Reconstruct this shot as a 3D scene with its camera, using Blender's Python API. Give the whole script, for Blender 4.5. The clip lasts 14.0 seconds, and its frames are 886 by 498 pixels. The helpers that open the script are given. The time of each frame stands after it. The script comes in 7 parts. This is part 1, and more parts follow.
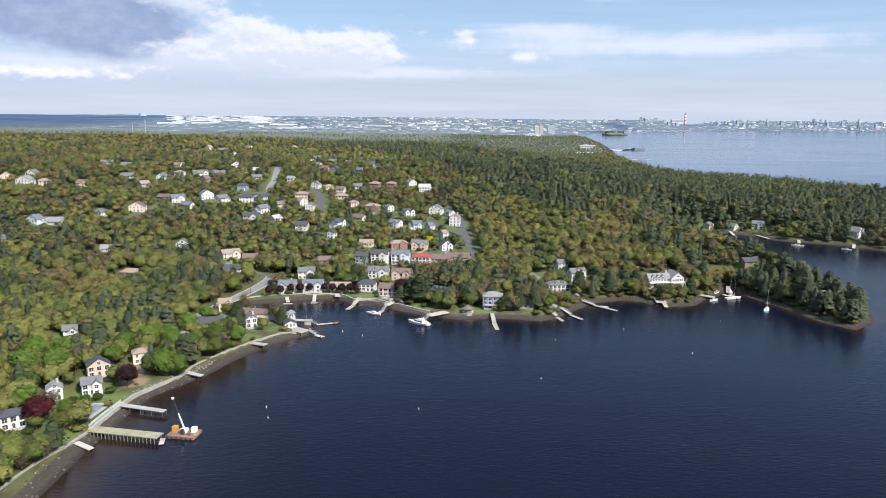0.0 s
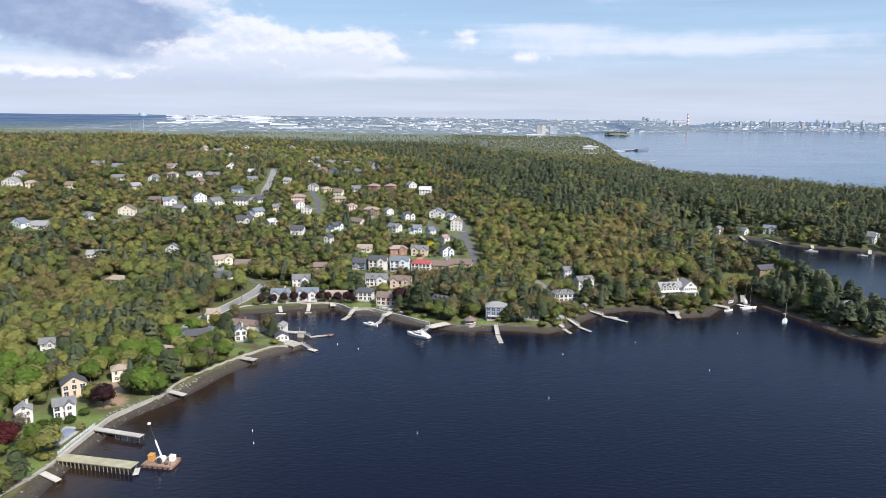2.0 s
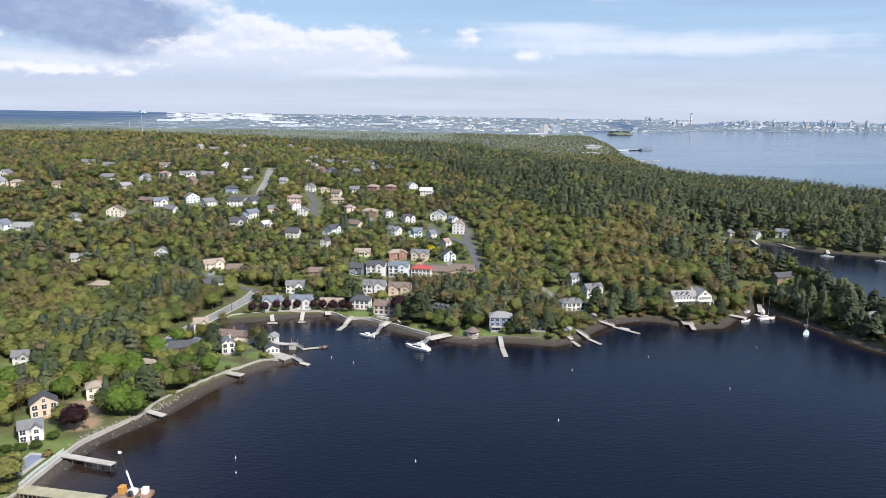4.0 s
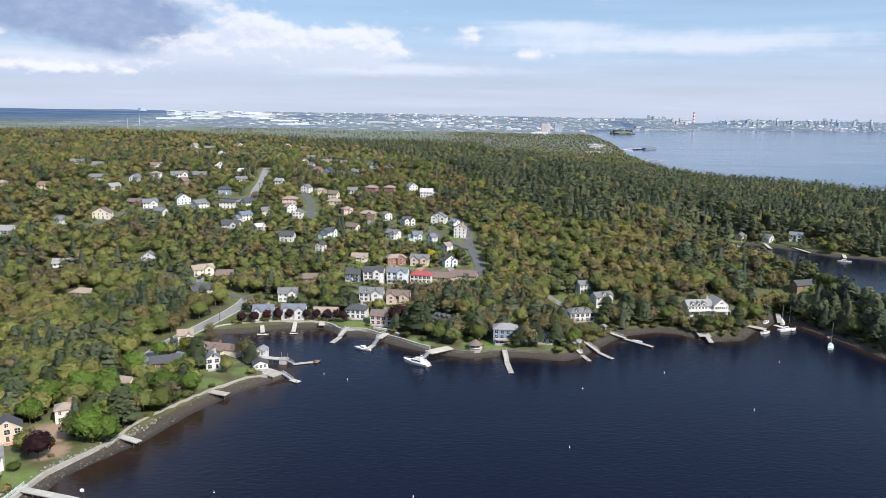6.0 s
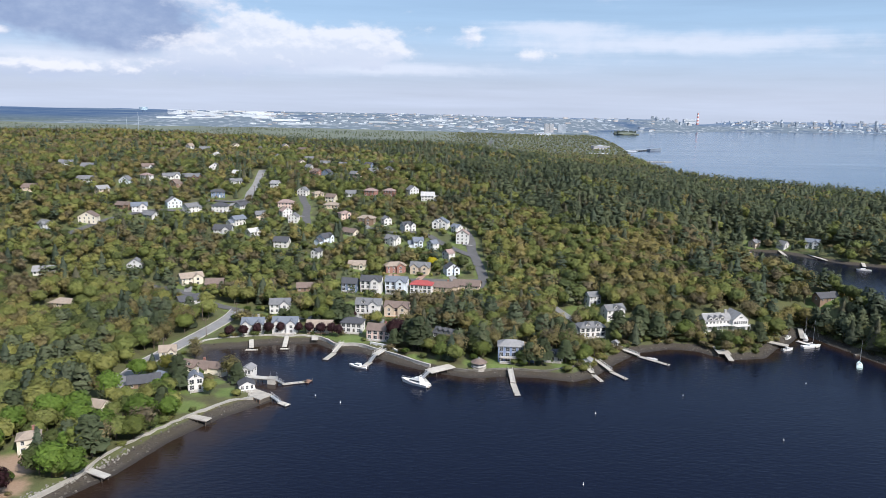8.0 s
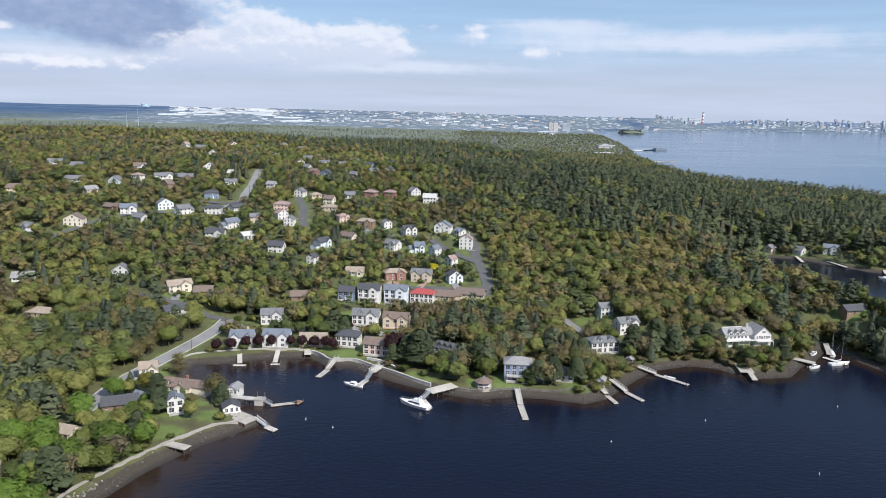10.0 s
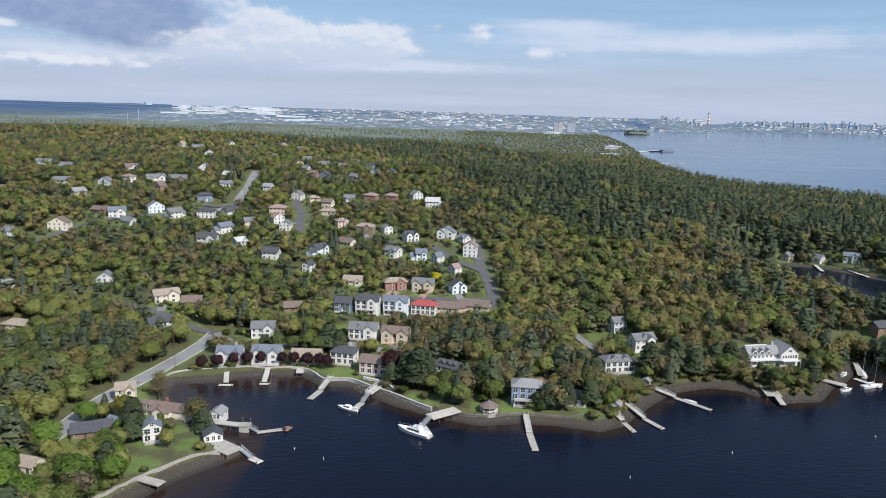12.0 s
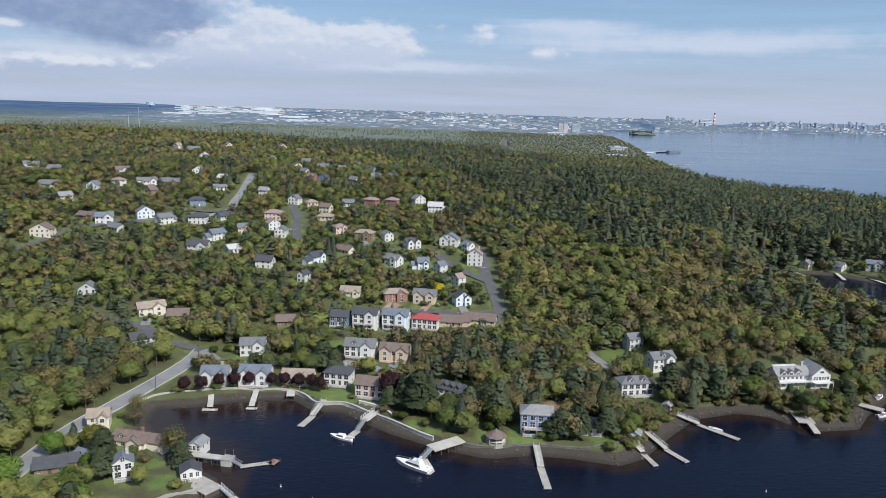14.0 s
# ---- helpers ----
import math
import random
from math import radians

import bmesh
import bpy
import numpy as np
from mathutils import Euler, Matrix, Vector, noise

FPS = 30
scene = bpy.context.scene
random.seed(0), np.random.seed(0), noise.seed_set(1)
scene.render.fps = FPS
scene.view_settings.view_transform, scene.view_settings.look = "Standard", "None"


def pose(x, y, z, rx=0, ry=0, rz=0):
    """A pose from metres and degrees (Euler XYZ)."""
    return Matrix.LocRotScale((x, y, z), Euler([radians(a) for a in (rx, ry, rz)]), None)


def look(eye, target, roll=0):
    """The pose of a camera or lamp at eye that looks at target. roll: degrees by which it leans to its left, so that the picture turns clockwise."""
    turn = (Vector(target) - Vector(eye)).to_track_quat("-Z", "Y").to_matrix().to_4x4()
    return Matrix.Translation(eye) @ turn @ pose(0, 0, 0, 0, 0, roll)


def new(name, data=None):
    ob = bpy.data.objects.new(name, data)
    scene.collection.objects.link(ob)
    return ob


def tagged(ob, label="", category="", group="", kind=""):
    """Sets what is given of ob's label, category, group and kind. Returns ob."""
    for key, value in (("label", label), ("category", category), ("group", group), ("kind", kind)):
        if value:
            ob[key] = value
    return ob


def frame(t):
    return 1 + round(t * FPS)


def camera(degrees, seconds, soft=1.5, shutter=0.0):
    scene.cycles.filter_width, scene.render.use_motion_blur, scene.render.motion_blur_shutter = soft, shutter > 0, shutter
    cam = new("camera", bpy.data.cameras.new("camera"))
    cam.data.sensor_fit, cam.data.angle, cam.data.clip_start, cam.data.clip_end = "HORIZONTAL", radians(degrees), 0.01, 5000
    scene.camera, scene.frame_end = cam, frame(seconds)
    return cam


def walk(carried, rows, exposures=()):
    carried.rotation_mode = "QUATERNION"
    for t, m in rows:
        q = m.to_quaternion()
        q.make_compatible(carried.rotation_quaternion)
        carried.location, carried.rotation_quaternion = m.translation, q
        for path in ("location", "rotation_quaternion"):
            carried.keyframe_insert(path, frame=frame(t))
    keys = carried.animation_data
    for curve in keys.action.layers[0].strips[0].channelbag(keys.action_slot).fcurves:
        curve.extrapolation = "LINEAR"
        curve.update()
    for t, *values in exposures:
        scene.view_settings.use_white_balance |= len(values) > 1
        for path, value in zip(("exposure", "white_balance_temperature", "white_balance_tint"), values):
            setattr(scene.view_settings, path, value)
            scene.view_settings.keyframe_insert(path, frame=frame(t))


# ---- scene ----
cam = camera(62.5, 14.0, soft=0.6)
PATH = [
    (0, (0.152, 1.647, 118.147), (0.158, 3.61, 117.767), 0.5),
    (0.5, (0.201, 7.251, 118.154), (0.206, 9.215, 117.774), 0.5),
    (1, (0.259, 12.842, 118.157), (0.263, 14.806, 117.777), 0.5),
    (1.5, (0.301, 18.443, 118.144), (0.305, 20.406, 117.764), 0.6),
    (2, (0.258, 24.082, 118.119), (0.261, 26.046, 117.739), 0.6),
    (2.5, (0.186, 29.779, 118.083), (0.189, 31.742, 117.701), 0.6),
    (3, (0.142, 35.633, 118.041), (0.145, 37.596, 117.658), 0.7),
    (5.5, (0.101, 65.762, 117.58), (0.099, 67.725, 117.193), 0.9),
    (6, (0.122, 71.828, 117.568), (0.119, 73.79, 117.18), 0.9),
    (6.5, (0.146, 77.952, 117.59), (0.141, 79.914, 117.202), 1.0),
    (7, (0.165, 84.111, 117.645), (0.159, 86.073, 117.257), 1.0),
    (7.5, (0.151, 90.306, 117.703), (0.144, 92.268, 117.315), 1.0),
    (8, (0.132, 96.498, 117.752), (0.124, 98.46, 117.364), 1.1),
    (10.5, (0.031, 127.375, 118.098), (0.013, 129.336, 117.703), 1.4),
    (11, (-0.025, 133.539, 118.133), (-0.045, 135.499, 117.738), 1.5),
    (11.5, (-0.097, 139.716, 118.173), (-0.118, 141.676, 117.778), 1.5),
    (12, (-0.17, 145.942, 118.21), (-0.194, 147.902, 117.815), 1.6),
    (12.5, (-0.236, 152.168, 118.238), (-0.262, 154.129, 117.843), 1.6),
    (13, (-0.248, 158.414, 118.256), (-0.276, 160.374, 117.861), 1.5),
    (13.5, (-0.252, 164.7, 118.269), (-0.283, 166.66, 117.874), 1.5),
    (14, (-0.282, 170.997, 118.278), (-0.316, 172.958, 117.883), 1.6),
]
walk(cam, [(t, look(eye, target, roll)) for t, eye, target, roll in PATH], [(0, 0.70, 6350, 14), (5.5, 0.66, 6300, 14), (8, 0.60, 6200, 14), (10.7, 0.49, 6150, 13), (14, 0.28, 6050, 12)])

# ---- world, sun ----
SUN_DIR = Vector((0.62, -0.72, 0.84)).normalized()
sun = new("sun", bpy.data.lights.new("sun", "SUN"))
sun.data.energy, sun.data.angle, sun.data.color = 4.5, radians(0.53), (1.0, 0.925, 0.80)
sun.matrix_world = look(SUN_DIR * 300, (0, 0, 0))


class Nodes:
    """Short hand for building a node tree."""

    def __init__(self, tree):
        self.tree = tree
        tree.nodes.clear()

    def add(self, kind, settings=(), **sockets):
        node = self.tree.nodes.new(kind)
        for key, value in settings:
            if key == "operation":
                node.operation = value
            elif key == "blend":
                node.blend_type = value
            elif key == "type":
                node.data_type = value
            elif key == "name":
                node.attribute_name = value
        for key, value in sockets.items():
            self.put(node.inputs[key.replace("_", " ")], value)
        return node

    def put(self, socket, value):
        if isinstance(value, bpy.types.NodeSocket):
            self.tree.links.new(value, socket)
        elif isinstance(value, tuple) and len(value) == 3 and socket.type == "RGBA":
            socket.default_value = (*value, 1)
        else:
            socket.default_value = value

    def math(self, operation, a, b=0.0, c=0.0):
        node = self.add("ShaderNodeMath", (("operation", operation),))
        for socket, value in zip(node.inputs, (a, b, c)):
            self.put(socket, value)
        return node.outputs[0]

    def smooth(self, value, low, high):
        node = self.tree.nodes.new("ShaderNodeMapRange")
        node.interpolation_type = "SMOOTHSTEP"
        self.put(node.inputs[0], value)
        self.put(node.inputs[1], low)
        self.put(node.inputs[2], high)
        return node.outputs[0]

    def mix(self, factor, a, b, blend="MIX"):
        node = self.tree.nodes.new("ShaderNodeMix")
        node.data_type, node.blend_type = "RGBA", blend
        self.put(node.inputs[0], factor)
        self.put(node.inputs[6], a)
        self.put(node.inputs[7], b)
        return node.outputs[2]

    def noise(self, vector, scale, detail=3.0, rough=0.55):
        node = self.add("ShaderNodeTexNoise", Scale=scale, Detail=detail, Roughness=rough)
        if vector is not None:
            self.put(node.inputs["Vector"], vector)
        return node.outputs[0]

    def stretch(self, vector, scale):
        node = self.tree.nodes.new("ShaderNodeMapping")
        self.put(node.inputs[0], vector)
        node.inputs[3].default_value = scale
        return node.outputs[0]


def build_world():
    world = bpy.data.worlds.new("sky")
    scene.world = world
    world.use_nodes = True
    n = Nodes(world.node_tree)
    way = n.add("ShaderNodeTexCoord").outputs["Generated"]
    split = n.add("ShaderNodeSeparateXYZ", Vector=way)
    az = n.math("MULTIPLY", n.math("ARCTAN2", split.outputs[0], split.outputs[1]), 57.2958)
    el = n.math("MULTIPLY", n.math("ARCSINE", split.outputs[2]), 57.2958)
    sky = n.add("ShaderNodeTexSky")
    sky.sky_type, sky.sun_disc = "NISHITA", False
    sky.sun_elevation = math.asin(SUN_DIR.z)
    sky.sun_rotation = math.atan2(SUN_DIR.x, SUN_DIR.y)
    sky.altitude, sky.air_density, sky.dust_density, sky.ozone_density = 120, 1.0, 1.2, 1.5
    clear = n.mix(1.0, sky.outputs[0], (0.031, 0.035, 0.043), "MULTIPLY")
    # clouds: banks in degrees of azimuth and elevation, broken into billows by noise
    def spot_at(right, up):
        return n.add("ShaderNodeCombineXYZ", X=n.math("MULTIPLY", n.math("ADD", az, right), 0.12), Y=n.math("MULTIPLY", n.math("ADD", el, up), 0.21), Z=8.3).outputs[0]

    def bank(a, e, wide, high, right=0.0, up=0.0):
        u = n.math("DIVIDE", n.math("SUBTRACT", az, a - right), wide)
        v = n.math("DIVIDE", n.math("SUBTRACT", el, e - up), high)
        return n.math("EXPONENT", n.math("MULTIPLY", n.math("ADD", n.math("MULTIPLY", u, u), n.math("MULTIPLY", v, v)), -1.0))

    def total(banks, right=0.0, up=0.0):
        value = bank(*banks[0], right, up)
        for one in banks[1:]:
            value = n.math("ADD", value, bank(*one, right, up))
        return value

    def rag(right=0.0, up=0.0):
        spot = spot_at(right, up)
        big = n.math("SUBTRACT", n.noise(spot, 2.0, 2.0, 0.5), 0.5)
        small = n.math("SUBTRACT", n.noise(spot, 6.5, 6.0, 0.60), 0.5)
        return n.math("ADD", n.math("MULTIPLY", big, 1.3), n.math("MULTIPLY", small, 1.05))

    # a thin milky layer that thickens towards the horizon and never clears overhead, with faint streaks
    spot = spot_at(0.0, 0.0)
    streak = n.noise(n.stretch(spot, (0.35, 3.2, 1.0)), 1.6, 5.0, 0.6)
    thin = n.math("MAXIMUM", n.math("EXPONENT", n.math("MULTIPLY", n.math("ABSOLUTE", el), -0.085)), n.math("MULTIPLY", n.smooth(el, 34.0, 54.0), 0.85))
    veil = n.math("MULTIPLY", thin, n.math("ADD", 0.70, n.math("MULTIPLY", streak, 0.34)))
    high = n.mix(n.smooth(el, 0.6, 7.0), (0.450, 0.505, 0.600), (0.440, 0.632, 0.825))
    colour = n.mix(n.math("MINIMUM", veil, 0.95), clear, high)
    # drawn-out pale sheets, high on the right and behind the heaps
    soft = total([(24, 8.3, 13, 0.75), (16, 4.6, 13, 0.8), (8, 5.8, 6.0, 0.6), (-28, 2.7, 8, 0.9), (-5, 2.6, 9, 0.6), (-42, 24, 26, 11), (-75, 14, 30, 12), (30, 62, 60, 12), (-120, 66, 60, 14)])
    body = n.smooth(n.math("ADD", soft, n.math("ADD", n.math("MULTIPLY", n.math("SUBTRACT", streak, 0.5), 0.9), n.math("MULTIPLY", rag(), 0.55))), 0.15, 1.05)
    colour = n.mix(n.math("MULTIPLY", body, 0.72), colour, (0.545, 0.580, 0.640))
    # the grey-blue bank that hangs over the west
    dark = total([(-31.0, 6.4, 9.5, 2.4), (-23.0, 4.6, 5.0, 1.5), (-36, 9.5, 9, 2.8), (-25, 7.2, 5.5, 1.7)])
    shade = n.smooth(n.math("ADD", dark, n.math("MULTIPLY", rag(), 0.6)), 0.10, 0.85)
    colour = n.mix(n.math("MULTIPLY", shade, 0.92), colour, n.mix(n.smooth(rag(0.0, 1.6), -0.35, 0.45), (0.195, 0.255, 0.385), (0.290, 0.350, 0.465)))
    # heaped clouds: grey undersides, lit where they thin out towards the sun
    heaps = [(-17.5, 3.4, 4.2, 1.3), (-12.0, 3.8, 5.0, 1.7), (-5.8, 4.4, 3.8, 1.8), (-19.0, 7.6, 3.6, 1.3), (-14.6, 5.4, 2.8, 1.1), (1.7, 4.9, 1.4, 0.9), (6.2, 3.75, 1.5, 0.55), (-28, 2.0, 6.5, 0.8), (-31.5, 4.3, 2.0, 0.5), (-35, 8.6, 3.5, 0.5)]
    here = n.math("ADD", total(heaps), rag())
    beyond = n.math("ADD", total(heaps, 0.30, 0.42), rag(0.30, 0.42))
    cover = n.smooth(here, 0.30, 0.85)
    lit = n.smooth(n.math("SUBTRACT", here, beyond), -0.12, 0.42)
    heap = n.mix(n.smooth(el, 1.6, 3.6), (0.370, 0.425, 0.525), (0.485, 0.525, 0.595))
    heap = n.mix(lit, heap, (0.620, 0.630, 0.650))
    colour = n.mix(n.math("MULTIPLY", cover, 0.82), colour, heap)
    back = n.add("ShaderNodeBackground", Color=colour, Strength=1.0)
    n.tree.links.new(back.outputs[0], n.add("ShaderNodeOutputWorld").inputs[0])


build_world()

# ---- materials ----
def surface(name, colour, rough=0.7, metal=0.0, spread=0.25, scale=1.0, bump=0.0, coarse=None, random_by=""):
    """A painted, stone or wooden surface: colour varied at two scales, fine relief."""
    mat = bpy.data.materials.new(name)
    mat.use_nodes = True
    n = Nodes(mat.node_tree)
    where = n.add("ShaderNodeTexCoord").outputs["Object"]
    fine = n.noise(where, scale * 3.0, 4.0, 0.6)
    broad = n.noise(where, scale * 0.35, 3.0, 0.5)
    level = n.math("ADD", n.math("MULTIPLY", fine, 0.5), n.math("MULTIPLY", broad, 0.5))
    if random_by == "object":
        level = n.math("ADD", n.math("MULTIPLY", level, 0.6), n.math("MULTIPLY", n.add("ShaderNodeObjectInfo").outputs["Random"], 0.4))
    elif random_by == "island":
        level = n.math("ADD", n.math("MULTIPLY", level, 0.5), n.math("MULTIPLY", n.add("ShaderNodeNewGeometry").outputs["Random Per Island"], 0.5))
    dark = tuple(c * (1 - spread) for c in colour)
    light = tuple(min(c * (1 + spread), 0.95) for c in (coarse or colour))
    bsdf = n.add("ShaderNodeBsdfPrincipled", Base_Color=n.mix(n.smooth(level, 0.25, 0.75), dark, light), Roughness=rough, Metallic=metal)
    if bump:
        relief = n.add("ShaderNodeBump", Height=fine, Distance=bump)
        n.tree.links.new(relief.outputs[0], bsdf.inputs["Normal"])
    n.tree.links.new(bsdf.outputs[0], n.add("ShaderNodeOutputMaterial").inputs[0])
    return mat


def foliage(name, colour=None, spread=0.28):
    """Leaves: the hue of a single tree, or a colour stored with the woods, varied leaf by leaf."""
    mat = bpy.data.materials.new(name)
    mat.use_nodes = True
    n = Nodes(mat.node_tree)
    geo = n.add("ShaderNodeNewGeometry")
    if colour is None:
        base = n.add("ShaderNodeAttribute", (("name", "hue"),)).outputs["Color"]
    else:
        info = n.add("ShaderNodeObjectInfo").outputs["Random"]
        base = n.mix(info, tuple(c * 0.78 for c in colour), tuple(c * 1.2 for c in colour))
    patch = n.noise(geo.outputs["Position"], 0.9, 4.0, 0.7)
    level = n.math("ADD", n.math("MULTIPLY", geo.outputs["Random Per Island"], 0.3), n.math("MULTIPLY", patch, 0.7))
    tint = n.mix(n.smooth(level, 0.15, 0.95), tuple([1 - spread] * 3), (1 + spread, 1 + spread * 0.9, 1 + spread * 0.3))
    colour = n.mix(1.0, base, tint, "MULTIPLY")
    # clumps and sprays of leaves as relief
    clump = n.math("ADD", n.noise(geo.outputs["Position"], 1.3, 5.0, 0.72), n.math("MULTIPLY", patch, 0.4))
    face = n.tree.nodes.new("ShaderNodeVectorTransform")
    face.vector_type, face.convert_from, face.convert_to = "NORMAL", "OBJECT", "WORLD"
    n.put(face.inputs[0], n.add("ShaderNodeAttribute", (("name", "puff"),)).outputs["Vector"])
    relief = n.add("ShaderNodeBump", Height=clump, Distance=0.7, Strength=0.35, Normal=face.outputs[0]).outputs[0]
    bsdf = n.add("ShaderNodeBsdfPrincipled", Base_Color=colour, Roughness=0.65, Normal=relief)
    bsdf.inputs["Specular IOR Level"].default_value = 0.25
    thin = n.add("ShaderNodeBsdfTranslucent", Color=n.mix(1.0, colour, (1.15, 1.25, 0.8), "MULTIPLY"), Normal=relief)
    leaf = n.tree.nodes.new("ShaderNodeMixShader")
    leaf.inputs[0].default_value = 0.42
    n.tree.links.new(bsdf.outputs[0], leaf.inputs[1])
    n.tree.links.new(thin.outputs[0], leaf.inputs[2])
    n.tree.links.new(leaf.outputs[0], n.add("ShaderNodeOutputMaterial").inputs[0])
    return mat


def ground_surface():
    """Tidal mud and gravel by the water, woodland floor, mown grass where the lawns are."""
    mat = bpy.data.materials.new("ground_cover")
    mat.use_nodes = True
    n = Nodes(mat.node_tree)
    where = n.add("ShaderNodeNewGeometry").outputs["Position"]
    z = n.add("ShaderNodeSeparateXYZ", Vector=where).outputs[2]
    fine, mid, broad = n.noise(where, 1.3, 5.0, 0.65), n.noise(where, 0.16, 4.0, 0.6), n.noise(where, 0.02, 4.0, 0.55)
    mud = n.mix(n.smooth(fine, 0.3, 0.7), (0.024, 0.020, 0.017), (0.074, 0.063, 0.052))
    weed = n.mix(n.smooth(mid, 0.42, 0.62), mud, (0.045, 0.037, 0.026))
    floor = n.mix(n.smooth(mid, 0.3, 0.7), (0.055, 0.052, 0.025), (0.10, 0.105, 0.035))
    floor = n.mix(n.smooth(broad, 0.35, 0.7), floor, (0.07, 0.085, 0.03))
    grass = n.mix(n.smooth(n.math("ADD", n.math("MULTIPLY", fine, 0.5), n.math("MULTIPLY", mid, 0.5)), 0.3, 0.7), (0.065, 0.105, 0.022), (0.13, 0.17, 0.045))
    lawn = n.add("ShaderNodeAttribute", (("name", "lawn"),)).outputs["Fac"]
    soil = n.add("ShaderNodeAttribute", (("name", "soil"),)).outputs["Fac"]
    edge = n.math("MULTIPLY", n.math("SUBTRACT", mid, 0.5), 0.5)
    land = n.mix(n.smooth(n.math("ADD", lawn, edge), 0.35, 0.65), floor, grass)
    land = n.mix(n.smooth(n.math("ADD", soil, edge), 0.35, 0.65), land, n.mix(fine, (0.20, 0.13, 0.085), (0.33, 0.24, 0.17)))
    wrack = n.mix(n.smooth(z, 0.05, 0.55), (0.022, 0.018, 0.016), weed)
    colour = n.mix(n.smooth(n.math("ADD", z, n.math("MULTIPLY", edge, 0.8)), 1.25, 1.75), wrack, land)
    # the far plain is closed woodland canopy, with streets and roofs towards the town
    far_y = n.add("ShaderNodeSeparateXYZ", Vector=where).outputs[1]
    # the canopy's pale grey-green has the haze of distance painted in
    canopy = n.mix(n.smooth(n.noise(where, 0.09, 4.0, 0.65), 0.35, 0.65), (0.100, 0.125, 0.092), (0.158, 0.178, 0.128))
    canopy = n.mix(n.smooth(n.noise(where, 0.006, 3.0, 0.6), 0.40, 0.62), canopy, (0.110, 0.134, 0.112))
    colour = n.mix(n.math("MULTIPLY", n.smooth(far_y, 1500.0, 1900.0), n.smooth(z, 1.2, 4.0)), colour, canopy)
    relief = n.add("ShaderNodeBump", Height=n.math("ADD", fine, mid), Distance=0.25)
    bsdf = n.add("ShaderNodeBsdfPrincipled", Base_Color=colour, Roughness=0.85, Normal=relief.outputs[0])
    n.tree.links.new(bsdf.outputs[0], n.add("ShaderNodeOutputMaterial").inputs[0])
    return mat


def water_surface():
    mat = bpy.data.materials.new("sea_water")
    mat.use_nodes = True
    n = Nodes(mat.node_tree)
    where = n.add("ShaderNodeNewGeometry").outputs["Position"]
    turn = n.tree.nodes.new("ShaderNodeMapping")
    n.put(turn.inputs[0], where)
    turn.inputs[2].default_value, turn.inputs[3].default_value = (0, 0, radians(35)), (0.35, 1.0, 1.0)
    open_basin = n.smooth(n.add("ShaderNodeSeparateXYZ", Vector=where).outputs[1], 820.0, 1450.0)
    ripple = n.noise(turn.outputs[0], 0.8, 3.0, 0.55)
    swell = n.noise(where, 0.035, 3.0, 0.5)
    gust = n.noise(n.stretch(where, (0.25, 1.0, 1.0)), 0.012, 4.0, 0.6)
    relief = n.add("ShaderNodeBump", Height=n.math("ADD", n.math("MULTIPLY", ripple, n.math("ADD", 0.35, gust)), n.math("MULTIPLY", swell, 0.4)), Distance=0.16, Strength=n.math("SUBTRACT", 1.0, n.math("MULTIPLY", open_basin, 0.75)))
    rough = n.math("ADD", n.math("ADD", 0.07, n.math("MULTIPLY", gust, 0.10)), n.math("MULTIPLY", open_basin, 0.02))
    shoal = n.add("ShaderNodeAttribute", (("name", "shoal"),)).outputs["Fac"]
    bed = n.smooth(n.math("ADD", shoal, n.math("MULTIPLY", n.math("SUBTRACT", n.noise(where, 0.06, 4.0, 0.6), 0.5), 0.7)), 0.25, 1.0)
    # the far basin's blue is reflected upper sky, painted into the base colour
    depth = n.mix(open_basin, n.mix(n.math("MULTIPLY", bed, 0.9), (0.0046, 0.0067, 0.0165), (0.026, 0.016, 0.011)), (0.024, 0.056, 0.118))
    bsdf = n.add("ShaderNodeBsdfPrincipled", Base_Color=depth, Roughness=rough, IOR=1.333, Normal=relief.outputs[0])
    n.tree.links.new(bsdf.outputs[0], n.add("ShaderNodeOutputMaterial").inputs[0])
    return mat


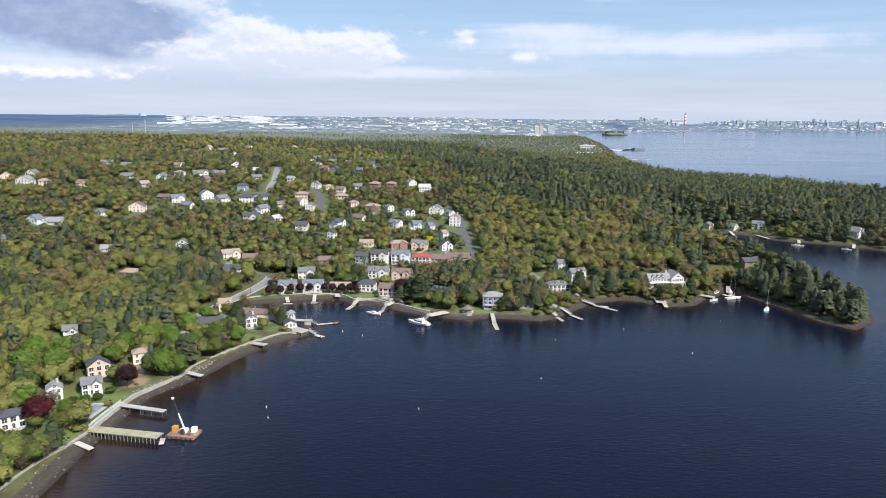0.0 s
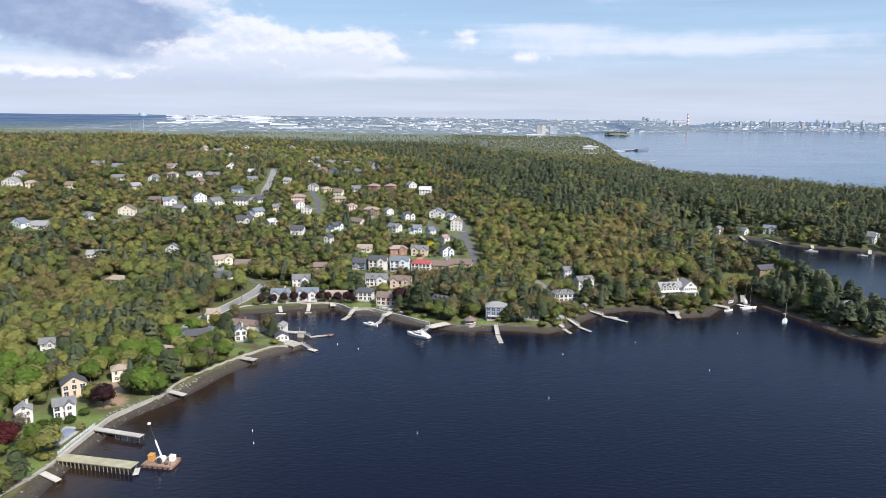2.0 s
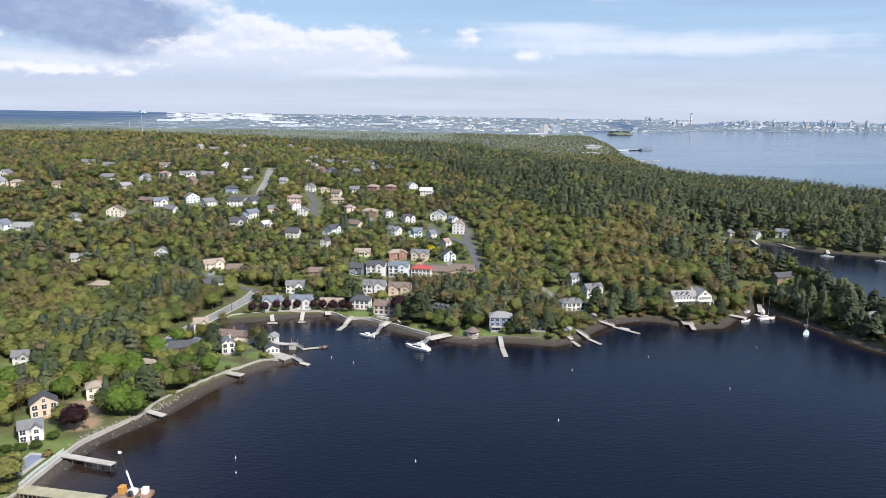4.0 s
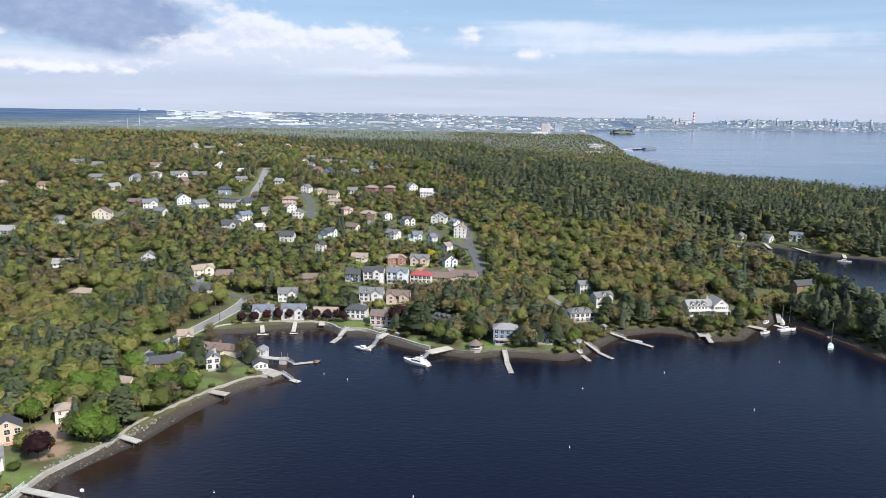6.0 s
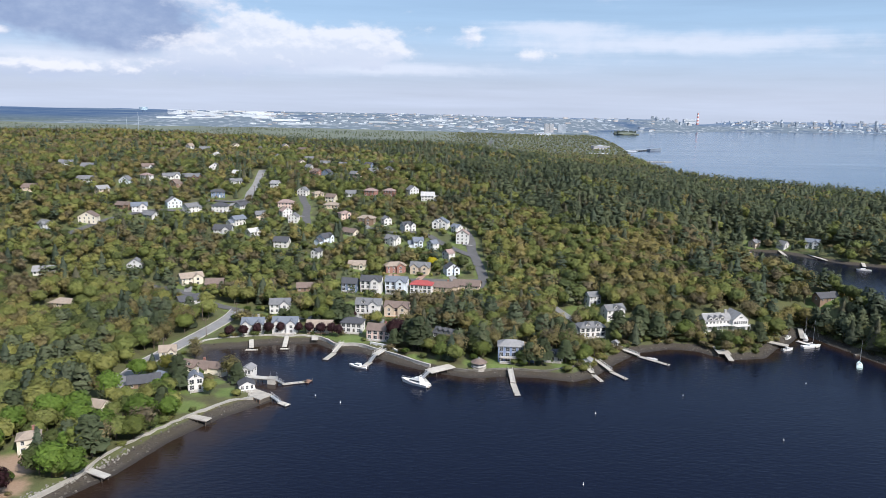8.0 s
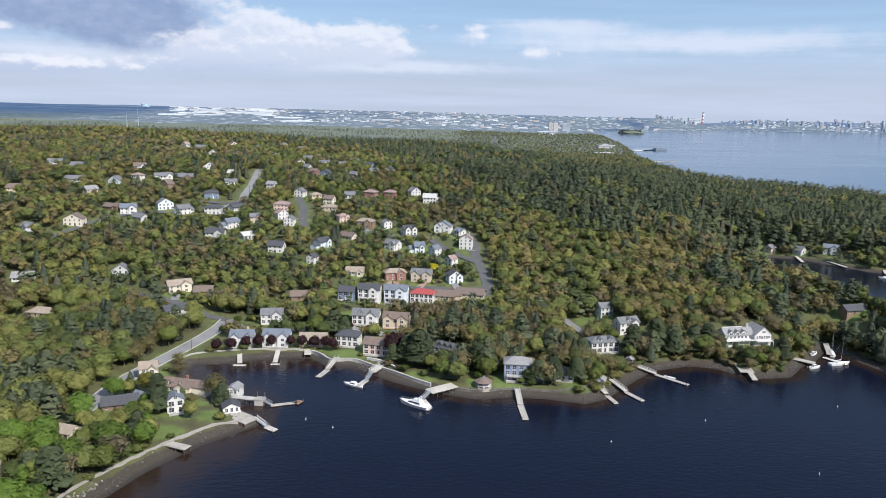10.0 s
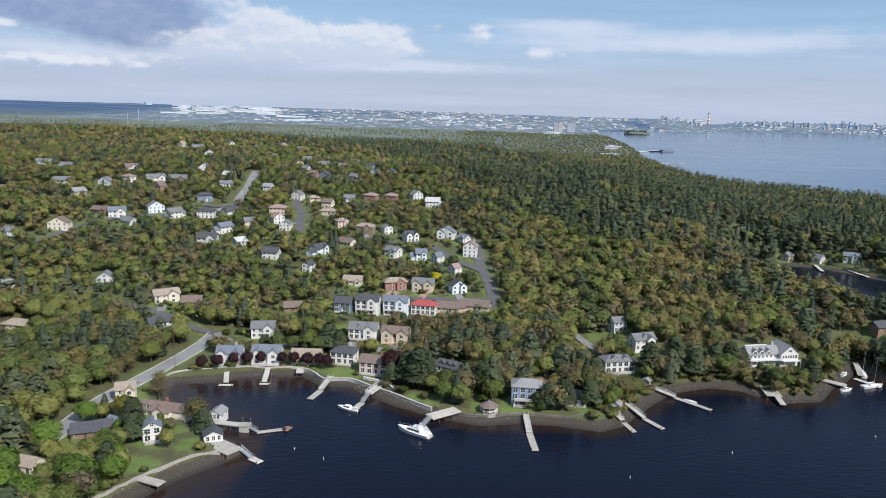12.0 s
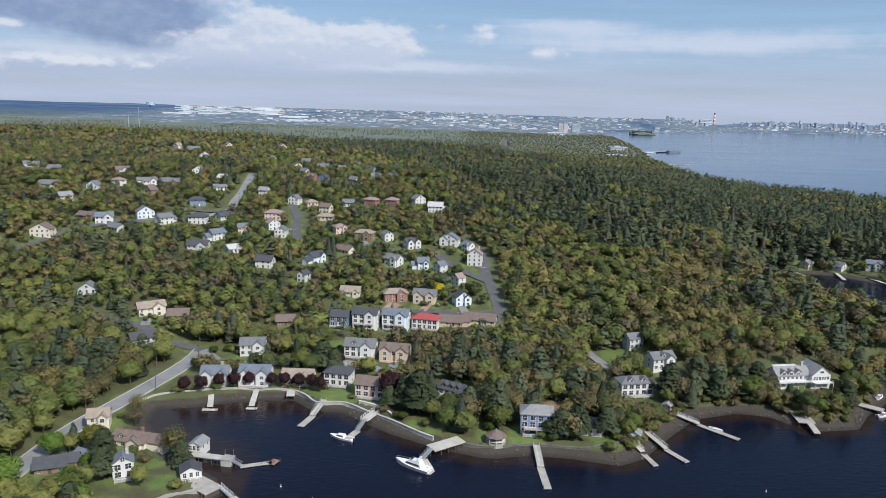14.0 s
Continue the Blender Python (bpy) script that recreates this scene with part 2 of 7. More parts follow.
def far_plain_surface():
    """The backdrop of far woods and town: it glows, with kilometres of haze painted into its colours."""
    mat = bpy.data.materials.new("far_plain")
    mat.use_nodes = True
    n = Nodes(mat.node_tree)
    where = n.add("ShaderNodeNewGeometry").outputs["Position"]
    split = n.add("ShaderNodeSeparateXYZ", Vector=where)
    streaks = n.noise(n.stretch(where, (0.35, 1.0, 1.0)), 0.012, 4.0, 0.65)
    # haze is painted in: the emitted colour turns bluer with distance
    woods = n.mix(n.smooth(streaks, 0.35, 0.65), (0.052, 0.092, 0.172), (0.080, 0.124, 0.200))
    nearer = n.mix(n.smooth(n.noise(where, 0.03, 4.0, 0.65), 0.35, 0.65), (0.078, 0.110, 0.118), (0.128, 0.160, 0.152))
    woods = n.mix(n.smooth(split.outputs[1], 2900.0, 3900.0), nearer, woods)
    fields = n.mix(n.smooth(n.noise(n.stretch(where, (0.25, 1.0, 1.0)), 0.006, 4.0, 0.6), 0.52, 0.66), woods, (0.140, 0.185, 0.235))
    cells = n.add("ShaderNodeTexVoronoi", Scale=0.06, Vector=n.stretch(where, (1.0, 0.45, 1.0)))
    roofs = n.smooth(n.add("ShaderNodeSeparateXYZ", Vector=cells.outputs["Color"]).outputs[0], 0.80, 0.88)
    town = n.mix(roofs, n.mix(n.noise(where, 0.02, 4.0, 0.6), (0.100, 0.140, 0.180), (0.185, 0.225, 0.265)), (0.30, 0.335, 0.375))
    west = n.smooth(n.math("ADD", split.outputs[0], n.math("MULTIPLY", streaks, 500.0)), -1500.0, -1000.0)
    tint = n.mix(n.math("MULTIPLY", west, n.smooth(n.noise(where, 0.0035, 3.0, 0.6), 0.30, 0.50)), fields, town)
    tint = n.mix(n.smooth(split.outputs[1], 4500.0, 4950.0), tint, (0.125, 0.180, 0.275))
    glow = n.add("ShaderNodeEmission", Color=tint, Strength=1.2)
    n.tree.links.new(glow.outputs[0], n.add("ShaderNodeOutputMaterial").inputs[0])
    return mat


GROUND, WATER, FAR_PLAIN = ground_surface(), water_surface(), far_plain_surface()
WOODS_LEAF = foliage("woodland_leaves")
BARK = surface("bark", (0.11, 0.085, 0.065), 0.9, spread=0.35, scale=2, bump=0.05)
ASPHALT = surface("asphalt", (0.085, 0.085, 0.09), 0.85, spread=0.25, scale=0.8, bump=0.02)
PALE_ASPHALT = surface("weathered_asphalt", (0.20, 0.20, 0.205), 0.85, spread=0.18, scale=0.5, bump=0.02)
BRICK_PAVING = surface("brick_paving", (0.30, 0.20, 0.16), 0.85, spread=0.2, scale=1.0)
CONCRETE = surface("concrete", (0.36, 0.35, 0.33), 0.85, spread=0.25, scale=0.8, bump=0.03)
STONE = surface("stone", (0.27, 0.26, 0.24), 0.85, spread=0.4, scale=1.2, bump=0.06, random_by="island")
GREY_WOOD = surface("weathered_wood", (0.33, 0.31, 0.28), 0.8, spread=0.25, scale=1.2, bump=0.03)
DARK_WOOD = surface("wet_timber", (0.07, 0.06, 0.05), 0.75, spread=0.4, scale=1.5, bump=0.05)
TAN_WOOD = surface("new_timber", (0.42, 0.27, 0.15), 0.7, spread=0.25, scale=1.5, bump=0.02)
PALE_WOOD = surface("pale_timber", (0.42, 0.40, 0.365), 0.8, spread=0.2, scale=1.0, bump=0.03)
GLASS = surface("window_glass", (0.035, 0.042, 0.05), 0.06, spread=0.3, scale=0.4)
STONE_DARK = surface("dark_stone", (0.125, 0.118, 0.104), 0.85, spread=0.4, scale=1.2, bump=0.06)
ROCK = surface("wet_rock", (0.078, 0.072, 0.062), 0.7, spread=0.5, scale=1.2, bump=0.05, random_by="island")
MOSSY = surface("mossy_timber", (0.17, 0.165, 0.10), 0.85, spread=0.4, scale=1.0, bump=0.05)
PLANKS = surface("mossy_planks", (0.30, 0.285, 0.20), 0.85, spread=0.3, scale=1.0, bump=0.03)
PALE_ROCK = surface("pale_rock", (0.165, 0.158, 0.145), 0.8, spread=0.45, scale=1.2, bump=0.05, random_by="island")
TRIM = surface("white_trim", (0.60, 0.60, 0.595), 0.5, spread=0.05, scale=1.5)
GELCOAT = surface("white_gelcoat", (0.70, 0.70, 0.70), 0.25, spread=0.04, scale=0.6)
RUST = surface("rusty_steel", (0.15, 0.07, 0.045), 0.8, spread=0.5, scale=0.8, bump=0.03, coarse=(0.22, 0.14, 0.10))
STEEL = surface("galvanised_steel", (0.45, 0.46, 0.47), 0.45, 0.7, spread=0.15)
ORANGE = surface("orange_paint", (0.48, 0.25, 0.07), 0.5, spread=0.2)
BLACK = surface("black_rubber", (0.02, 0.02, 0.022), 0.6)
POOL = surface("pool_cover", (0.17, 0.20, 0.27), 0.5, spread=0.2, scale=0.4)
WALLS = {}
ROOFS = {}
for key, words, rgb in (("white", "white", (0.56, 0.56, 0.555)), ("cream", "cream", (0.58, 0.54, 0.45)), ("tan", "tan", (0.50, 0.42, 0.33)),
                        ("pink", "pale pink", (0.58, 0.44, 0.39)), ("grey", "pale grey", (0.50, 0.51, 0.52)), ("blue", "slate blue", (0.13, 0.18, 0.27)),
                        ("steel", "steel blue", (0.17, 0.23, 0.38)), ("lightblue", "pale blue", (0.56, 0.62, 0.68)), ("brick", "red brick", (0.25, 0.125, 0.10)), ("brown", "brown", (0.20, 0.14, 0.10))):
    WALLS[key] = (words, surface(key + "_siding", rgb, 0.65, spread=0.08, scale=0.9))
for key, words, rgb in (("grey", "grey shingle", (0.135, 0.14, 0.15)), ("dark", "dark shingle", (0.055, 0.058, 0.068)), ("blue", "blue-grey shingle", (0.125, 0.145, 0.18)),
                        ("brown", "brown shingle", (0.145, 0.11, 0.095)), ("tan", "tan shingle", (0.26, 0.215, 0.175)), ("pink", "pinkish shingle", (0.25, 0.185, 0.17)),
                        ("red", "red", (0.30, 0.06, 0.06)), ("white", "pale metal", (0.40, 0.40, 0.40)), ("pale", "pale grey shingle", (0.22, 0.222, 0.23))):
    ROOFS[key] = (words, surface(key + "_roofing", rgb, 0.8, spread=0.22, scale=1.6, bump=0.03))

# ---- the lie of the land ----
WEST_SHORE = [(-4700, -700), (-230, -700), (-150, -100), (-135, 60), (-126, 150), (-122, 207), (-122, 237), (-120, 273), (-119, 284),
              (-114, 293), (-104, 309), (-95, 334), (-84, 353), (-74, 364), (-68, 371), (-73, 381), (-86, 390), (-100, 404), (-111, 420)]
COVE_SHORE = [(-112, 430), (-98, 433), (-88, 438), (-76, 441), (-63, 443), (-54, 434), (-42, 433), (-32, 424), (-22, 416), (-8, 408),
              (-2, 405), (12, 400), (28, 403), (42, 402), (57, 398), (67, 404), (81, 422), (95, 438), (113, 445), (125, 443), (131, 436), (140, 431)]
POINT_SHORE = [(156, 434), (167, 448), (176, 455), (188, 469), (193, 478), (198, 458), (209, 430), (217, 401), (228, 386), (246, 399), (257, 420),
               (258, 450), (255, 480), (248, 520), (236, 560), (222, 600), (215, 650), (222, 690), (241, 709)]
BASIN_SHORE = [(283, 701), (316, 660), (359, 642), (382, 617), (450, 590), (560, 600), (650, 700), (620, 850), (540, 1000), (470, 1200), (420, 1450),
               (427, 1741), (519, 2305), (582, 2946), (620, 3500), (721, 3640), (1110, 3800), (1640, 4250), (2700, 4400), (4700, 4400), (4700, 5300), (-4700, 5300)]
LAND = np.array(WEST_SHORE + COVE_SHORE + POINT_SHORE + BASIN_SHORE, float)


def ease(v, low, high):
    v = np.clip((v - low) / (high - low), 0, 1)
    return v * v * (3 - 2 * v)


def from_line(x, y, line, closed=False):
    """Distance of points from a polyline."""
    line = np.asarray(line, float)
    ends = np.roll(line, -1, 0) if closed else line[1:]
    best = np.full(np.shape(x), 1e9)
    for (ax, ay), (bx, by) in zip(line if closed else line[:-1], ends):
        dx, dy = bx - ax, by - ay
        t = np.clip(((x - ax) * dx + (y - ay) * dy) / (dx * dx + dy * dy + 1e-9), 0, 1)
        best = np.minimum(best, (x - ax - t * dx) ** 2 + (y - ay - t * dy) ** 2)
    return np.sqrt(best)


def inland(x, y):
    """Distance from the shore, positive on land."""
    x, y = np.asarray(x, float), np.asarray(y, float)
    inside = np.zeros(x.shape, bool)
    for (ax, ay), (bx, by) in zip(LAND, np.roll(LAND, -1, 0)):
        if ay != by:
            inside ^= ((ay > y) != (by > y)) & (x < (bx - ax) * (y - ay) / (by - ay) + ax)
    return np.where(inside, 1, -1) * from_line(x, y, LAND, True)


def waves(x, y, size, seed):
    """Smooth uneven ground from a few sines."""
    rng, total = np.random.RandomState(seed), 0
    for k in range(5):
        a, f, p = rng.uniform(0, 6.28), 6.28 / size * rng.uniform(0.7, 1.6), rng.uniform(0, 6.28)
        total = total + np.sin((x * np.cos(a) + y * np.sin(a)) * f + p)
    return total / 5


def height(x, y):
    """Height of the bare ground."""
    x, y = np.asarray(x, float), np.asarray(y, float)
    d = inland(x, y)
    up = y + 0.42 * np.maximum(0, -x - 120)
    hill = 50 * ease(up, 450, 850) + 14 * ease(y, 850, 1150) * ease(-x, -200, 50)
    hill = hill * (1 - 0.68 * ease(x, -10, 310))
    hill = hill + 8 * ease(-x, 130, 420) * ease(y, 150, 400) + 9 * ease(x, 40, 130) * ease(y, 430, 500) * ease(-x, -330, -230)
    hill = hill * (1 - 0.88 * ease(y + 130 * ease(x, 20, 120), 1040, 1480))
    far = 14 * ease(y, 1700, 3000) + 36 * np.clip((y - 3200) / 1770, 0, 1) * (1 - 0.85 * np.exp(-((x - 1600) / 170) ** 2)) + 4 * waves(x, y, 900, 5) * ease(y, 1500, 2600)
    hill = hill + far + 2.2 * waves(x, y, 130, 3) * ease(d, 20, 80)
    wide = 45 + 500 * ease(y, 3000, 3600)
    land = 0.16 * np.minimum(d, 7) + 1.3 * ease(d, 5.5, 7.5) + hill * ease(d, 8, wide) + 8 * ease(d, 6, 24) * np.exp(-((x - 212) / 48) ** 2 - ((y - 500) / 95) ** 2)
    return np.where(d > 0, land, np.maximum(-4, 0.22 * d))

# ---- house plots: each call is one house, built further down ----
LOTS, PLOTS, CLEARINGS = [], [], [(-40, 800, 14), (0, 840, 12), (60, 1010, 16), (-86, 390, 9), (-80, 380, 8), (134, 446, 4), (-70, 372, 8), (16, 408, 7),
                                (-123, 424, 7), (-119, 440, 6), (-113, 455, 7), (-110, 468, 6), (-126, 408, 5), (-113, 432, 6), (-108, 478, 5), (75, 446, 8), (91, 468, 7), (84, 489, 7), (70, 438, 5), (140, 452, 4), (150, 457, 5),
                                (-57, 512, 6), (-46, 510, 7), (-34, 511, 7), (-22, 513, 7), (-10, 516, 6), (2, 520, 5), (16, 521, 5), (-124, 370, 7), (-101, 368, 7), (-115, 376, 5), (-107, 389, 8), (-98, 372, 7), (51, 413, 5), (-98, 364, 9), (-90, 362, 8), (-106, 358, 8), (-118, 366, 7), (-110, 446, 7), (-108, 452, 6), (-128, 366, 6), (72, 443, 8), (80, 443, 7), (64, 446, 6), (-119, 400, 7), (-113, 404, 7), (-121, 393, 6), (-126, 401, 6),
                                (-134, 300, 8), (-127, 287, 9), (-124, 296, 6), (-138, 274, 8), (-134, 266, 9), (-150, 267, 7), (-146, 260, 6), (-151, 243, 8), (-147, 235, 8), (-133, 312, 7), (-129, 304, 7), (-182, 347, 8), (-178, 338, 8), (-174, 329, 6), (-146, 296, 7), (-25, 437, 8), (-33, 437, 6)]


def lot(x, y, w, d, turn, wall, roof, form="gable", storeys=2, gables=0, dormers=0, deck=False, chimney=False, garage=False, wing=0.0, near=False):
    if not near and y > 540:
        turn += (-22, 30, 6, -34, 18, -8, 42)[int(abs(x * 3 + y)) % 7]
        form = "front" if form == "gable" and int(abs(x + y * 5)) % 4 == 0 else form
    c, s = abs(math.cos(radians(turn))), abs(math.sin(radians(turn)))
    fit_in = max(0.72, w / (w * c + d * s))
    size = 0.86 if x < -90 and y < 430 else 0.98 if y > 540 else 1.12
    w, d = w * fit_in * size, min(d, 9.0) * fit_in * min(size, 0.95)
    if not near and not gables and form == "gable":
        gables, wing = (int(x) % 3) % 2, (0, 0, 3.5, -3.5)[int(abs(y)) % 4]
    LOTS.append((x, y, w, d, turn, wall, roof, form, storeys, gables, dormers, deck, chimney, garage, wing, near))
    PLOTS.append((x, y, max(w, d) + abs(wing) * 0.6, d))


# the west shore
lot(-156, 252, 12, 9, 38, "white", "dark", "hip", 2, deck=True, near=True)
lot(-154, 278, 9, 9, 30, "white", "pale", "front", 2, chimney=True, near=True)
lot(-172, 284, 6, 6, 20, "white", "grey", "gable", 1, chimney=True)
lot(-142, 284, 11, 9, 28, "white", "grey", "gable", 2, gables=1, deck=True, near=True)
lot(-149, 305, 13, 9, 32, "tan", "dark", "front", 2, deck=True, near=True)
lot(-137, 321, 10, 9, 25, "cream", "tan", "hip", 2, chimney=True, wing=4, near=True)
lot(-187, 357, 9, 8, 20, "grey", "grey", "gable", 2, gables=1, deck=True)
lot(-129, 353, 9, 8, -15, "cream", "tan", "gable", 1, near=True)
lot(-101, 377, 9, 8, 25, "white", "blue", "front", 2, deck=True, chimney=True, near=True)
lot(-124, 378, 12, 9, 20, "brown", "dark", "gable", 1)
lot(-116, 384, 9, 7, -25, "brick", "blue", "gable", 1)
lot(-107, 398, 16, 9, -12, "cream", "brown", "gable", 1, gables=1, dormers=2, chimney=True, wing=6, near=True)
lot(-124, 409, 10, 9, 18, "cream", "tan", "gable", 2, gables=1, near=True)
# round the cove
lot(-97, 453, 10.5, 9, 6, "white", "blue", "gable", 2, gables=2, chimney=True, near=True)
lot(-81, 455, 11.5, 9, 2, "white", "blue", "gable", 2, gables=2, deck=True, near=True)
lot(-64, 458, 11.5, 9, 0, "tan", "tan", "gable", 1, gables=1, deck=True, near=True)
lot(-47, 458, 11, 11, -8, "white", "dark", "hip", 2, deck=True, chimney=True, near=True)
lot(-32, 447, 12, 10, -10, "pink", "brown", "gable", 2, deck=True, chimney=True, near=True)
lot(-42, 489, 13, 10, -4, "white", "grey", "gable", 2, gables=1, dormers=2, deck=True, near=True)
lot(-26, 486, 13, 10, -8, "tan", "brown", "gable", 2, gables=2, deck=True, garage=True, near=True)
lot(-91, 487, 11, 9, 8, "white", "grey", "gable", 2, gables=1, near=True)
lot(1, 450, 12, 9, -30, "white", "dark", "gable", 1, dormers=3, deck=True, near=True)
# the terrace above the cove
lot(-57, 523, 9, 10, -6, "blue", "dark", "gable", 2, deck=True, near=True)
lot(-44, 523, 12, 11, -6, "white", "dark", "gable", 3, gables=1, deck=True, near=True)
lot(-29, 525, 13, 12, -8, "lightblue", "blue", "gable", 3, gables=1, deck=True, near=True)
lot(-14, 527, 13, 9, -10, "white", "red", "hip", 2, deck=True, near=True)
lot(-1, 530, 12, 9, -10, "tan", "brown", "gable", 1, chimney=True)
lot(15, 531, 13, 9, -12, "tan", "brown", "gable", 1)
lot(-33, 562, 15, 10, -14, "brick", "tan", "hip", 2, gables=1, garage=True)
lot(-16, 561, 14, 10, -16, "tan", "grey", "gable", 2, gables=2, garage=True)
lot(4, 556, 11, 9, -10, "lightblue", "dark", "gable", 2, gables=1)
lot(-56, 563, 8, 8, 30, "cream", "tan", "gable", 1)
lot(-84, 521, 9, 8, 10, "brown", "brown", "gable", 1)
# the shore east of the cove
lot(31, 419, 11, 11, -4, "steel", "pale", "hip", 3, deck=True, wing=5, near=True)
lot(51, 421, 9, 8, -8, "white", "dark", "gable", 1, dormers=1, deck=True, near=True)
lot(75, 457, 14, 11, 12, "white", "grey", "hip", 2, dormers=2, deck=True, wing=-5, near=True)
lot(91, 478, 12, 10, 20, "white", "grey", "gable", 2, gables=1, dormers=1, near=True)
lot(84, 499, 9, 14, 20, "grey", "grey", "gable", 2, near=True)
lot(212, 494, 10, 8, 15, "brown", "dark", "gable", 1)
lot(236, 436, 9, 7, 25, "tan", "grey", "gable", 1)
# across the far inlet
lot(265, 716, 10, 9, 0, "tan", "grey", "gable", 2, gables=1, chimney=True)
lot(288, 712, 12, 9, 10, "grey", "grey", "gable", 1, dormers=2)
lot(309, 704, 13, 9, -5, "grey", "blue", "gable", 2, gables=1)
lot(380, 660, 17, 10, 10, "grey", "grey", "gable", 2, gables=2)
lot(384, 732, 16, 9, 5, "brown", "dark", "hip", 1)
# the west slope
lot(-153, 523, 14, 10, 35, "cream", "tan", "gable", 2, gables=1)
lot(-144, 492, 13, 10, 40, "white", "dark", "gable", 1)
lot(-138, 521, 10, 9, 10, "brown", "brown", "gable", 1)
lot(-194, 542, 11, 9, 20, "grey", "grey", "gable", 1)
lot(-238, 517, 11, 9, 15, "white", "pale", "gable", 1)
lot(-206, 478, 13, 10, -10, "tan", "tan", "hip", 1)
lot(-252, 604, 13, 9, 12, "cream", "brown", "gable", 2)
lot(-230, 637, 13, 9, 5, "white", "blue", "gable", 2)
lot(-243, 638, 10, 8, 0, "brown", "brown", "gable", 1)
lot(-211, 655, 14, 10, 8, "lightblue", "grey", "gable", 2)
lot(-196, 650, 12, 9, 12, "white", "grey", "gable", 2)
lot(-217, 627, 11, 9, 5, "grey", "grey", "gable", 1)
lot(-272, 585, 12, 9, -10, "grey", "grey", "gable", 1)
lot(-317, 648, 12, 9, 10, "tan", "brown", "gable", 1)
lot(-270, 664, 11, 9, 12, "tan", "pale", "gable", 2)
lot(-294, 691, 10, 8, 0, "grey", "grey", "gable", 1)
lot(-265, 697, 11, 8, 10, "lightblue", "grey", "gable", 1)
lot(-253, 710, 10, 9, 0, "white", "pink", "hip", 2)
lot(-236, 723, 13, 9, 5, "white", "grey", "gable", 1)
lot(-226, 702, 12, 8, 0, "brown", "brown", "gable", 1)
lot(-221, 731, 12, 8, 5, "brown", "grey", "gable", 1)
lot(-266, 745, 12, 9, 8, "white", "brown", "gable", 2)
lot(-315, 737, 11, 9, 10, "white", "grey", "gable", 1)
lot(-338, 747, 10, 8, 0, "grey", "grey", "gable", 1)
lot(-300, 798, 9, 8, 0, "brown", "brown", "gable", 1)
lot(-249, 885, 11, 9, 10, "white", "white", "gable", 2)
lot(-280, 942, 13, 9, 5, "white", "grey", "gable", 1)
lot(-258, 990, 12, 9, 0, "cream", "tan", "gable", 1)
lot(-223, 984, 12, 9, 5, "white", "grey", "gable", 1)
lot(-200, 1000, 11, 9, 5, "tan", "grey", "gable", 2)
lot(-175, 985, 11, 9, -5, "brick", "brown", "gable", 1)
# the middle slope
lot(-218, 782, 12, 9, 5, "white", "grey", "gable", 2)
lot(-193, 768, 9, 9, 10, "white", "white", "gable", 1)
lot(-184, 892, 10, 9, 5, "white", "grey", "front", 2)
lot(-151, 898, 12, 9, 0, "tan", "grey", "gable", 2)
lot(-184, 735, 9, 8, 10, "white", "grey", "gable", 1)
lot(-188, 692, 13, 10, 12, "blue", "dark", "hip", 2)
lot(-176, 659, 12, 9, 10, "white", "dark", "hip", 2)
lot(-163, 670, 10, 8, 15, "grey", "dark", "gable", 1)
lot(-143, 650, 10, 9, 10, "tan", "grey", "gable", 2, gables=1)
lot(-156, 635, 12, 9, 12, "white", "blue", "gable", 2)
lot(-161, 616, 13, 10, 25, "grey", "dark", "gable", 1)
lot(-140, 617, 11, 9, 20, "white", "white", "gable", 1)
lot(-115, 600, 11, 9, 28, "white", "dark", "gable", 2)
lot(-130, 682, 12, 9, 5, "pink", "pink", "hip", 2)
lot(-126, 662, 11, 9, 20, "white", "pink", "gable", 2)
lot(-117, 650, 8, 11, 5, "white", "grey", "front", 2)
lot(-150, 733, 9, 12, 20, "white", "pale", "gable", 2)
lot(-123, 719, 10, 9, 5, "white", "grey", "gable", 2)
lot(-110, 716, 11, 9, 0, "tan", "tan", "hip", 1)
lot(-96, 701, 10, 9, 5, "cream", "brown", "gable", 2)
lot(-79, 658, 11, 10, 0, "pink", "pink", "hip", 2, gables=1)
lot(-93, 683, 12, 8, 5, "tan", "tan", "hip", 1)
lot(-61, 650, 14, 10, -6, "brown", "tan", "hip", 2, gables=1)
lot(-69, 623, 11, 9, 2, "cream", "brown", "gable", 1)
lot(-86, 607, 12, 9, 15, "lightblue", "dark", "gable", 2)
lot(-87, 579, 8, 10, 12, "white", "dark", "front", 2)
lot(-46, 650, 9, 9, 0, "white", "grey", "gable", 2)
lot(-29, 639, 12, 9, -12, "white", "dark", "gable", 2, gables=2)
lot(-38, 611, 12, 9, -8, "white", "grey", "gable", 2, gables=1)
lot(-4, 644, 14, 9, -18, "white", "blue", "gable", 2, gables=2)
lot(8, 634, 9, 8, -22, "white", "blue", "gable", 2, gables=1)
lot(12, 612, 10, 9, -25, "white", "pink", "gable", 3, chimney=True)
lot(2, 582, 9, 8, -25, "white", "pink", "gable", 2)
lot(-20, 607, 8, 9, -20, "lightblue", "blue", "gable", 2)
lot(-9, 601, 9, 9, -24, "grey", "blue", "gable", 2)
lot(-82, 717, 9, 8, 0, "grey", "grey", "gable", 1)
lot(-65, 720, 12, 9, 0, "brick", "pink", "hip", 2)
lot(-49, 721, 11, 9, 0, "brick", "pink", "hip", 2)
lot(-30, 726, 12, 9, -5, "grey", "grey", "gable", 2)
lot(-16, 710, 11, 9, -20, "white", "white", "gable", 2)
lot(-114, 790, 11, 9, 0, "blue", "dark", "gable", 2)
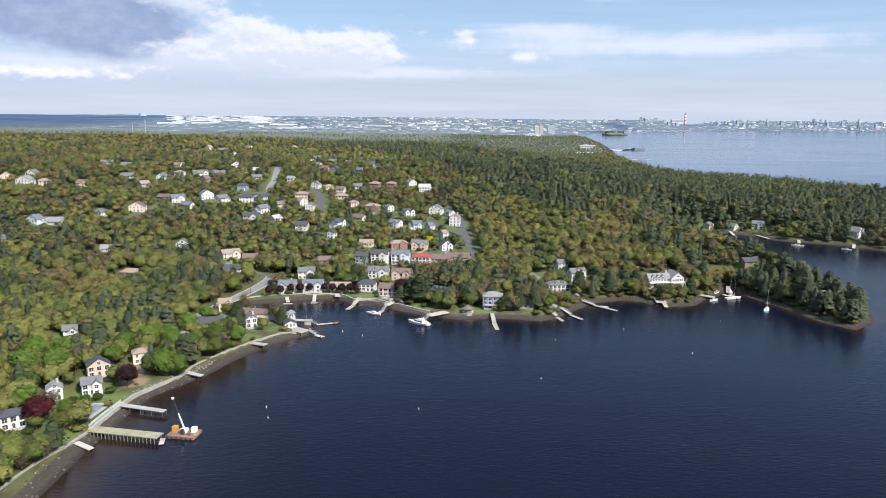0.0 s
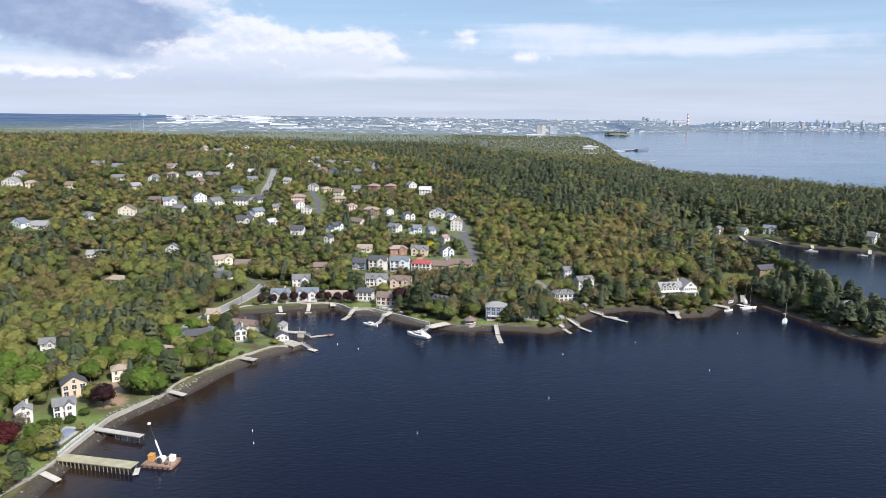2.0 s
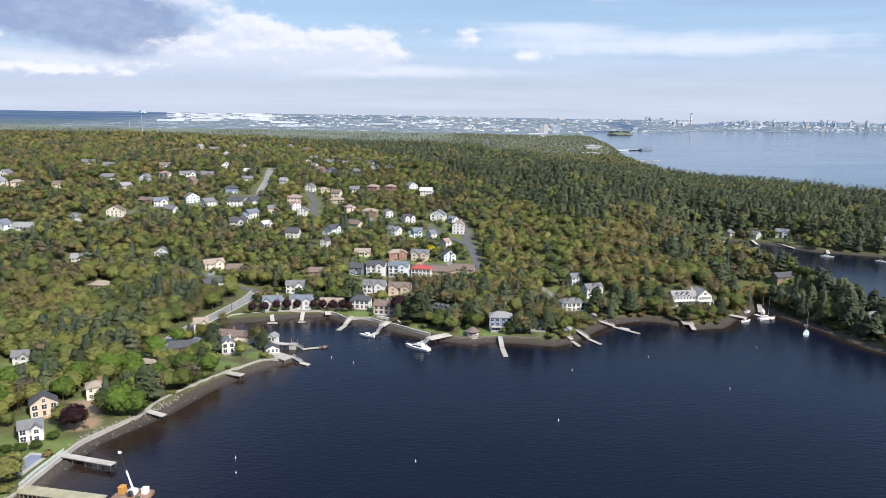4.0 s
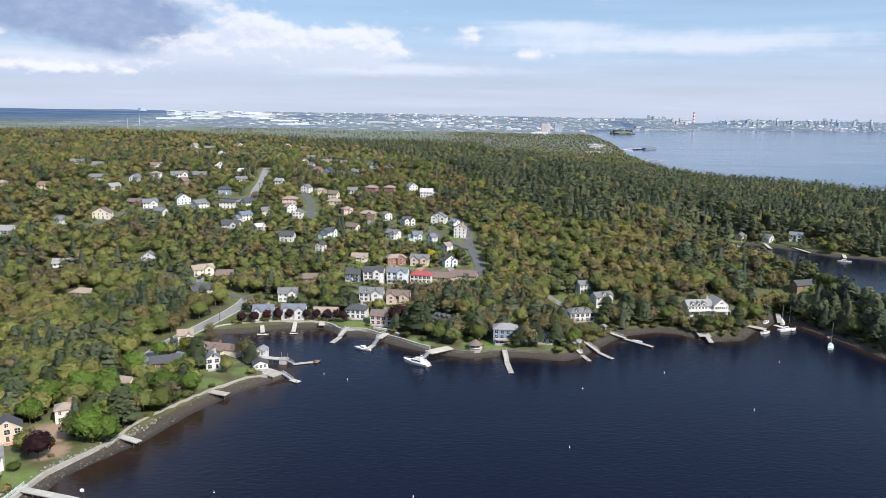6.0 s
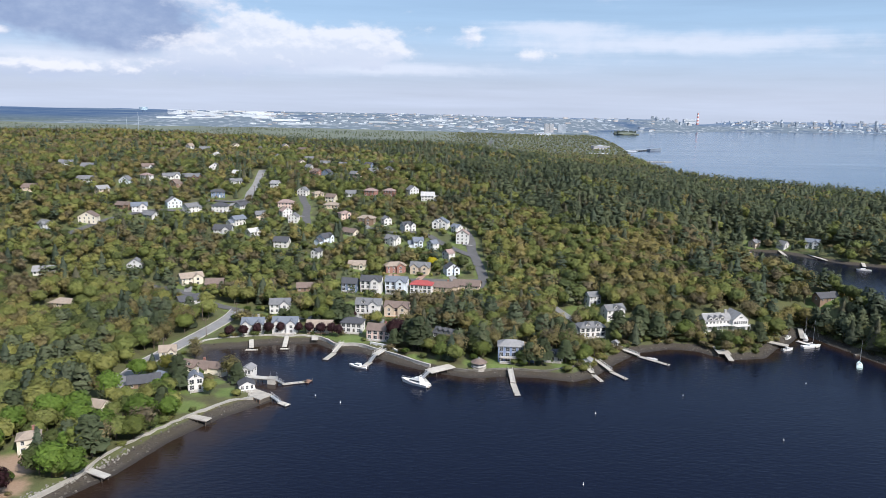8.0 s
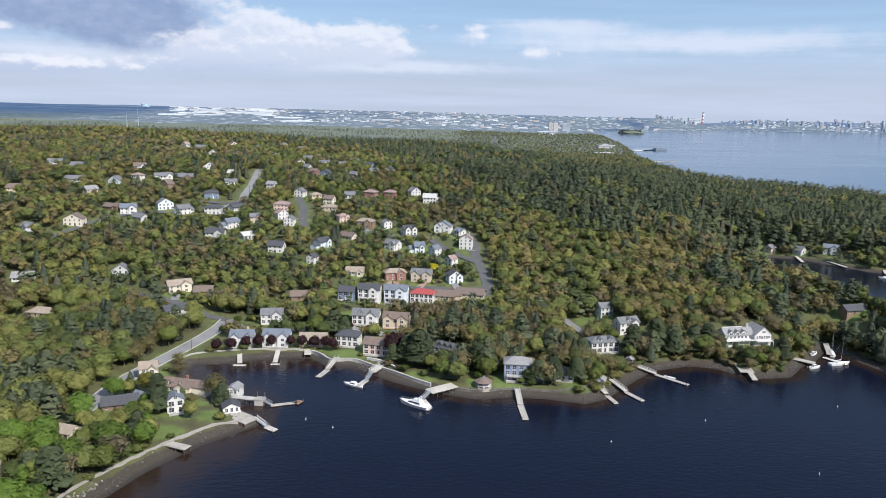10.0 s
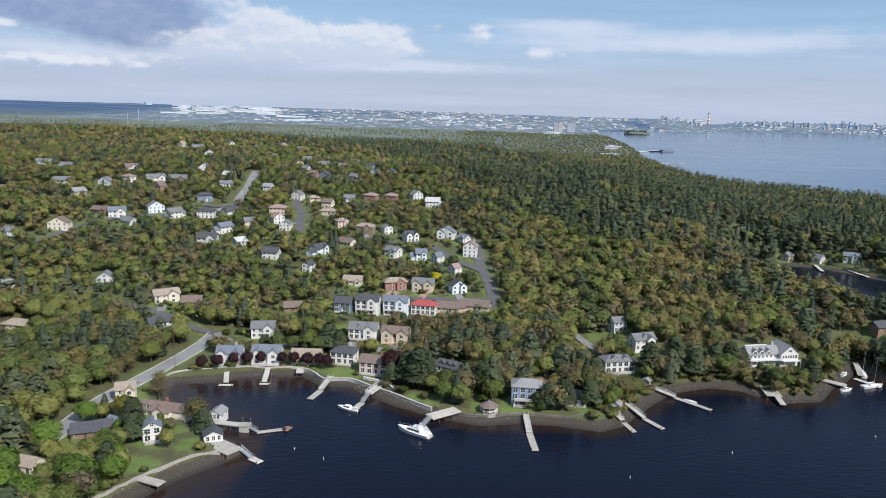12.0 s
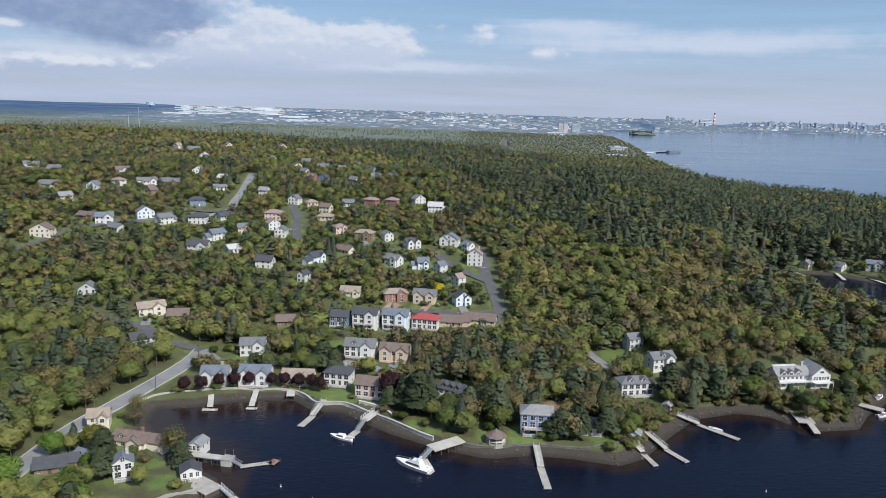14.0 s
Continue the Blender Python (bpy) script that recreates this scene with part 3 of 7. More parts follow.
lot(-125, 795, 9, 9, 0, "brick", "brown", "gable", 2)
lot(-87, 782, 10, 9, 0, "pink", "grey", "gable", 2)
lot(-136, 817, 9, 9, 0, "white", "grey", "gable", 2)
lot(-108, 850, 10, 9, 0, "tan", "grey", "gable", 2)
lot(-80, 845, 10, 9, 5, "blue", "dark", "gable", 2)
lot(-60, 880, 11, 9, 0, "grey", "dark", "gable", 1)
lot(-150, 850, 10, 9, 0, "cream", "brown", "gable", 2)
lot(-362, 638, 15, 9, 15, "white", "pale", "gable", 2)
lot(-386, 650, 12, 9, 10, "tan", "pale", "gable", 1)
lot(-346, 638, 12, 9, 0, "tan", "tan", "hip", 2)
lot(-372, 668, 12, 9, 10, "white", "grey", "gable", 1)
lot(-309, 553, 14, 9, 10, "lightblue", "blue", "gable", 1)
lot(-294, 555, 11, 9, 5, "white", "pale", "gable", 1)
lot(-307, 513, 8, 8, 10, "white", "grey", "gable", 1)
lot(-320, 922, 11, 9, 5, "cream", "grey", "gable", 1)
lot(-298, 946, 11, 9, 0, "white", "tan", "gable", 2)
lot(-128, 862, 11, 9, 5, "white", "grey", "gable", 2)
lot(-96, 872, 10, 9, 0, "tan", "grey", "gable", 2)
lot(-72, 805, 11, 9, -5, "grey", "grey", "gable", 1)
lot(-58, 818, 10, 9, 0, "grey", "dark", "gable", 1)
PLOTS.append((146, 466, 27, 14))


class Shape:
    """Collects faces of one mesh."""

    def __init__(self):
        self.v, self.f, self.slots = [], [], []

    def face(self, points, slot=0):
        start = len(self.v)
        self.v += [tuple(p) for p in points]
        self.f.append(tuple(range(start, start + len(points))))
        self.slots.append(slot)
        return self

    def solid(self, low, high, slot=0):
        """Closed body between two outlines with the same count of points."""
        n, start = len(low), len(self.v)
        self.v += [tuple(p) for p in low] + [tuple(p) for p in high]
        self.f += [tuple(start + k for k in reversed(range(n))), tuple(start + n + k for k in range(n))]
        self.f += [(start + k, start + (k + 1) % n, start + n + (k + 1) % n, start + n + k) for k in range(n)]
        self.slots += [slot] * (n + 2)
        return self

    def box(self, x0, x1, y0, y1, z0, z1, slot=0):
        return self.solid([(x0, y0, z0), (x1, y0, z0), (x1, y1, z0), (x0, y1, z0)], [(x0, y0, z1), (x1, y0, z1), (x1, y1, z1), (x0, y1, z1)], slot)

    def beam(self, a, b, wide, high, slot=0):
        """A bar with a rectangular section from a to b; its top lies on the line."""
        a, b = Vector(a), Vector(b)
        side = (b - a).cross(Vector((0, 0, 1)))
        side = (side.normalized() if side.length > 1e-6 else Vector((1, 0, 0))) * wide / 2
        drop = Vector((0, 0, high))
        return self.solid([a - side - drop, b - side - drop, b + side - drop, a + side - drop], [a - side, b - side, b + side, a + side], slot)

    def tube(self, a, b, r0, r1=None, sides=6, slot=0):
        a, b, r1 = Vector(a), Vector(b), r0 if r1 is None else r1
        turn = (b - a).to_track_quat("Z", "Y")
        ring = [turn @ Vector((math.cos(6.2832 * k / sides), math.sin(6.2832 * k / sides), 0)) for k in range(sides)]
        return self.solid([a + p * r0 for p in ring], [b + p * r1 for p in ring], slot)

    def mesh(self, name, *mats):
        mesh = bpy.data.meshes.new(name)
        mesh.from_pydata(self.v, [], self.f)
        for mat in mats:
            mesh.materials.append(mat)
        if len(mats) > 1:
            mesh.polygons.foreach_set("material_index", self.slots)
        return mesh


def part(name, shape, mat, parent=None, label="", at=None):
    """One mesh under a thing or a part."""
    ob = new(name, shape if isinstance(shape, bpy.types.Mesh) else shape.mesh(name, *(mat if isinstance(mat, tuple) else (mat,))))
    if parent:
        ob.parent = parent
    if at:
        ob.matrix_basis = at
    return tagged(ob, label)


def thing(name, at, label, category, group="", kind=""):
    ob = new(name)
    ob.matrix_basis = at
    return tagged(ob, label, category, group, kind)


# ---- roads, lawns and bare soil, as lines and spots in plan ----
ROADS = {
    "shore_road": (7.0, [(-134, 372), (-133, 399), (-131, 412), (-127, 427), (-123, 443), (-119, 460), (-116, 475), (-115, 488)]),
    "side_street": (5.5, [(-115, 488), (-103, 476), (-91, 474), (-77, 476), (-57, 479), (-42, 477), (-28, 470), (-20, 466)]),
    "branch_road": (5.5, [(-115, 488), (-129, 493), (-141, 500), (-155, 508), (-190, 518)]),
    "hill_road": (6.4, [(-176, 668), (-164, 686), (-166, 709), (-168, 737), (-174, 775), (-178, 800)]),
    "crescent": (6.0, [(-105, 640), (-111, 668), (-113, 683), (-119, 700), (-124, 716)]),
    "park_road": (6.5, [(20, 530), (24, 545), (23, 560), (21, 576), (18, 597), (18, 615), (14, 640)]),
    "court": (5.5, [(19, 584), (4, 600), (-5, 613), (-15, 628), (-28, 633), (-49, 631), (-57, 640)]),
    "upper_lane": (5.5, [(-254, 578), (-247, 599), (-240, 615), (-222, 640), (-203, 648), (-198, 664), (-190, 678), (-173, 681), (-164, 690)]),
    "terrace_lane": (6.0, [(-65, 540), (-51, 543), (-38, 546), (-27, 546), (-12, 546), (4, 542), (22, 541)]),
    "far_road": (8.0, [(100, 1500), (118, 1700), (128, 1900), (116, 2100), (130, 2300)]),
}
LAWNS = [(-87, 373, 5), (-95, 384, 4), (-53, 493, 10), (-46, 443, 7), (-57, 447, 6), (-15, 420, 4), (-35, 456, 7), (25, 410, 5), (26, 416, 5), (1, 421, 5),
         (55, 412, 6), (76, 490, 9), (64, 479, 7), (-146, 272, 11), (-131, 277, 8), (-136, 242, 9), (-142, 256, 7), (-179, 345, 10), (-108, 343, 7), (-98, 358, 6),
         (-120, 310, 6), (-9, 415, 4), (12, 414, 4), (-151, 513, 9)]
SOILS = [(-138, 309, 9), (-130, 296, 6), (41, 436, 8), (-33, 553, 4)]


def spots(x, y, places):
    value = np.zeros(np.shape(x))
    for a, b, r in places:
        value = np.maximum(value, 1.0 - np.hypot(x - a, y - b) / (2.0 * r))
    return value


def steps(core_low, core_high, fine, low, high, growth=1.06):
    """Grid lines: even in the core, wider and wider outside."""
    mid = list(np.arange(core_low, core_high + fine, fine))
    gap, at, up = fine, mid[-1], []
    while at < high:
        gap *= growth
        at += gap
        up.append(min(at, high))
    gap, at, down = fine, mid[0], []
    while at > low:
        gap *= growth
        at -= gap
        down.append(max(at, low))
    return np.array(down[::-1] + mid + up)


GX, GY = steps(-290, 300, 3.0, -4600, 4600), steps(200, 720, 3.0, -650, 4985, 1.045)
gx, gy = np.meshgrid(GX, GY)
GZ = height(gx, gy)
ROAD_GAP = np.full(gx.shape, 1e3)
for wide, line in ROADS.values():
    ROAD_GAP = np.minimum(ROAD_GAP, from_line(gx, gy, line) - wide / 2)


def on_ground(x, y):
    """Height of the ground mesh."""
    i = int(np.clip(np.searchsorted(GX, x) - 1, 0, len(GX) - 2))
    j = int(np.clip(np.searchsorted(GY, y) - 1, 0, len(GY) - 2))
    u, v = (x - GX[i]) / (GX[i + 1] - GX[i]), (y - GY[j]) / (GY[j + 1] - GY[j])
    return float((GZ[j, i] * (1 - u) + GZ[j, i + 1] * u) * (1 - v) + (GZ[j + 1, i] * (1 - u) + GZ[j + 1, i + 1] * u) * v)


def build_ground():
    rows, cols = gx.shape
    index = np.arange(rows * cols).reshape(rows, cols)
    quads = np.stack([index[:-1, :-1], index[:-1, 1:], index[1:, 1:], index[1:, :-1]], -1)
    split = int(np.searchsorted(GY, 2800))
    points = np.stack([gx, gy, GZ], -1).reshape(-1, 3)
    near = quads[:split].reshape(-1, 4)
    used = (split + 1) * cols
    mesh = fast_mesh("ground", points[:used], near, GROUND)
    lawn = np.maximum(spots(gx, gy, LAWNS), spots(gx, gy, [(x, y, 8) for x, y, _, _ in PLOTS]) * 0.95)
    lawn = np.maximum(lawn, np.where(ROAD_GAP < 3, 0.5, 0))
    for name, values in (("lawn", lawn), ("soil", spots(gx, gy, SOILS))):
        mesh.attributes.new(name, "FLOAT", "POINT").data.foreach_set("value", values.reshape(-1)[:used].astype(np.float32))
    mesh.polygons.foreach_set("use_smooth", np.ones(len(near), bool))
    tagged(new("ground", mesh), "wooded hilly ground with lawns and a muddy tidal shore", "ground", kind="structure")
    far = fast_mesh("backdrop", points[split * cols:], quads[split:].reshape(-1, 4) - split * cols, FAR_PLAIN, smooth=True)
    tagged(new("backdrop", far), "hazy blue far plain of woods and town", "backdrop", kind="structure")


def build_water():
    """The sea as one sheet, with the brown of the shoals stored along the shore."""
    xs, ys = steps(-170, 270, 5.0, -4600, 4600, 1.10), steps(190, 520, 5.0, -1500, 4985, 1.10)
    x, y = np.meshgrid(xs, ys)
    index = np.arange(x.size).reshape(x.shape)
    quads = np.stack([index[:-1, :-1], index[:-1, 1:], index[1:, 1:], index[1:, :-1]], -1).reshape(-1, 4)
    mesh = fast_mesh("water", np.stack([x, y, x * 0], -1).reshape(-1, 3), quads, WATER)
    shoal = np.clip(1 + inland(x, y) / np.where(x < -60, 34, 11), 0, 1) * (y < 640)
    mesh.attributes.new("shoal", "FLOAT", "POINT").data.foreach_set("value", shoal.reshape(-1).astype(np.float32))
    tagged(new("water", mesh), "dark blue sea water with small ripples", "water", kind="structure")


def fast_mesh(name, verts, faces, mat, hue=None, smooth=False, puff=None):
    """A mesh from arrays; hue is a colour for each vertex, puff the way that its leaves face."""
    verts, faces = np.ascontiguousarray(verts, np.float32), np.ascontiguousarray(faces, np.int32)
    mesh, k = bpy.data.meshes.new(name), faces.shape[1]
    mesh.vertices.add(len(verts))
    mesh.vertices.foreach_set("co", verts.reshape(-1))
    mesh.loops.add(faces.size)
    mesh.loops.foreach_set("vertex_index", faces.reshape(-1))
    mesh.polygons.add(len(faces))
    mesh.polygons.foreach_set("loop_start", np.arange(len(faces), dtype=np.int32) * k)
    mesh.polygons.foreach_set("use_smooth", np.full(len(faces), smooth))
    mesh.materials.append(mat)
    if hue is not None:
        rgba = np.ones((len(verts), 4), np.float32)
        rgba[:, :3] = hue
        mesh.attributes.new("hue", "FLOAT_COLOR", "POINT").data.foreach_set("color", rgba.reshape(-1))
    if puff is not None:
        mesh.attributes.new("puff", "FLOAT_VECTOR", "POINT").data.foreach_set("vector", np.ascontiguousarray(puff, np.float32).reshape(-1))
    mesh.update(calc_edges=True)
    mesh.validate()
    return mesh


def curve_line(line, gap):
    """A smooth line through points, stepped at about gap metres."""
    p, out = np.asarray(line, float), []
    p = np.vstack([2 * p[0] - p[1], p, 2 * p[-1] - p[-2]])
    for a, b, c, d in zip(p[:-3], p[1:-2], p[2:-1], p[3:]):
        for t in np.arange(0, 1, 1 / max(1, round(np.hypot(*(c - b)) / gap))):
            out.append(0.5 * (2 * b + (c - a) * t + (2 * a - 5 * b + 4 * c - d) * t * t + (3 * b - a - 3 * c + d) * t ** 3))
    return np.array(out + [p[-2]])


def build_road(name, wide, line, mat, label):
    line = curve_line(line, 3.0)
    ahead = np.gradient(line, axis=0)
    side = np.stack([ahead[:, 1], -ahead[:, 0]], 1) / (np.hypot(ahead[:, 0], ahead[:, 1])[:, None] + 1e-9)
    offsets = np.linspace(-wide / 2, wide / 2, 5)
    verts = []
    for p, s in zip(line, side):
        zs = [on_ground(*(p + s * o)) for o in offsets]
        verts += [(*(p + s * o), max(z, zs[2]) + 0.22) for o, z in zip(offsets, zs)]
    n = len(line)
    faces = [(r * 5 + c, r * 5 + c + 1, r * 5 + 6 + c, r * 5 + 5 + c) for r in range(n - 1) for c in range(4)]
    tagged(new(name, fast_mesh(name, verts, faces, mat)), label, "road", kind="structure")
    return line, side

# ---- trees ----
def ico(level):
    bm = bmesh.new()
    bmesh.ops.create_icosphere(bm, subdivisions=level, radius=1.0)
    verts, faces = np.array([v.co for v in bm.verts]), np.array([[v.index for v in f.verts] for f in bm.faces])
    bm.free()
    return verts, faces


ICO = {1: ico(1), 2: ico(2), 3: ico(3)}


def unit(v):
    return v / (np.linalg.norm(v, axis=-1, keepdims=True) + 1e-9)


def merge(pieces):
    """Joins pieces of (verts, faces, leaf normals, bark mask)."""
    faces, start = [], 0
    for piece in pieces:
        faces.append(piece[1] + start)
        start += len(piece[0])
    return np.vstack([p[0] for p in pieces]), np.vstack(faces), np.vstack([p[2] for p in pieces]), np.concatenate([p[3] for p in pieces])


def leaf_tufts(rng, spots_at, outward, size, droop=0.0):
    """Ragged leaf clumps, one triangle each, that lie roughly along the crown's surface."""
    n = len(spots_at)
    normal = unit(outward + (0, 0, 0.2) + rng.normal(0, 0.28, (n, 3)))
    side = unit(np.cross(normal, rng.normal(0, 1, (n, 3))))
    up = np.cross(normal, side)
    s = (size * rng.uniform(0.55, 1.45, n))[:, None]
    corners = [spots_at - side * s - up * s * rng.uniform(0.2, 0.8, (n, 1)), spots_at + side * s * 0.9 - up * s * rng.uniform(0.1, 0.7, (n, 1)), spots_at + up * s * 1.1 + side * s * rng.uniform(-0.5, 0.5, (n, 1))]
    lean = unit(outward * 0.80 + normal * 0.22)
    return np.stack(corners, 1).reshape(-1, 3) - (0, 0, droop), np.arange(n * 3).reshape(n, 3), np.repeat(lean, 3, 0), np.zeros(n * 3)


def broad_crown(rng, tufts, level, loose=False, size=0.034, core=0.92, lumps=15):
    """A wide dome built up of rounded leafy lumps, with a ragged rim; unit height 1, the stem's top at 0.3."""
    ways, faces = ICO[level]
    k = np.arange(lumps) + 0.5
    z, a = 1 - 1.55 * k / lumps, k * 2.39996 + rng.uniform(0, 6.2832)
    r = np.sqrt(np.maximum(0, 1 - z * z))
    heads = unit(np.stack([r * np.cos(a), r * np.sin(a), z], 1) + rng.normal(0, 0.17, (lumps, 3)))
    peaks, wide = rng.uniform(0.35, 1.25, lumps), rng.uniform(0.42, 0.70, lumps)
    squash = np.array((1, 1, rng.uniform(0.82, 1.12)))

    def reach(w):
        gap = ((w[:, None, :] - heads[None]) ** 2).sum(-1) / wide ** 2
        return 0.275 + 0.105 * np.max(np.sqrt(np.clip(1 - gap, 0, 1)) * peaks, 1)

    def facing(w):
        one = unit(np.cross(w, (0.31, 0.77, 0.55)))
        two, e, here = np.cross(w, one), 0.05, reach(w)
        slope = one * ((reach(unit(w + one * e)) - here) / e)[:, None] + two * ((reach(unit(w + two * e)) - here) / e)[:, None]
        return unit(w - np.clip(slope / here[:, None], -1.1, 1.1) + (0, 0, 0.12))

    core = core * (0.90 if loose else 1.0)
    pieces = [(ways * reach(ways)[:, None] * squash * core * rng.uniform(0.86, 1.1, (len(ways), 1)) + (0, 0, 0.56), faces, facing(ways), np.zeros(len(ways)))]
    if tufts:
        w = unit(rng.normal(0, 1, (tufts, 3)) + (0, 0, 0.35))
        inner = rng.uniform(core * 0.98, 1.07, (tufts, 1))
        pieces.append(leaf_tufts(rng, w * reach(w)[:, None] * squash * inner + (0, 0, 0.565), facing(w), size))
    return merge(pieces)


def spire_crown(rng, tufts, rings, sides):
    """A spruce or fir: tiers of drooping boughs round a straight stem."""
    pieces = []
    for k in range(rings):
        low, r = 0.12 + 0.85 * k / rings, 0.215 * (1 - k / (rings + 0.4)) + 0.02
        a = np.arange(sides) / sides * 6.2832 + rng.uniform(0, 6)
        rr = r * rng.uniform(0.7, 1.25, sides)
        rim = np.stack([rr * np.cos(a), rr * np.sin(a), low - rng.uniform(0, 0.05, sides)], 1)
        verts = np.vstack([rim, [[0, 0, min(1.0, low + 1.75 / rings * 0.85)]]])
        out = np.vstack([unit(np.stack([np.cos(a), np.sin(a), np.full(sides, 0.45)], 1)), [[0, 0, 1]]])
        pieces.append((verts, np.array([[i, (i + 1) % sides, sides] for i in range(sides)]), out, np.zeros(sides + 1)))
    if tufts:
        h = rng.uniform(0.12, 0.95, tufts)
        a = rng.uniform(0, 6.2832, tufts)
        r = (1 - h) * 0.245 + 0.01
        out = unit(np.stack([np.cos(a), np.sin(a), np.full(tufts, 0.4)], 1))
        pieces.append(leaf_tufts(rng, np.stack([r * np.cos(a), r * np.sin(a), h], 1), out, 0.036))
    return merge(pieces)


def pine_crown(rng, tufts, plates):
    """A white pine: flat, ragged plates of needles at uneven heights."""
    pieces = []
    ways, faces = ICO[1]
    for k in range(plates):
        h = 0.30 + 0.64 * (k + rng.uniform(0, 0.8)) / plates
        a, out = k * 2.4 + rng.uniform(0, 1.2), rng.uniform(0.05, 0.19) * (1.25 - h)
        r = (0.235 - 0.15 * h) * rng.uniform(0.7, 1.15) * (1.0 if plates < 5 else 0.82)
        way = unit(ways * (0.7, 0.7, 0.8) + np.array((math.cos(a), math.sin(a), 0.9)) * 0.5)
        pieces.append((ways * (r, r, r * 0.5) * rng.uniform(0.65, 1.3, (len(ways), 1)) + (out * math.cos(a), out * math.sin(a), h), faces, way, np.zeros(len(ways))))
    if tufts:
        h, a = rng.uniform(0.28, 1.0, tufts), rng.uniform(0, 6.2832, tufts)
        r = (0.30 - 0.22 * h) * rng.uniform(0.6, 1.15, tufts)
        out = unit(np.stack([np.cos(a), np.sin(a), np.full(tufts, 0.75)], 1))
        pieces.append(leaf_tufts(rng, np.stack([r * np.cos(a), r * np.sin(a), h], 1), out, 0.046))
    return merge(pieces)


def bare_limbs(rng, limbs, thick=0.012):
    """Limbs and twigs of a tree whose leaves are only breaking."""
    shape = []
    for k in range(limbs):
        a, h = rng.uniform(0, 6.2832), rng.uniform(0.22, 0.55)
        end = np.array([math.cos(a) * rng.uniform(0.10, 0.37), math.sin(a) * rng.uniform(0.10, 0.37), h + rng.uniform(0.25, 0.46)])
        start = np.array([0, 0, h])
        side = np.array([-math.sin(a), math.cos(a), 0]) * thick
        lift = np.array([0, 0, thick * 1.2])
        shape.append((np.array([start - side, start + side, start + lift, end]), np.array([[0, 1, 3], [1, 2, 3], [2, 0, 3]]), np.tile(unit(np.array([math.cos(a), math.sin(a), 0.6])), (4, 1)), np.ones(4)))
    return merge(shape)


def stem(top, r):
    a = np.arange(5) / 5 * 6.2832
    low = np.stack([r * np.cos(a), r * np.sin(a), np.full(5, -0.06)], 1)
    high = np.stack([r * 0.4 * np.cos(a), r * 0.4 * np.sin(a), np.full(5, top)], 1)
    out = np.stack([np.cos(a), np.sin(a), a * 0], 1)
    return np.vstack([low, high]), np.array([t for i in range(5) for t in ([i, (i + 1) % 5, 5 + (i + 1) % 5], [i, 5 + (i + 1) % 5, 5 + i])]), np.vstack([out, out]), np.ones(10)


RNG = np.random.RandomState(11)
# crowns by kind, for woods near, middling, far and farthest
CROWNS = {
    "leafy": [[broad_crown(RNG, 330, 2, size=0.040, core=0.86) for _ in range(9)], [broad_crown(RNG, 120, 1, size=0.062, core=0.88, lumps=11) for _ in range(10)], [broad_crown(RNG, 26, 1, size=0.10, core=0.90, lumps=8) for _ in range(8)], [broad_crown(RNG, 0, 1, lumps=7) for _ in range(5)]],
    "budding": [[merge([broad_crown(RNG, 290, 2, True, 0.036, core=0.62), bare_limbs(RNG, 44)]) for _ in range(8)], [merge([broad_crown(RNG, 110, 1, True, 0.056, core=0.74, lumps=11), bare_limbs(RNG, 14)]) for _ in range(10)], [broad_crown(RNG, 26, 1, size=0.10, core=0.88, lumps=8) for _ in range(6)], [broad_crown(RNG, 0, 1, lumps=7) for _ in range(5)]],
    "spruce": [[spire_crown(RNG, 130, 9, 8) for _ in range(5)], [spire_crown(RNG, 50, 6, 7) for _ in range(5)], [spire_crown(RNG, 12, 4, 6) for _ in range(4)], [spire_crown(RNG, 0, 3, 5) for _ in range(4)]],
    "pine": [[pine_crown(RNG, 200, 7) for _ in range(7)], [pine_crown(RNG, 80, 3) for _ in range(8)], [pine_crown(RNG, 24, 1) for _ in range(4)], [pine_crown(RNG, 0, 1) for _ in range(4)]],
}
# each list runs from dark to light; patches of the woods lean to one end
HUES = {
    "leafy": [(0.096, 0.122, 0.050), (0.126, 0.156, 0.056), (0.156, 0.186, 0.062), (0.192, 0.214, 0.072), (0.226, 0.236, 0.080)],
    "budding": [(0.152, 0.131, 0.088), (0.188, 0.161, 0.098), (0.208, 0.182, 0.094), (0.228, 0.203, 0.086), (0.262, 0.227, 0.096)],
    "spruce": [(0.062, 0.086, 0.066), (0.076, 0.102, 0.073), (0.092, 0.114, 0.078), (0.116, 0.118, 0.084)],
    "pine": [(0.076, 0.102, 0.070), (0.096, 0.122, 0.078), (0.122, 0.147, 0.088)],
}
TALL = {"leafy": (7.5, 13.5), "budding": (8, 14), "spruce": (10, 16), "pine": (11, 16.5)}
BROAD = {"leafy": 1.12, "budding": 1.12, "spruce": 1.15, "pine": 1.42}


def scatter(rng, x0, x1, y0, y1, gap):
    """Uneven spots in a field, in plan."""
    x, y = np.meshgrid(np.arange(x0, x1, gap), np.arange(y0, y1, gap))
    x = x.ravel() + rng.uniform(-0.48, 0.48, x.size) * gap
    y = y.ravel() + rng.uniform(-0.48, 0.48, y.size) * gap
    keep = np.abs(x) < 0.62 * y + 45
    return x[keep], y[keep]


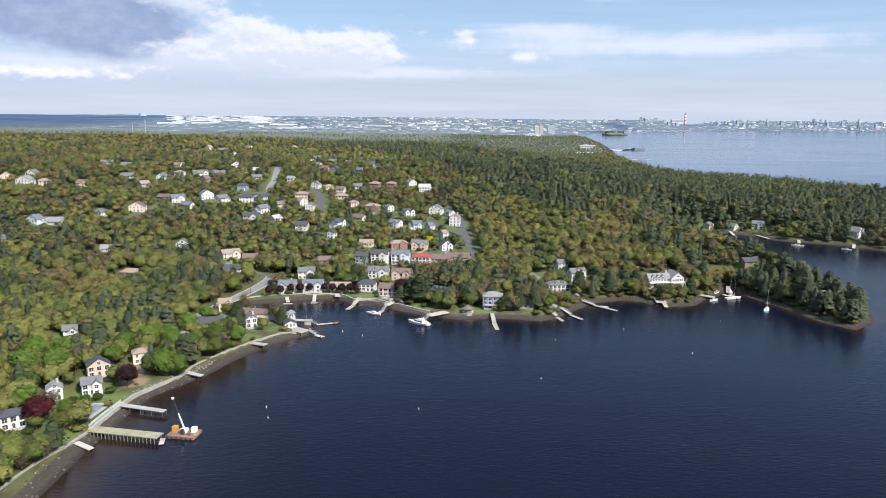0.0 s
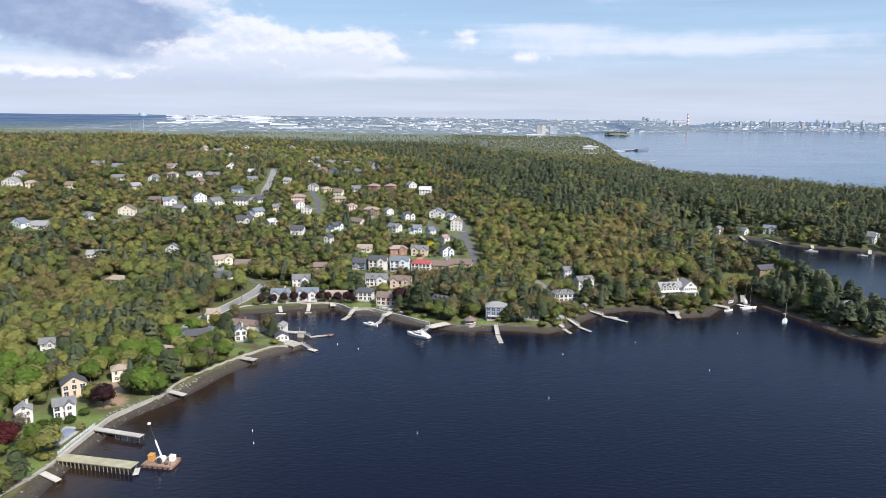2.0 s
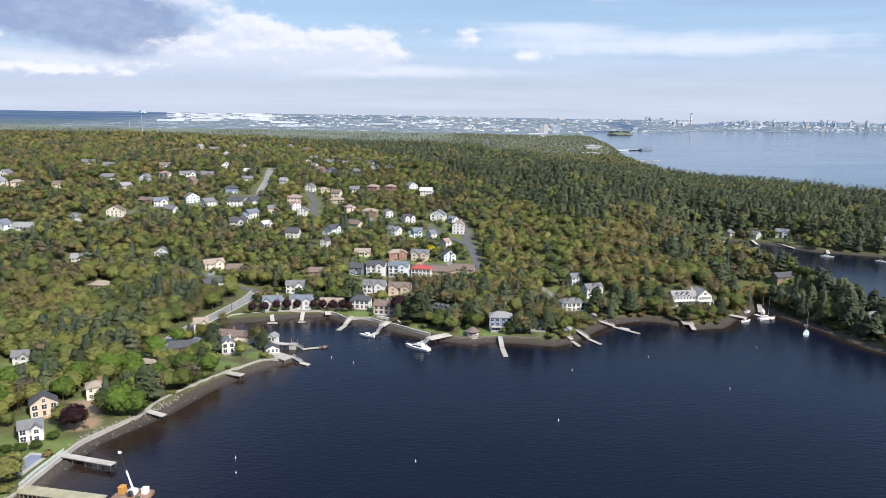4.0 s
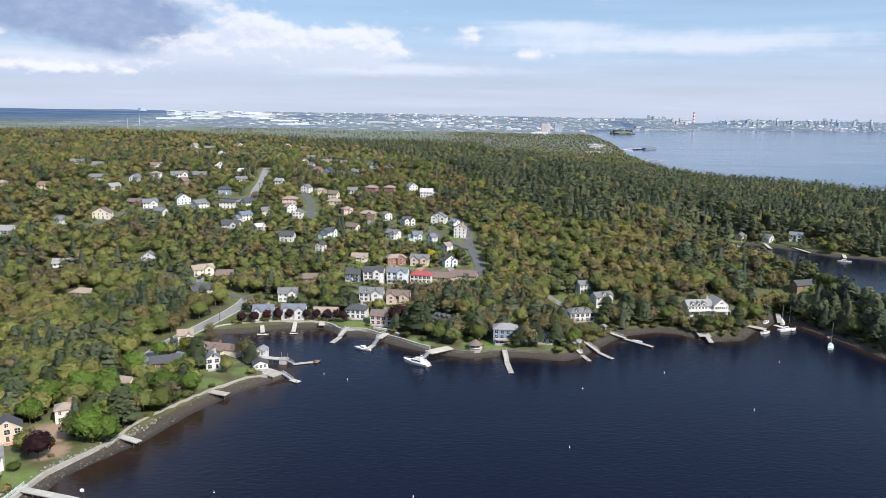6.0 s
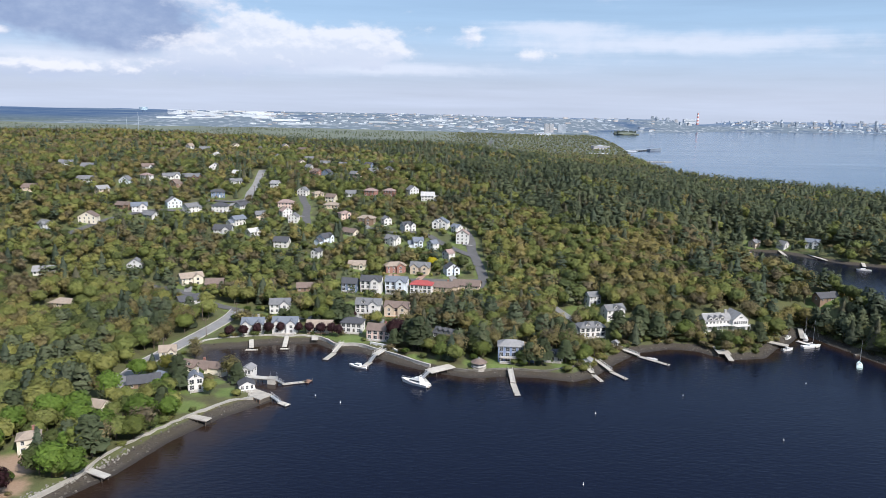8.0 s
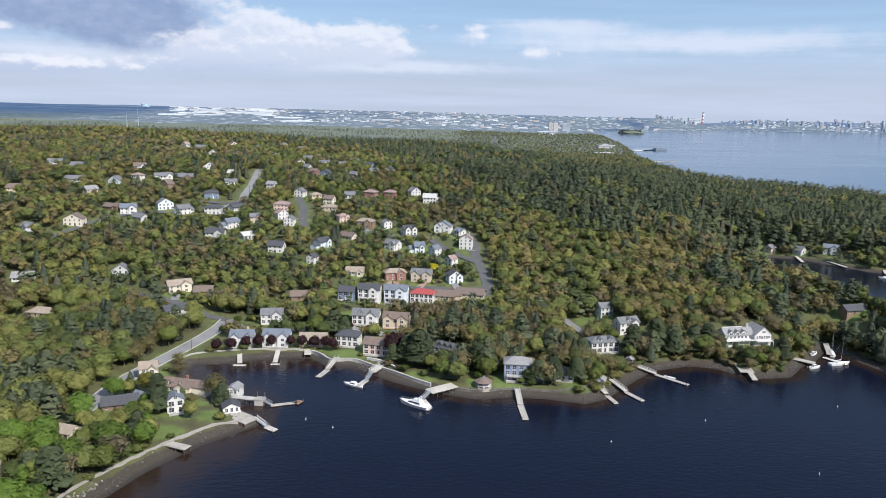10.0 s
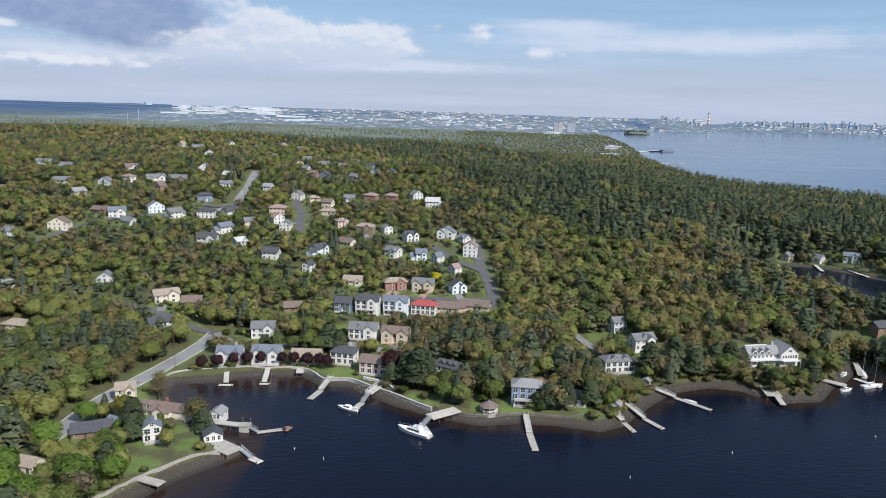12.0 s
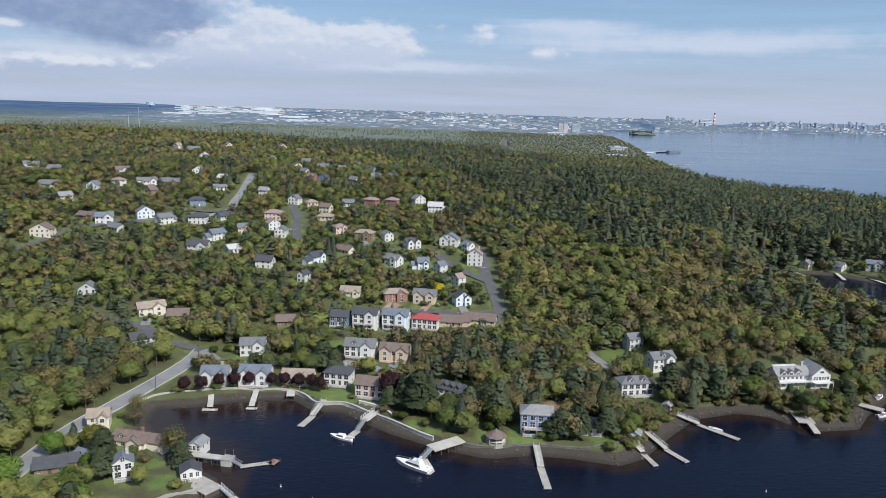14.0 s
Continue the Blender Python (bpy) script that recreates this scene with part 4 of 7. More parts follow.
def free_of_yards(x, y):
    """Leaves house plots, roads, lawns and the shore clear."""
    keep = inland(x, y) > np.where(x > 62, 5.4, 8.4) + 1.0 * waves(x, y, 60, 9)
    for wide, line in ROADS.values():
        near = (x > min(p[0] for p in line) - 15) & (x < max(p[0] for p in line) + 15)
        keep[near] &= from_line(x[near], y[near], line) > wide / 2 + 3.6
    for a, b, w, d in PLOTS:
        u, v = x - a, y - b
        front = d * 0.5 + (5.5 if b < 540 else 2.0 if a > 240 else 3.5 + 0.008 * b)
        keep &= ~((np.abs(u) < w * 0.5 + (2.6 if b < 540 else 2.0)) & (v > -front) & (v < d * 0.5 + 3.2))
    for a, b, r in LAWNS + SOILS:
        keep &= np.hypot(x - a, y - b) > r * 0.95
    for a, b, r in CLEARINGS:
        keep &= np.hypot(x - a, y - b) > (r * 0.55 if a < -85 and b < 430 or a < -118 else r)
    return keep


def garden_height(x, y):
    """Trees just below a house are kept low, those of the open woods are not."""
    low = np.ones(x.size)
    for a, b, w, d in PLOTS:
        v = b - y - d * 0.5
        low = np.where((np.abs(x - a) < w * 0.5 + 3) & (v > 0) & (v < 34), np.minimum(low, 0.56 + 0.44 * np.clip(v - 6, 0, 24) / 24), low)
    return low


def patch(x, y, a, b, wide, deep):
    return np.exp(-((x - a) / wide) ** 2 - ((y - b) / deep) ** 2)


def choose_kind(rng, x, y):
    """Which tree grows where: spruce and pine on the park ridge and the point, leaf trees round the houses."""
    edge = np.interp(x, (-420, -250, -66, 0, 24, 82, 113, 160, 235, 262, 300), (1900, 1060, 960, 815, 750, 668, 628, 648, 690, 600, 560))
    ridge = ease(y - edge + 28 * waves(x, y, 120, 21) + 12 * waves(x, y, 45, 22), -22, 22)
    ever = 0.09 + 0.30 * ease(waves(x, y, 95, 63), 0.15, 0.5) + 0.16 * ease(x, -30, 10) * (y < 445)
    ever = ever - 0.42 * patch(x, y, 165, 585, 60, 38) - 0.35 * patch(x, y, 62, 580, 40, 35) - 0.3 * patch(x, y, 120, 500, 30, 20)
    ever = ever * (1 - ridge) + ridge * (0.84 - 0.46 * ease(waves(x, y, 110, 64), 0.22, 0.5))
    ever = np.where((x > 188) & (y < 475), 0.85, np.where((x > 150) & (y < 600), 0.22, ever))
    ever = np.where((y > 1500) & (x > -40), 0.16, ever)
    ever = np.clip(ever, 0.04, 0.94)
    bud = 0.40 + 0.16 * (x > 0) * (y < 640) + 0.55 * waves(x, y, 110, 33) + 0.14 * ease(-x, 150, 300) + 0.4 * patch(x, y, 165, 585, 60, 38) - 0.5 * patch(x, y, 62, 580, 40, 35) - 0.5 * (x < -60) * (y < 400)
    bud = np.clip(bud, 0.08, 0.80)
    a, b = rng.uniform(0, 1, x.size), rng.uniform(0, 1, x.size)
    pine = b < 0.60 + 0.15 * (x > 0)
    return np.where(a < ever, np.where(pine, "pine", "spruce"), np.where(b < bud, "budding", "leafy"))


def stamp(rng, template, x, y, z, tall, hue, broad=1.0):
    """Many trees of one form as arrays."""
    verts, faces, out, bark = template
    n, turn = len(x), rng.uniform(0, 6.2832, len(x))
    wide = tall * broad * rng.uniform(0.85, 1.25, n)
    c, s = np.cos(turn)[:, None], np.sin(turn)[:, None]
    vx = (verts[None, :, 0] * c - verts[None, :, 1] * s) * wide[:, None] + x[:, None]
    vy = (verts[None, :, 0] * s + verts[None, :, 1] * c) * wide[:, None] + y[:, None]
    vz = verts[None, :, 2] * tall[:, None] + z[:, None]
    way = np.stack([out[None, :, 0] * c - out[None, :, 1] * s, out[None, :, 0] * s + out[None, :, 1] * c, np.repeat(out[None, :, 2], n, 0)], -1)
    colour = np.repeat(hue[:, None, :], len(verts), 1)
    colour[:, bark > 0, :] = (0.15, 0.135, 0.115)
    return np.stack([vx, vy, vz], -1).reshape(-1, 3), (faces[None] + (np.arange(n) * len(verts))[:, None, None]).reshape(-1, 3), way.reshape(-1, 3), colour.reshape(-1, 3)


def ground_many(x, y):
    i = np.clip(np.searchsorted(GX, x) - 1, 0, len(GX) - 2)
    j = np.clip(np.searchsorted(GY, y) - 1, 0, len(GY) - 2)
    u, v = (x - GX[i]) / (GX[i + 1] - GX[i]), (y - GY[j]) / (GY[j + 1] - GY[j])
    return (GZ[j, i] * (1 - u) + GZ[j, i + 1] * u) * (1 - v) + (GZ[j + 1, i] * (1 - u) + GZ[j + 1, i + 1] * u) * v


def build_woods():
    rng = np.random.RandomState(4)
    bands = [(190, 500, 6.0, 0, 1.0), (500, 860, 6.4, 1, 1.0), (860, 1200, 7.4, 2, 1.0), (1200, 1800, 10.5, 2, 0.95), (1800, 2700, 14, 3, 0.78)]
    batches = {kind: [] for kind in CROWNS}
    singles = []
    for low, high, gap, detail, scale in bands:
        x, y = scatter(rng, -3100, 3100, low, high, gap)
        near = free_of_yards(x, y)
        x, y = x[near], y[near]
        if low >= 1800:
            open_land = waves(x, y, 420, 41) + 0.4 * waves(x, y, 160, 43) > 0.28
            coast = (x > 0) & (x < 560) & (y < 2700)
            keep = coast | ~open_land & (rng.uniform(0, 1, x.size) < 0.7)
            x, y = x[keep], y[keep]
        kinds, z, garden = choose_kind(rng, x, y), ground_many(x, y), garden_height(x, y) if low < 1200 else np.ones(x.size)
        alone = (y < 480) & (inland(x, y) < 34) & (x < 170) & (rng.uniform(0, 1, x.size) < 0.60) if detail == 0 else np.zeros(x.size, bool)
        for kind in CROWNS:
            pick = np.flatnonzero((kinds == kind) & ~alone)
            form = rng.randint(0, len(CROWNS[kind][detail]), len(pick))
            for k, template in enumerate(CROWNS[kind][detail]):
                p = pick[form == k]
                if not len(p):
                    continue
                if detail == 0:
                    template = merge([template, stem(0.5 if kind in ("leafy", "budding") else 0.9, 0.018)])
                lo, hi = TALL[kind]
                tall = (lo + (hi - lo) * rng.beta(1.6, 1.6, len(p))) * scale * (1 + 0.10 * waves(x[p], y[p], 90, 8)) * np.where((x[p] < 30) & (y[p] > 515), np.where(y[p] < 1000, 0.80, 0.66), 0.94) * garden[p]
                shades = np.array(HUES[kind])
                lean = 0.54 + 0.46 * waves(x[p], y[p], 70, 51) + 0.3 * patch(x[p], y[p], 62, 580, 40, 35) + rng.normal(0, 0.24, len(p))
                if kind == "leafy":
                    lean = lean + 0.35 * (x[p] < -60) * (y[p] < 400)
                hue = shades[np.clip((lean * len(shades)).astype(int), 0, len(shades) - 1)] * rng.uniform(0.90, 1.20, (len(p), 1))
                # distance haze painted into the leaf hue: paler and greyer farther off
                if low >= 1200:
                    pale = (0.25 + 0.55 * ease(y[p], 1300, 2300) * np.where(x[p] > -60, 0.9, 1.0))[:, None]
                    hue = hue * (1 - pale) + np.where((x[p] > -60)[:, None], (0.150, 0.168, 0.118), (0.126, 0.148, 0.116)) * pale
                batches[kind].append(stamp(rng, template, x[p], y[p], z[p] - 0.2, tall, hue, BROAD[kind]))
        singles += [(kinds[k], x[k], y[k], garden[k]) for k in np.flatnonzero(alone)]
    # brush along the shore banks
    x, y = scatter(rng, -160, 265, 195, 560, 2.7)
    d = inland(x, y)
    keep = (d > 5.4) & (d < 13) & ((x > 55) | ((d > 8.6) & (rng.uniform(0, 1, x.size) < 0.30)))
    for a, b, w, deep in PLOTS:
        keep &= ~((np.abs(x - a) < w * 0.5) & (np.abs(y - b) < deep * 0.5 + 2))
    for a, b, r in LAWNS + CLEARINGS:
        keep &= np.hypot(x - a, y - b) > r * 0.6
    for wide, line in ROADS.values():
        keep &= from_line(x, y, line) > wide / 2 + 1.5
    x, y = x[keep], y[keep]
    for kind in ("leafy", "budding"):
        for template in CROWNS[kind][1][:3]:
            p = np.flatnonzero(rng.uniform(0, 1, x.size) < 0.19)
            shades = np.array(HUES[kind])
            batches[kind].append(stamp(rng, template, x[p], y[p], ground_many(x[p], y[p]) - 0.7, rng.uniform(2.0, 4.2, len(p)), shades[rng.randint(0, len(shades), len(p))] * 0.9, 1.7))
    # shrubs and small garden trees in the yards of the hill
    x, y = scatter(rng, -330, 130, 480, 1000, 3.8)
    near_plot = np.zeros(x.size, bool)
    free = inland(x, y) > 10
    for a, b, w, deep in PLOTS:
        u, v = np.abs(x - a), y - b
        near_plot |= (u < w * 0.5 + 5) & (v > -deep * 0.5 - 12) & (v < deep * 0.5 + 5)
        free &= ~((u < w * 0.5 + 1.2) & (np.abs(v) < deep * 0.5 + 2.2))
    for wide, line in ROADS.values():
        free &= from_line(x, y, line) > wide / 2 + 1.2
    x, y = x[near_plot & free], y[near_plot & free]
    kinds = rng.choice(["leafy", "leafy", "leafy", "budding", "pine"], x.size)
    for kind in ("leafy", "budding", "pine"):
        for k, template in enumerate(CROWNS[kind][2][:4]):
            p = np.flatnonzero((kinds == kind) & (rng.randint(0, 4, x.size) == k) & (rng.uniform(0, 1, x.size) < 0.75))
            shades = np.array(HUES[kind])
            batches[kind].append(stamp(rng, template, x[p], y[p], ground_many(x[p], y[p]) - 0.5, rng.uniform(1.5, 4.0, len(p)), shades[rng.randint(0, len(shades), len(p))] * rng.uniform(0.8, 1.25, (len(p), 1)), 1.25))
    words = {"leafy": "fresh green broadleaf woods in spring leaf", "budding": "olive-brown broadleaf woods just coming into leaf",
             "spruce": "dark green spruce woods on the ridge", "pine": "blue-green pine woods near the shore"}
    for kind, pieces in batches.items():
        start, faces = 0, []
        for piece in pieces:
            faces.append(piece[1] + start)
            start += len(piece[0])
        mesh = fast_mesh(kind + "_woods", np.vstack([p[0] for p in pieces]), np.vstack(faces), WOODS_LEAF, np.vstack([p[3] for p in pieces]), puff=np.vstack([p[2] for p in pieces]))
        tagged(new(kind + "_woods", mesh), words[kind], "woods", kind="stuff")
    return singles


TREE_MESHES = {}


def single_tree(x, y, kind, tall, colour, label, wide=1.0, group="", name="tree"):
    """One tree: a tapered trunk and a crown of many clumps."""
    rng = np.random.RandomState(int(abs(x * 7 + y * 13)) % 997)
    key = (kind, colour, rng.randint(0, 3))
    if key not in TREE_MESHES:
        r2 = np.random.RandomState(31 + 7 * key[2])
        if kind == "leafy":
            crown = broad_crown(r2, 1000, 2, size=0.034, core=0.80, lumps=18)
        elif kind == "budding":
            crown = broad_crown(r2, 620, 2, True, 0.027, core=0.58)
        elif kind == "spruce":
            crown = spire_crown(r2, 320, 12, 9)
        else:
            crown = pine_crown(r2, 420, 11)
        mat = "leaves_%.3f_%.3f_%.3f" % colour
        mat = bpy.data.materials.get(mat) or foliage(mat, colour)
        wood = merge([stem(0.55 if kind in ("leafy", "budding") else 0.93, 0.020), bare_limbs(r2, 60 if kind == "budding" else 9)])
        TREE_MESHES[key] = (fast_mesh("crown", crown[0], crown[1], mat, puff=crown[2]), fast_mesh("trunk", wood[0], wood[1], BARK))
    crown, trunk = TREE_MESHES[key]
    wide *= BROAD[kind]
    at = pose(x, y, on_ground(x, y) - 0.15, 0, 0, rng.uniform(0, 360)) @ Matrix.Diagonal((tall * wide, tall * wide, tall, 1))
    ob = thing(name, at, label, "tree", group)
    part("trunk", trunk, None, ob)
    part("crown", crown, None, ob)
    return ob

# ---- houses ----
WINDOW = {}


def window_parts(wide, high):
    """A sash with four lights: the sash alone, its panes, and both in one."""
    key = (wide, high)
    if key not in WINDOW:
        w = wide / 2
        xs, zs = (-w, -w + 0.1, -0.035, 0.035, w - 0.1, w), (-0.06, 0.06, high * 0.5 - 0.03, high * 0.5 + 0.03, high - 0.09, high)
        verts = [(x, -0.06, z) for z in zs for x in xs] + [(x, 0.04, z) for z in (zs[0], zs[5]) for x in (xs[0], xs[5])]
        rim = [(0, 5, 37, 36), (5, 35, 39, 37), (35, 30, 38, 39), (30, 0, 36, 38)]
        cells = [(i, j, (j * 6 + i, j * 6 + i + 1, j * 6 + i + 7, j * 6 + i + 6)) for j in range(5) for i in range(5)]
        bars, both = Shape(), Shape()
        bars.v, bars.f = verts, [f for i, j, f in cells if not (i in (1, 3) and j in (1, 3))] + rim
        both.v, both.f, both.slots = verts, [f for _, _, f in cells] + rim, [1 if i in (1, 3) and j in (1, 3) else 0 for i, j, _ in cells] + [0] * 4
        pane = Shape().box(-w + 0.08, w - 0.08, -0.035, 0.03, 0.04, high - 0.07)
        WINDOW[key] = (bars.mesh("window", TRIM), pane.mesh("pane", GLASS), both.mesh("window", TRIM, GLASS))
    return WINDOW[key]


def add_window(house, x, y, z, turn, near, wide=1.15, high=1.45):
    sash, pane, both = window_parts(wide, high)
    if near:
        ob = part("window", sash, None, house, at=pose(x, y, z, 0, 0, turn))
        part("pane", pane, None, ob, "dark reflecting glass")
    else:
        part("window", both, None, house, at=pose(x, y, z, 0, 0, turn))


def chevron(shape, near, far, edge0, edge1, mid, eave, rise, over, thick):
    """A roof of two slopes in one piece; near and far turn (across, z) into points at its two ends."""
    drop = over * rise / (mid - edge0)
    lo0, lo1 = (edge0 - over, eave - drop), (edge1 + over, eave - drop)
    profile = [lo0, (mid, eave + rise), lo1, (lo1[0], lo1[1] + thick), (mid, eave + rise + thick), (lo0[0], lo0[1] + thick)]
    start = len(shape.v)
    shape.v += [near(*p) for p in profile] + [far(*p) for p in profile]
    ends = [(0, 1, 4, 5), (1, 2, 3, 4)]
    shape.f += [tuple(start + k for k in f) for f in ends] + [tuple(start + 6 + k for k in reversed(f)) for f in ends]
    shape.f += [(start + k, start + 6 + k, start + 6 + (k + 1) % 6, start + (k + 1) % 6) for k in range(6)]
    shape.slots += [0] * 10


def gable_roof(shape, x0, x1, y0, y1, eave, rise, over=0.45, thick=0.22):
    """Two slopes with the ridge along x."""
    chevron(shape, lambda a, z: (x0 - over, a, z), lambda a, z: (x1 + over, a, z), y0, y1, (y0 + y1) / 2, eave, rise, over, thick)


def hip_roof(shape, x0, x1, y0, y1, eave, rise, over=0.5, thick=0.2):
    x0, x1, y0, y1 = x0 - over, x1 + over, y0 - over, y1 + over
    inset, mid = min((y1 - y0), (x1 - x0)) * 0.45, (y0 + y1) / 2
    rim = [(x0, y0), (x1, y0), (x1, y1), (x0, y1)]
    start = len(shape.v)
    shape.v += [(*p, eave - 0.05) for p in rim] + [(*p, eave + thick) for p in rim] + [(x0 + inset, mid, eave + rise + thick), (x1 - inset, mid, eave + rise + thick)]
    faces = [(3, 2, 1, 0), (0, 1, 5, 4), (1, 2, 6, 5), (2, 3, 7, 6), (3, 0, 4, 7), (4, 5, 9, 8), (5, 6, 9), (6, 7, 8, 9), (7, 4, 8)]
    shape.f += [tuple(start + k for k in f) for f in faces]
    shape.slots += [0] * len(faces)


def gable_wall(shape, x0, x1, y0, y1, z0, eave, rise):
    """Walls under a gable roof with the ridge along x."""
    mid = (y0 + y1) / 2
    profile = [(y0, z0), (y1, z0), (y1, eave), (mid, eave + rise), (y0, eave)]
    shape.solid([(x1, *p) for p in profile], [(x0, *p) for p in profile])


def cross_gable(walls, roof, cx, wide, y_front, y_back, z0, eave, rise):
    """A gable that faces the front, over a shallow bay."""
    a, b = cx - wide / 2, cx + wide / 2
    profile = [(a, z0), (b, z0), (b, eave), (cx, eave + rise), (a, eave)]
    walls.solid([(p[0], y_front, p[1]) for p in profile], [(p[0], y_back, p[1]) for p in profile])
    chevron(roof, lambda p, z: (p, y_front - 0.4, z), lambda p, z: (p, y_back, z), a, b, cx, eave, rise, 0.35, 0.2)


def build_deck(house, x0, x1, y0, y1, top, under, rails=True, mat=None):
    """A raised deck with posts and a railing."""
    deck = part("deck", Shape().box(x0, x1, y0, y1, top - 0.2, top), mat or GREY_WOOD, house)
    for x in np.linspace(x0 + 0.15, x1 - 0.15, max(2, round((x1 - x0) / 3.0))):
        part("post", Shape().box(x - 0.1, x + 0.1, y0 + 0.05, y0 + 0.25, under, top - 0.2), TRIM, deck)
    if rails:
        rail = Shape().box(x0, x1, y0, y0 + 0.08, top + 0.88, top + 0.98).box(x0, x0 + 0.08, y0, y1, top + 0.88, top + 0.98).box(x1 - 0.08, x1, y0, y1, top + 0.88, top + 0.98)
        for x in np.arange(x0, x1, 0.45):
            rail.box(x, x + 0.06, y0 + 0.01, y0 + 0.06, top, top + 0.9)
        part("railing", rail, TRIM, deck)


def build_house(x, y, w, d, turn, wall, roof, form, storeys, gables, dormers, deck, chimney, garage, wing, near):
    c, s = math.cos(radians(turn)), math.sin(radians(turn))
    corners = [on_ground(x + c * a - s * b, y + s * a + c * b) for a in (-w / 2, w / 2) for b in (-d / 2, d / 2)]
    base, low = sum(corners) / 4 + 0.1, min(corners)
    wall_word, wall_mat = WALLS[wall]
    roof_word, roof_mat = ROOFS[roof]
    label = "%s %s-storey house, %s %s roof%s" % (wall_word, ("one", "two", "three")[storeys - 1], roof_word, "hipped" if form == "hip" else "gabled",
                                                  ", front gables" if gables else ", dormers" if dormers else ", front deck" if deck else "")
    base -= 0.0 if near or storeys == 1 else 1.0
    house = thing("house", pose(x, y, base, 0, 0, turn), label, "house", "houses on the slope" if y > 510 else "houses by the shore")
    bottom, eave, rise = low - base - 0.6, 2.45 * storeys, min(0.32 * d, 3.2)
    over = 0.45 if near else 0.7
    hw, hd = w / 2, d / 2
    walls, top = Shape(), Shape()
    if form == "hip":
        walls.box(-hw, hw, -hd, hd, bottom, eave)
        hip_roof(top, -hw, hw, -hd, hd, eave, rise * 0.85, over)
    elif form == "front":
        rise = min(0.34 * w, 3.4)
        cross_gable(walls, top, 0, w, -hd, hd, bottom, eave, rise)
    else:
        gable_wall(walls, -hw, hw, -hd, hd, bottom, eave, rise)
        gable_roof(top, -hw, hw, -hd, hd, eave, rise, over)
    front = -hd
    spans = []
    for k in range(gables):
        cx, gw = ((0.22 * w,), (-0.28 * w, 0.28 * w))[gables - 1][k], min(5.2, w * 0.40)
        bay_wall, bay_roof = Shape(), Shape()
        cross_gable(bay_wall, bay_roof, cx, gw, -hd - 1.2, -hd * 0.1, bottom, eave, min(gw * 0.45, rise * 0.8))
        bay = part("gable_bay", bay_wall, wall_mat, house)
        part("gable_roof", bay_roof, roof_mat, bay)
        spans.append((cx, gw))
    if wing:
        side = 1 if wing > 0 else -1
        a, b = sorted((side * hw, side * (hw + abs(wing))))
        wing_wall, wing_roof = Shape(), Shape()
        gable_wall(wing_wall, a, b, -hd + 1.2, hd - 0.8, bottom, 2.75, 1.9)
        gable_roof(wing_roof, a, b, -hd + 1.2, hd - 0.8, 2.75, 1.9)
        annexe = part("wing", wing_wall, wall_mat, house)
        part("wing_roof", wing_roof, roof_mat, annexe)
    part("wall", walls, wall_mat, house)
    part("roof", top, roof_mat, house)
    count = max(2, round(w / 2.9))
    for level in range(storeys):
        z = 2.45 * level + 0.7
        for k in range(count):
            wx = -hw + (k + 0.5) * w / count
            bay = [g for g in spans if abs(g[0] - wx) < g[1] / 2 + 0.6]
            if bay or (level == 0 and (k == count // 2 or (garage and k >= count - 2))):
                continue
            add_window(house, wx, front - 0.03, z - (0.35 if deck and near else 0), 0, near, *((1.9, 1.85) if deck and near else (1.5 if near and level == 0 else 1.15, 1.45)))
        for gx_, gw in spans:
            add_window(house, gx_, -hd - 1.23, z, 0, near, 1.6)
        for side in (1, -1):
            for wy in ((-0.22 * d, 0.22 * d) if d > 8.5 else (0.0,)):
                if form == "front" or not (wing and level == 0 and side * wing > 0):
                    add_window(house, side * (hw + 0.03), wy, z, 90 * side, near)
    if form == "front":
        add_window(house, 0, front - 0.03, eave + 0.5, 0, near, 1.3)
    if not garage:
        part("door", Shape().box(-0.5, 0.5, front - 0.08, front - 0.005, 0.05, 2.1), DARK_WOOD if wall != "blue" else TRIM, house, at=pose(-hw + (count // 2 + 0.5) * w / count, 0, 0))
    else:
        door = Shape().box(-1.3, 1.3, front - 0.07, front - 0.005, 0, 2.2)
        for k in range(3):
            door.box(-1.25, 1.25, front - 0.1, front - 0.07, 0.1 + 0.72 * k, 0.7 + 0.72 * k)
        part("garage_door", door, TRIM, house, at=pose(hw - 2.0, 0, 0))
    for k in range(dormers):
        dx = (k - (dormers - 1) / 2) * w / (dormers + 0.6)
        dw, dr = Shape(), Shape()
        cross_gable(dw, dr, dx, 1.9, -hd + 0.7, -0.2, eave, eave + 1.6, 0.9)
        body = part("dormer", dw, wall_mat, house)
        part("dormer_roof", dr, roof_mat, body)
        sash = window_parts(1.15, 1.3)[2]
        part("dormer_window", sash, None, body, at=pose(dx, -hd + 0.67, eave + 0.45))
    if chimney:
        shaft = Shape().box(-0.45, 0.45, -0.35, 0.35, eave - 0.5, eave + rise + 1.0).box(-0.52, 0.52, -0.42, 0.42, eave + rise + 1.0, eave + rise + 1.15)
        part("chimney", shaft, WALLS["brick"][1] if wall != "white" else CONCRETE, house, at=pose(hw * 0.45, 0.15 * d, 0))
    if deck:
        build_deck(house, -hw * 0.85, hw * 0.85, -hd - 3.0, -hd - (1.2 if gables else 0.0) * 0, 0.25 if storeys == 1 else 0.3, bottom - 0.3, mat=TAN_WOOD if wall == "tan" else None)
        for level in range(1, storeys - 1 if near else 1):
            build_deck(house, -hw * 0.8, hw * 0.8, -hd - 2.6, -hd - 0.01, 2.45 * level + 0.3, 2.45 * level - 2.05)
    return house


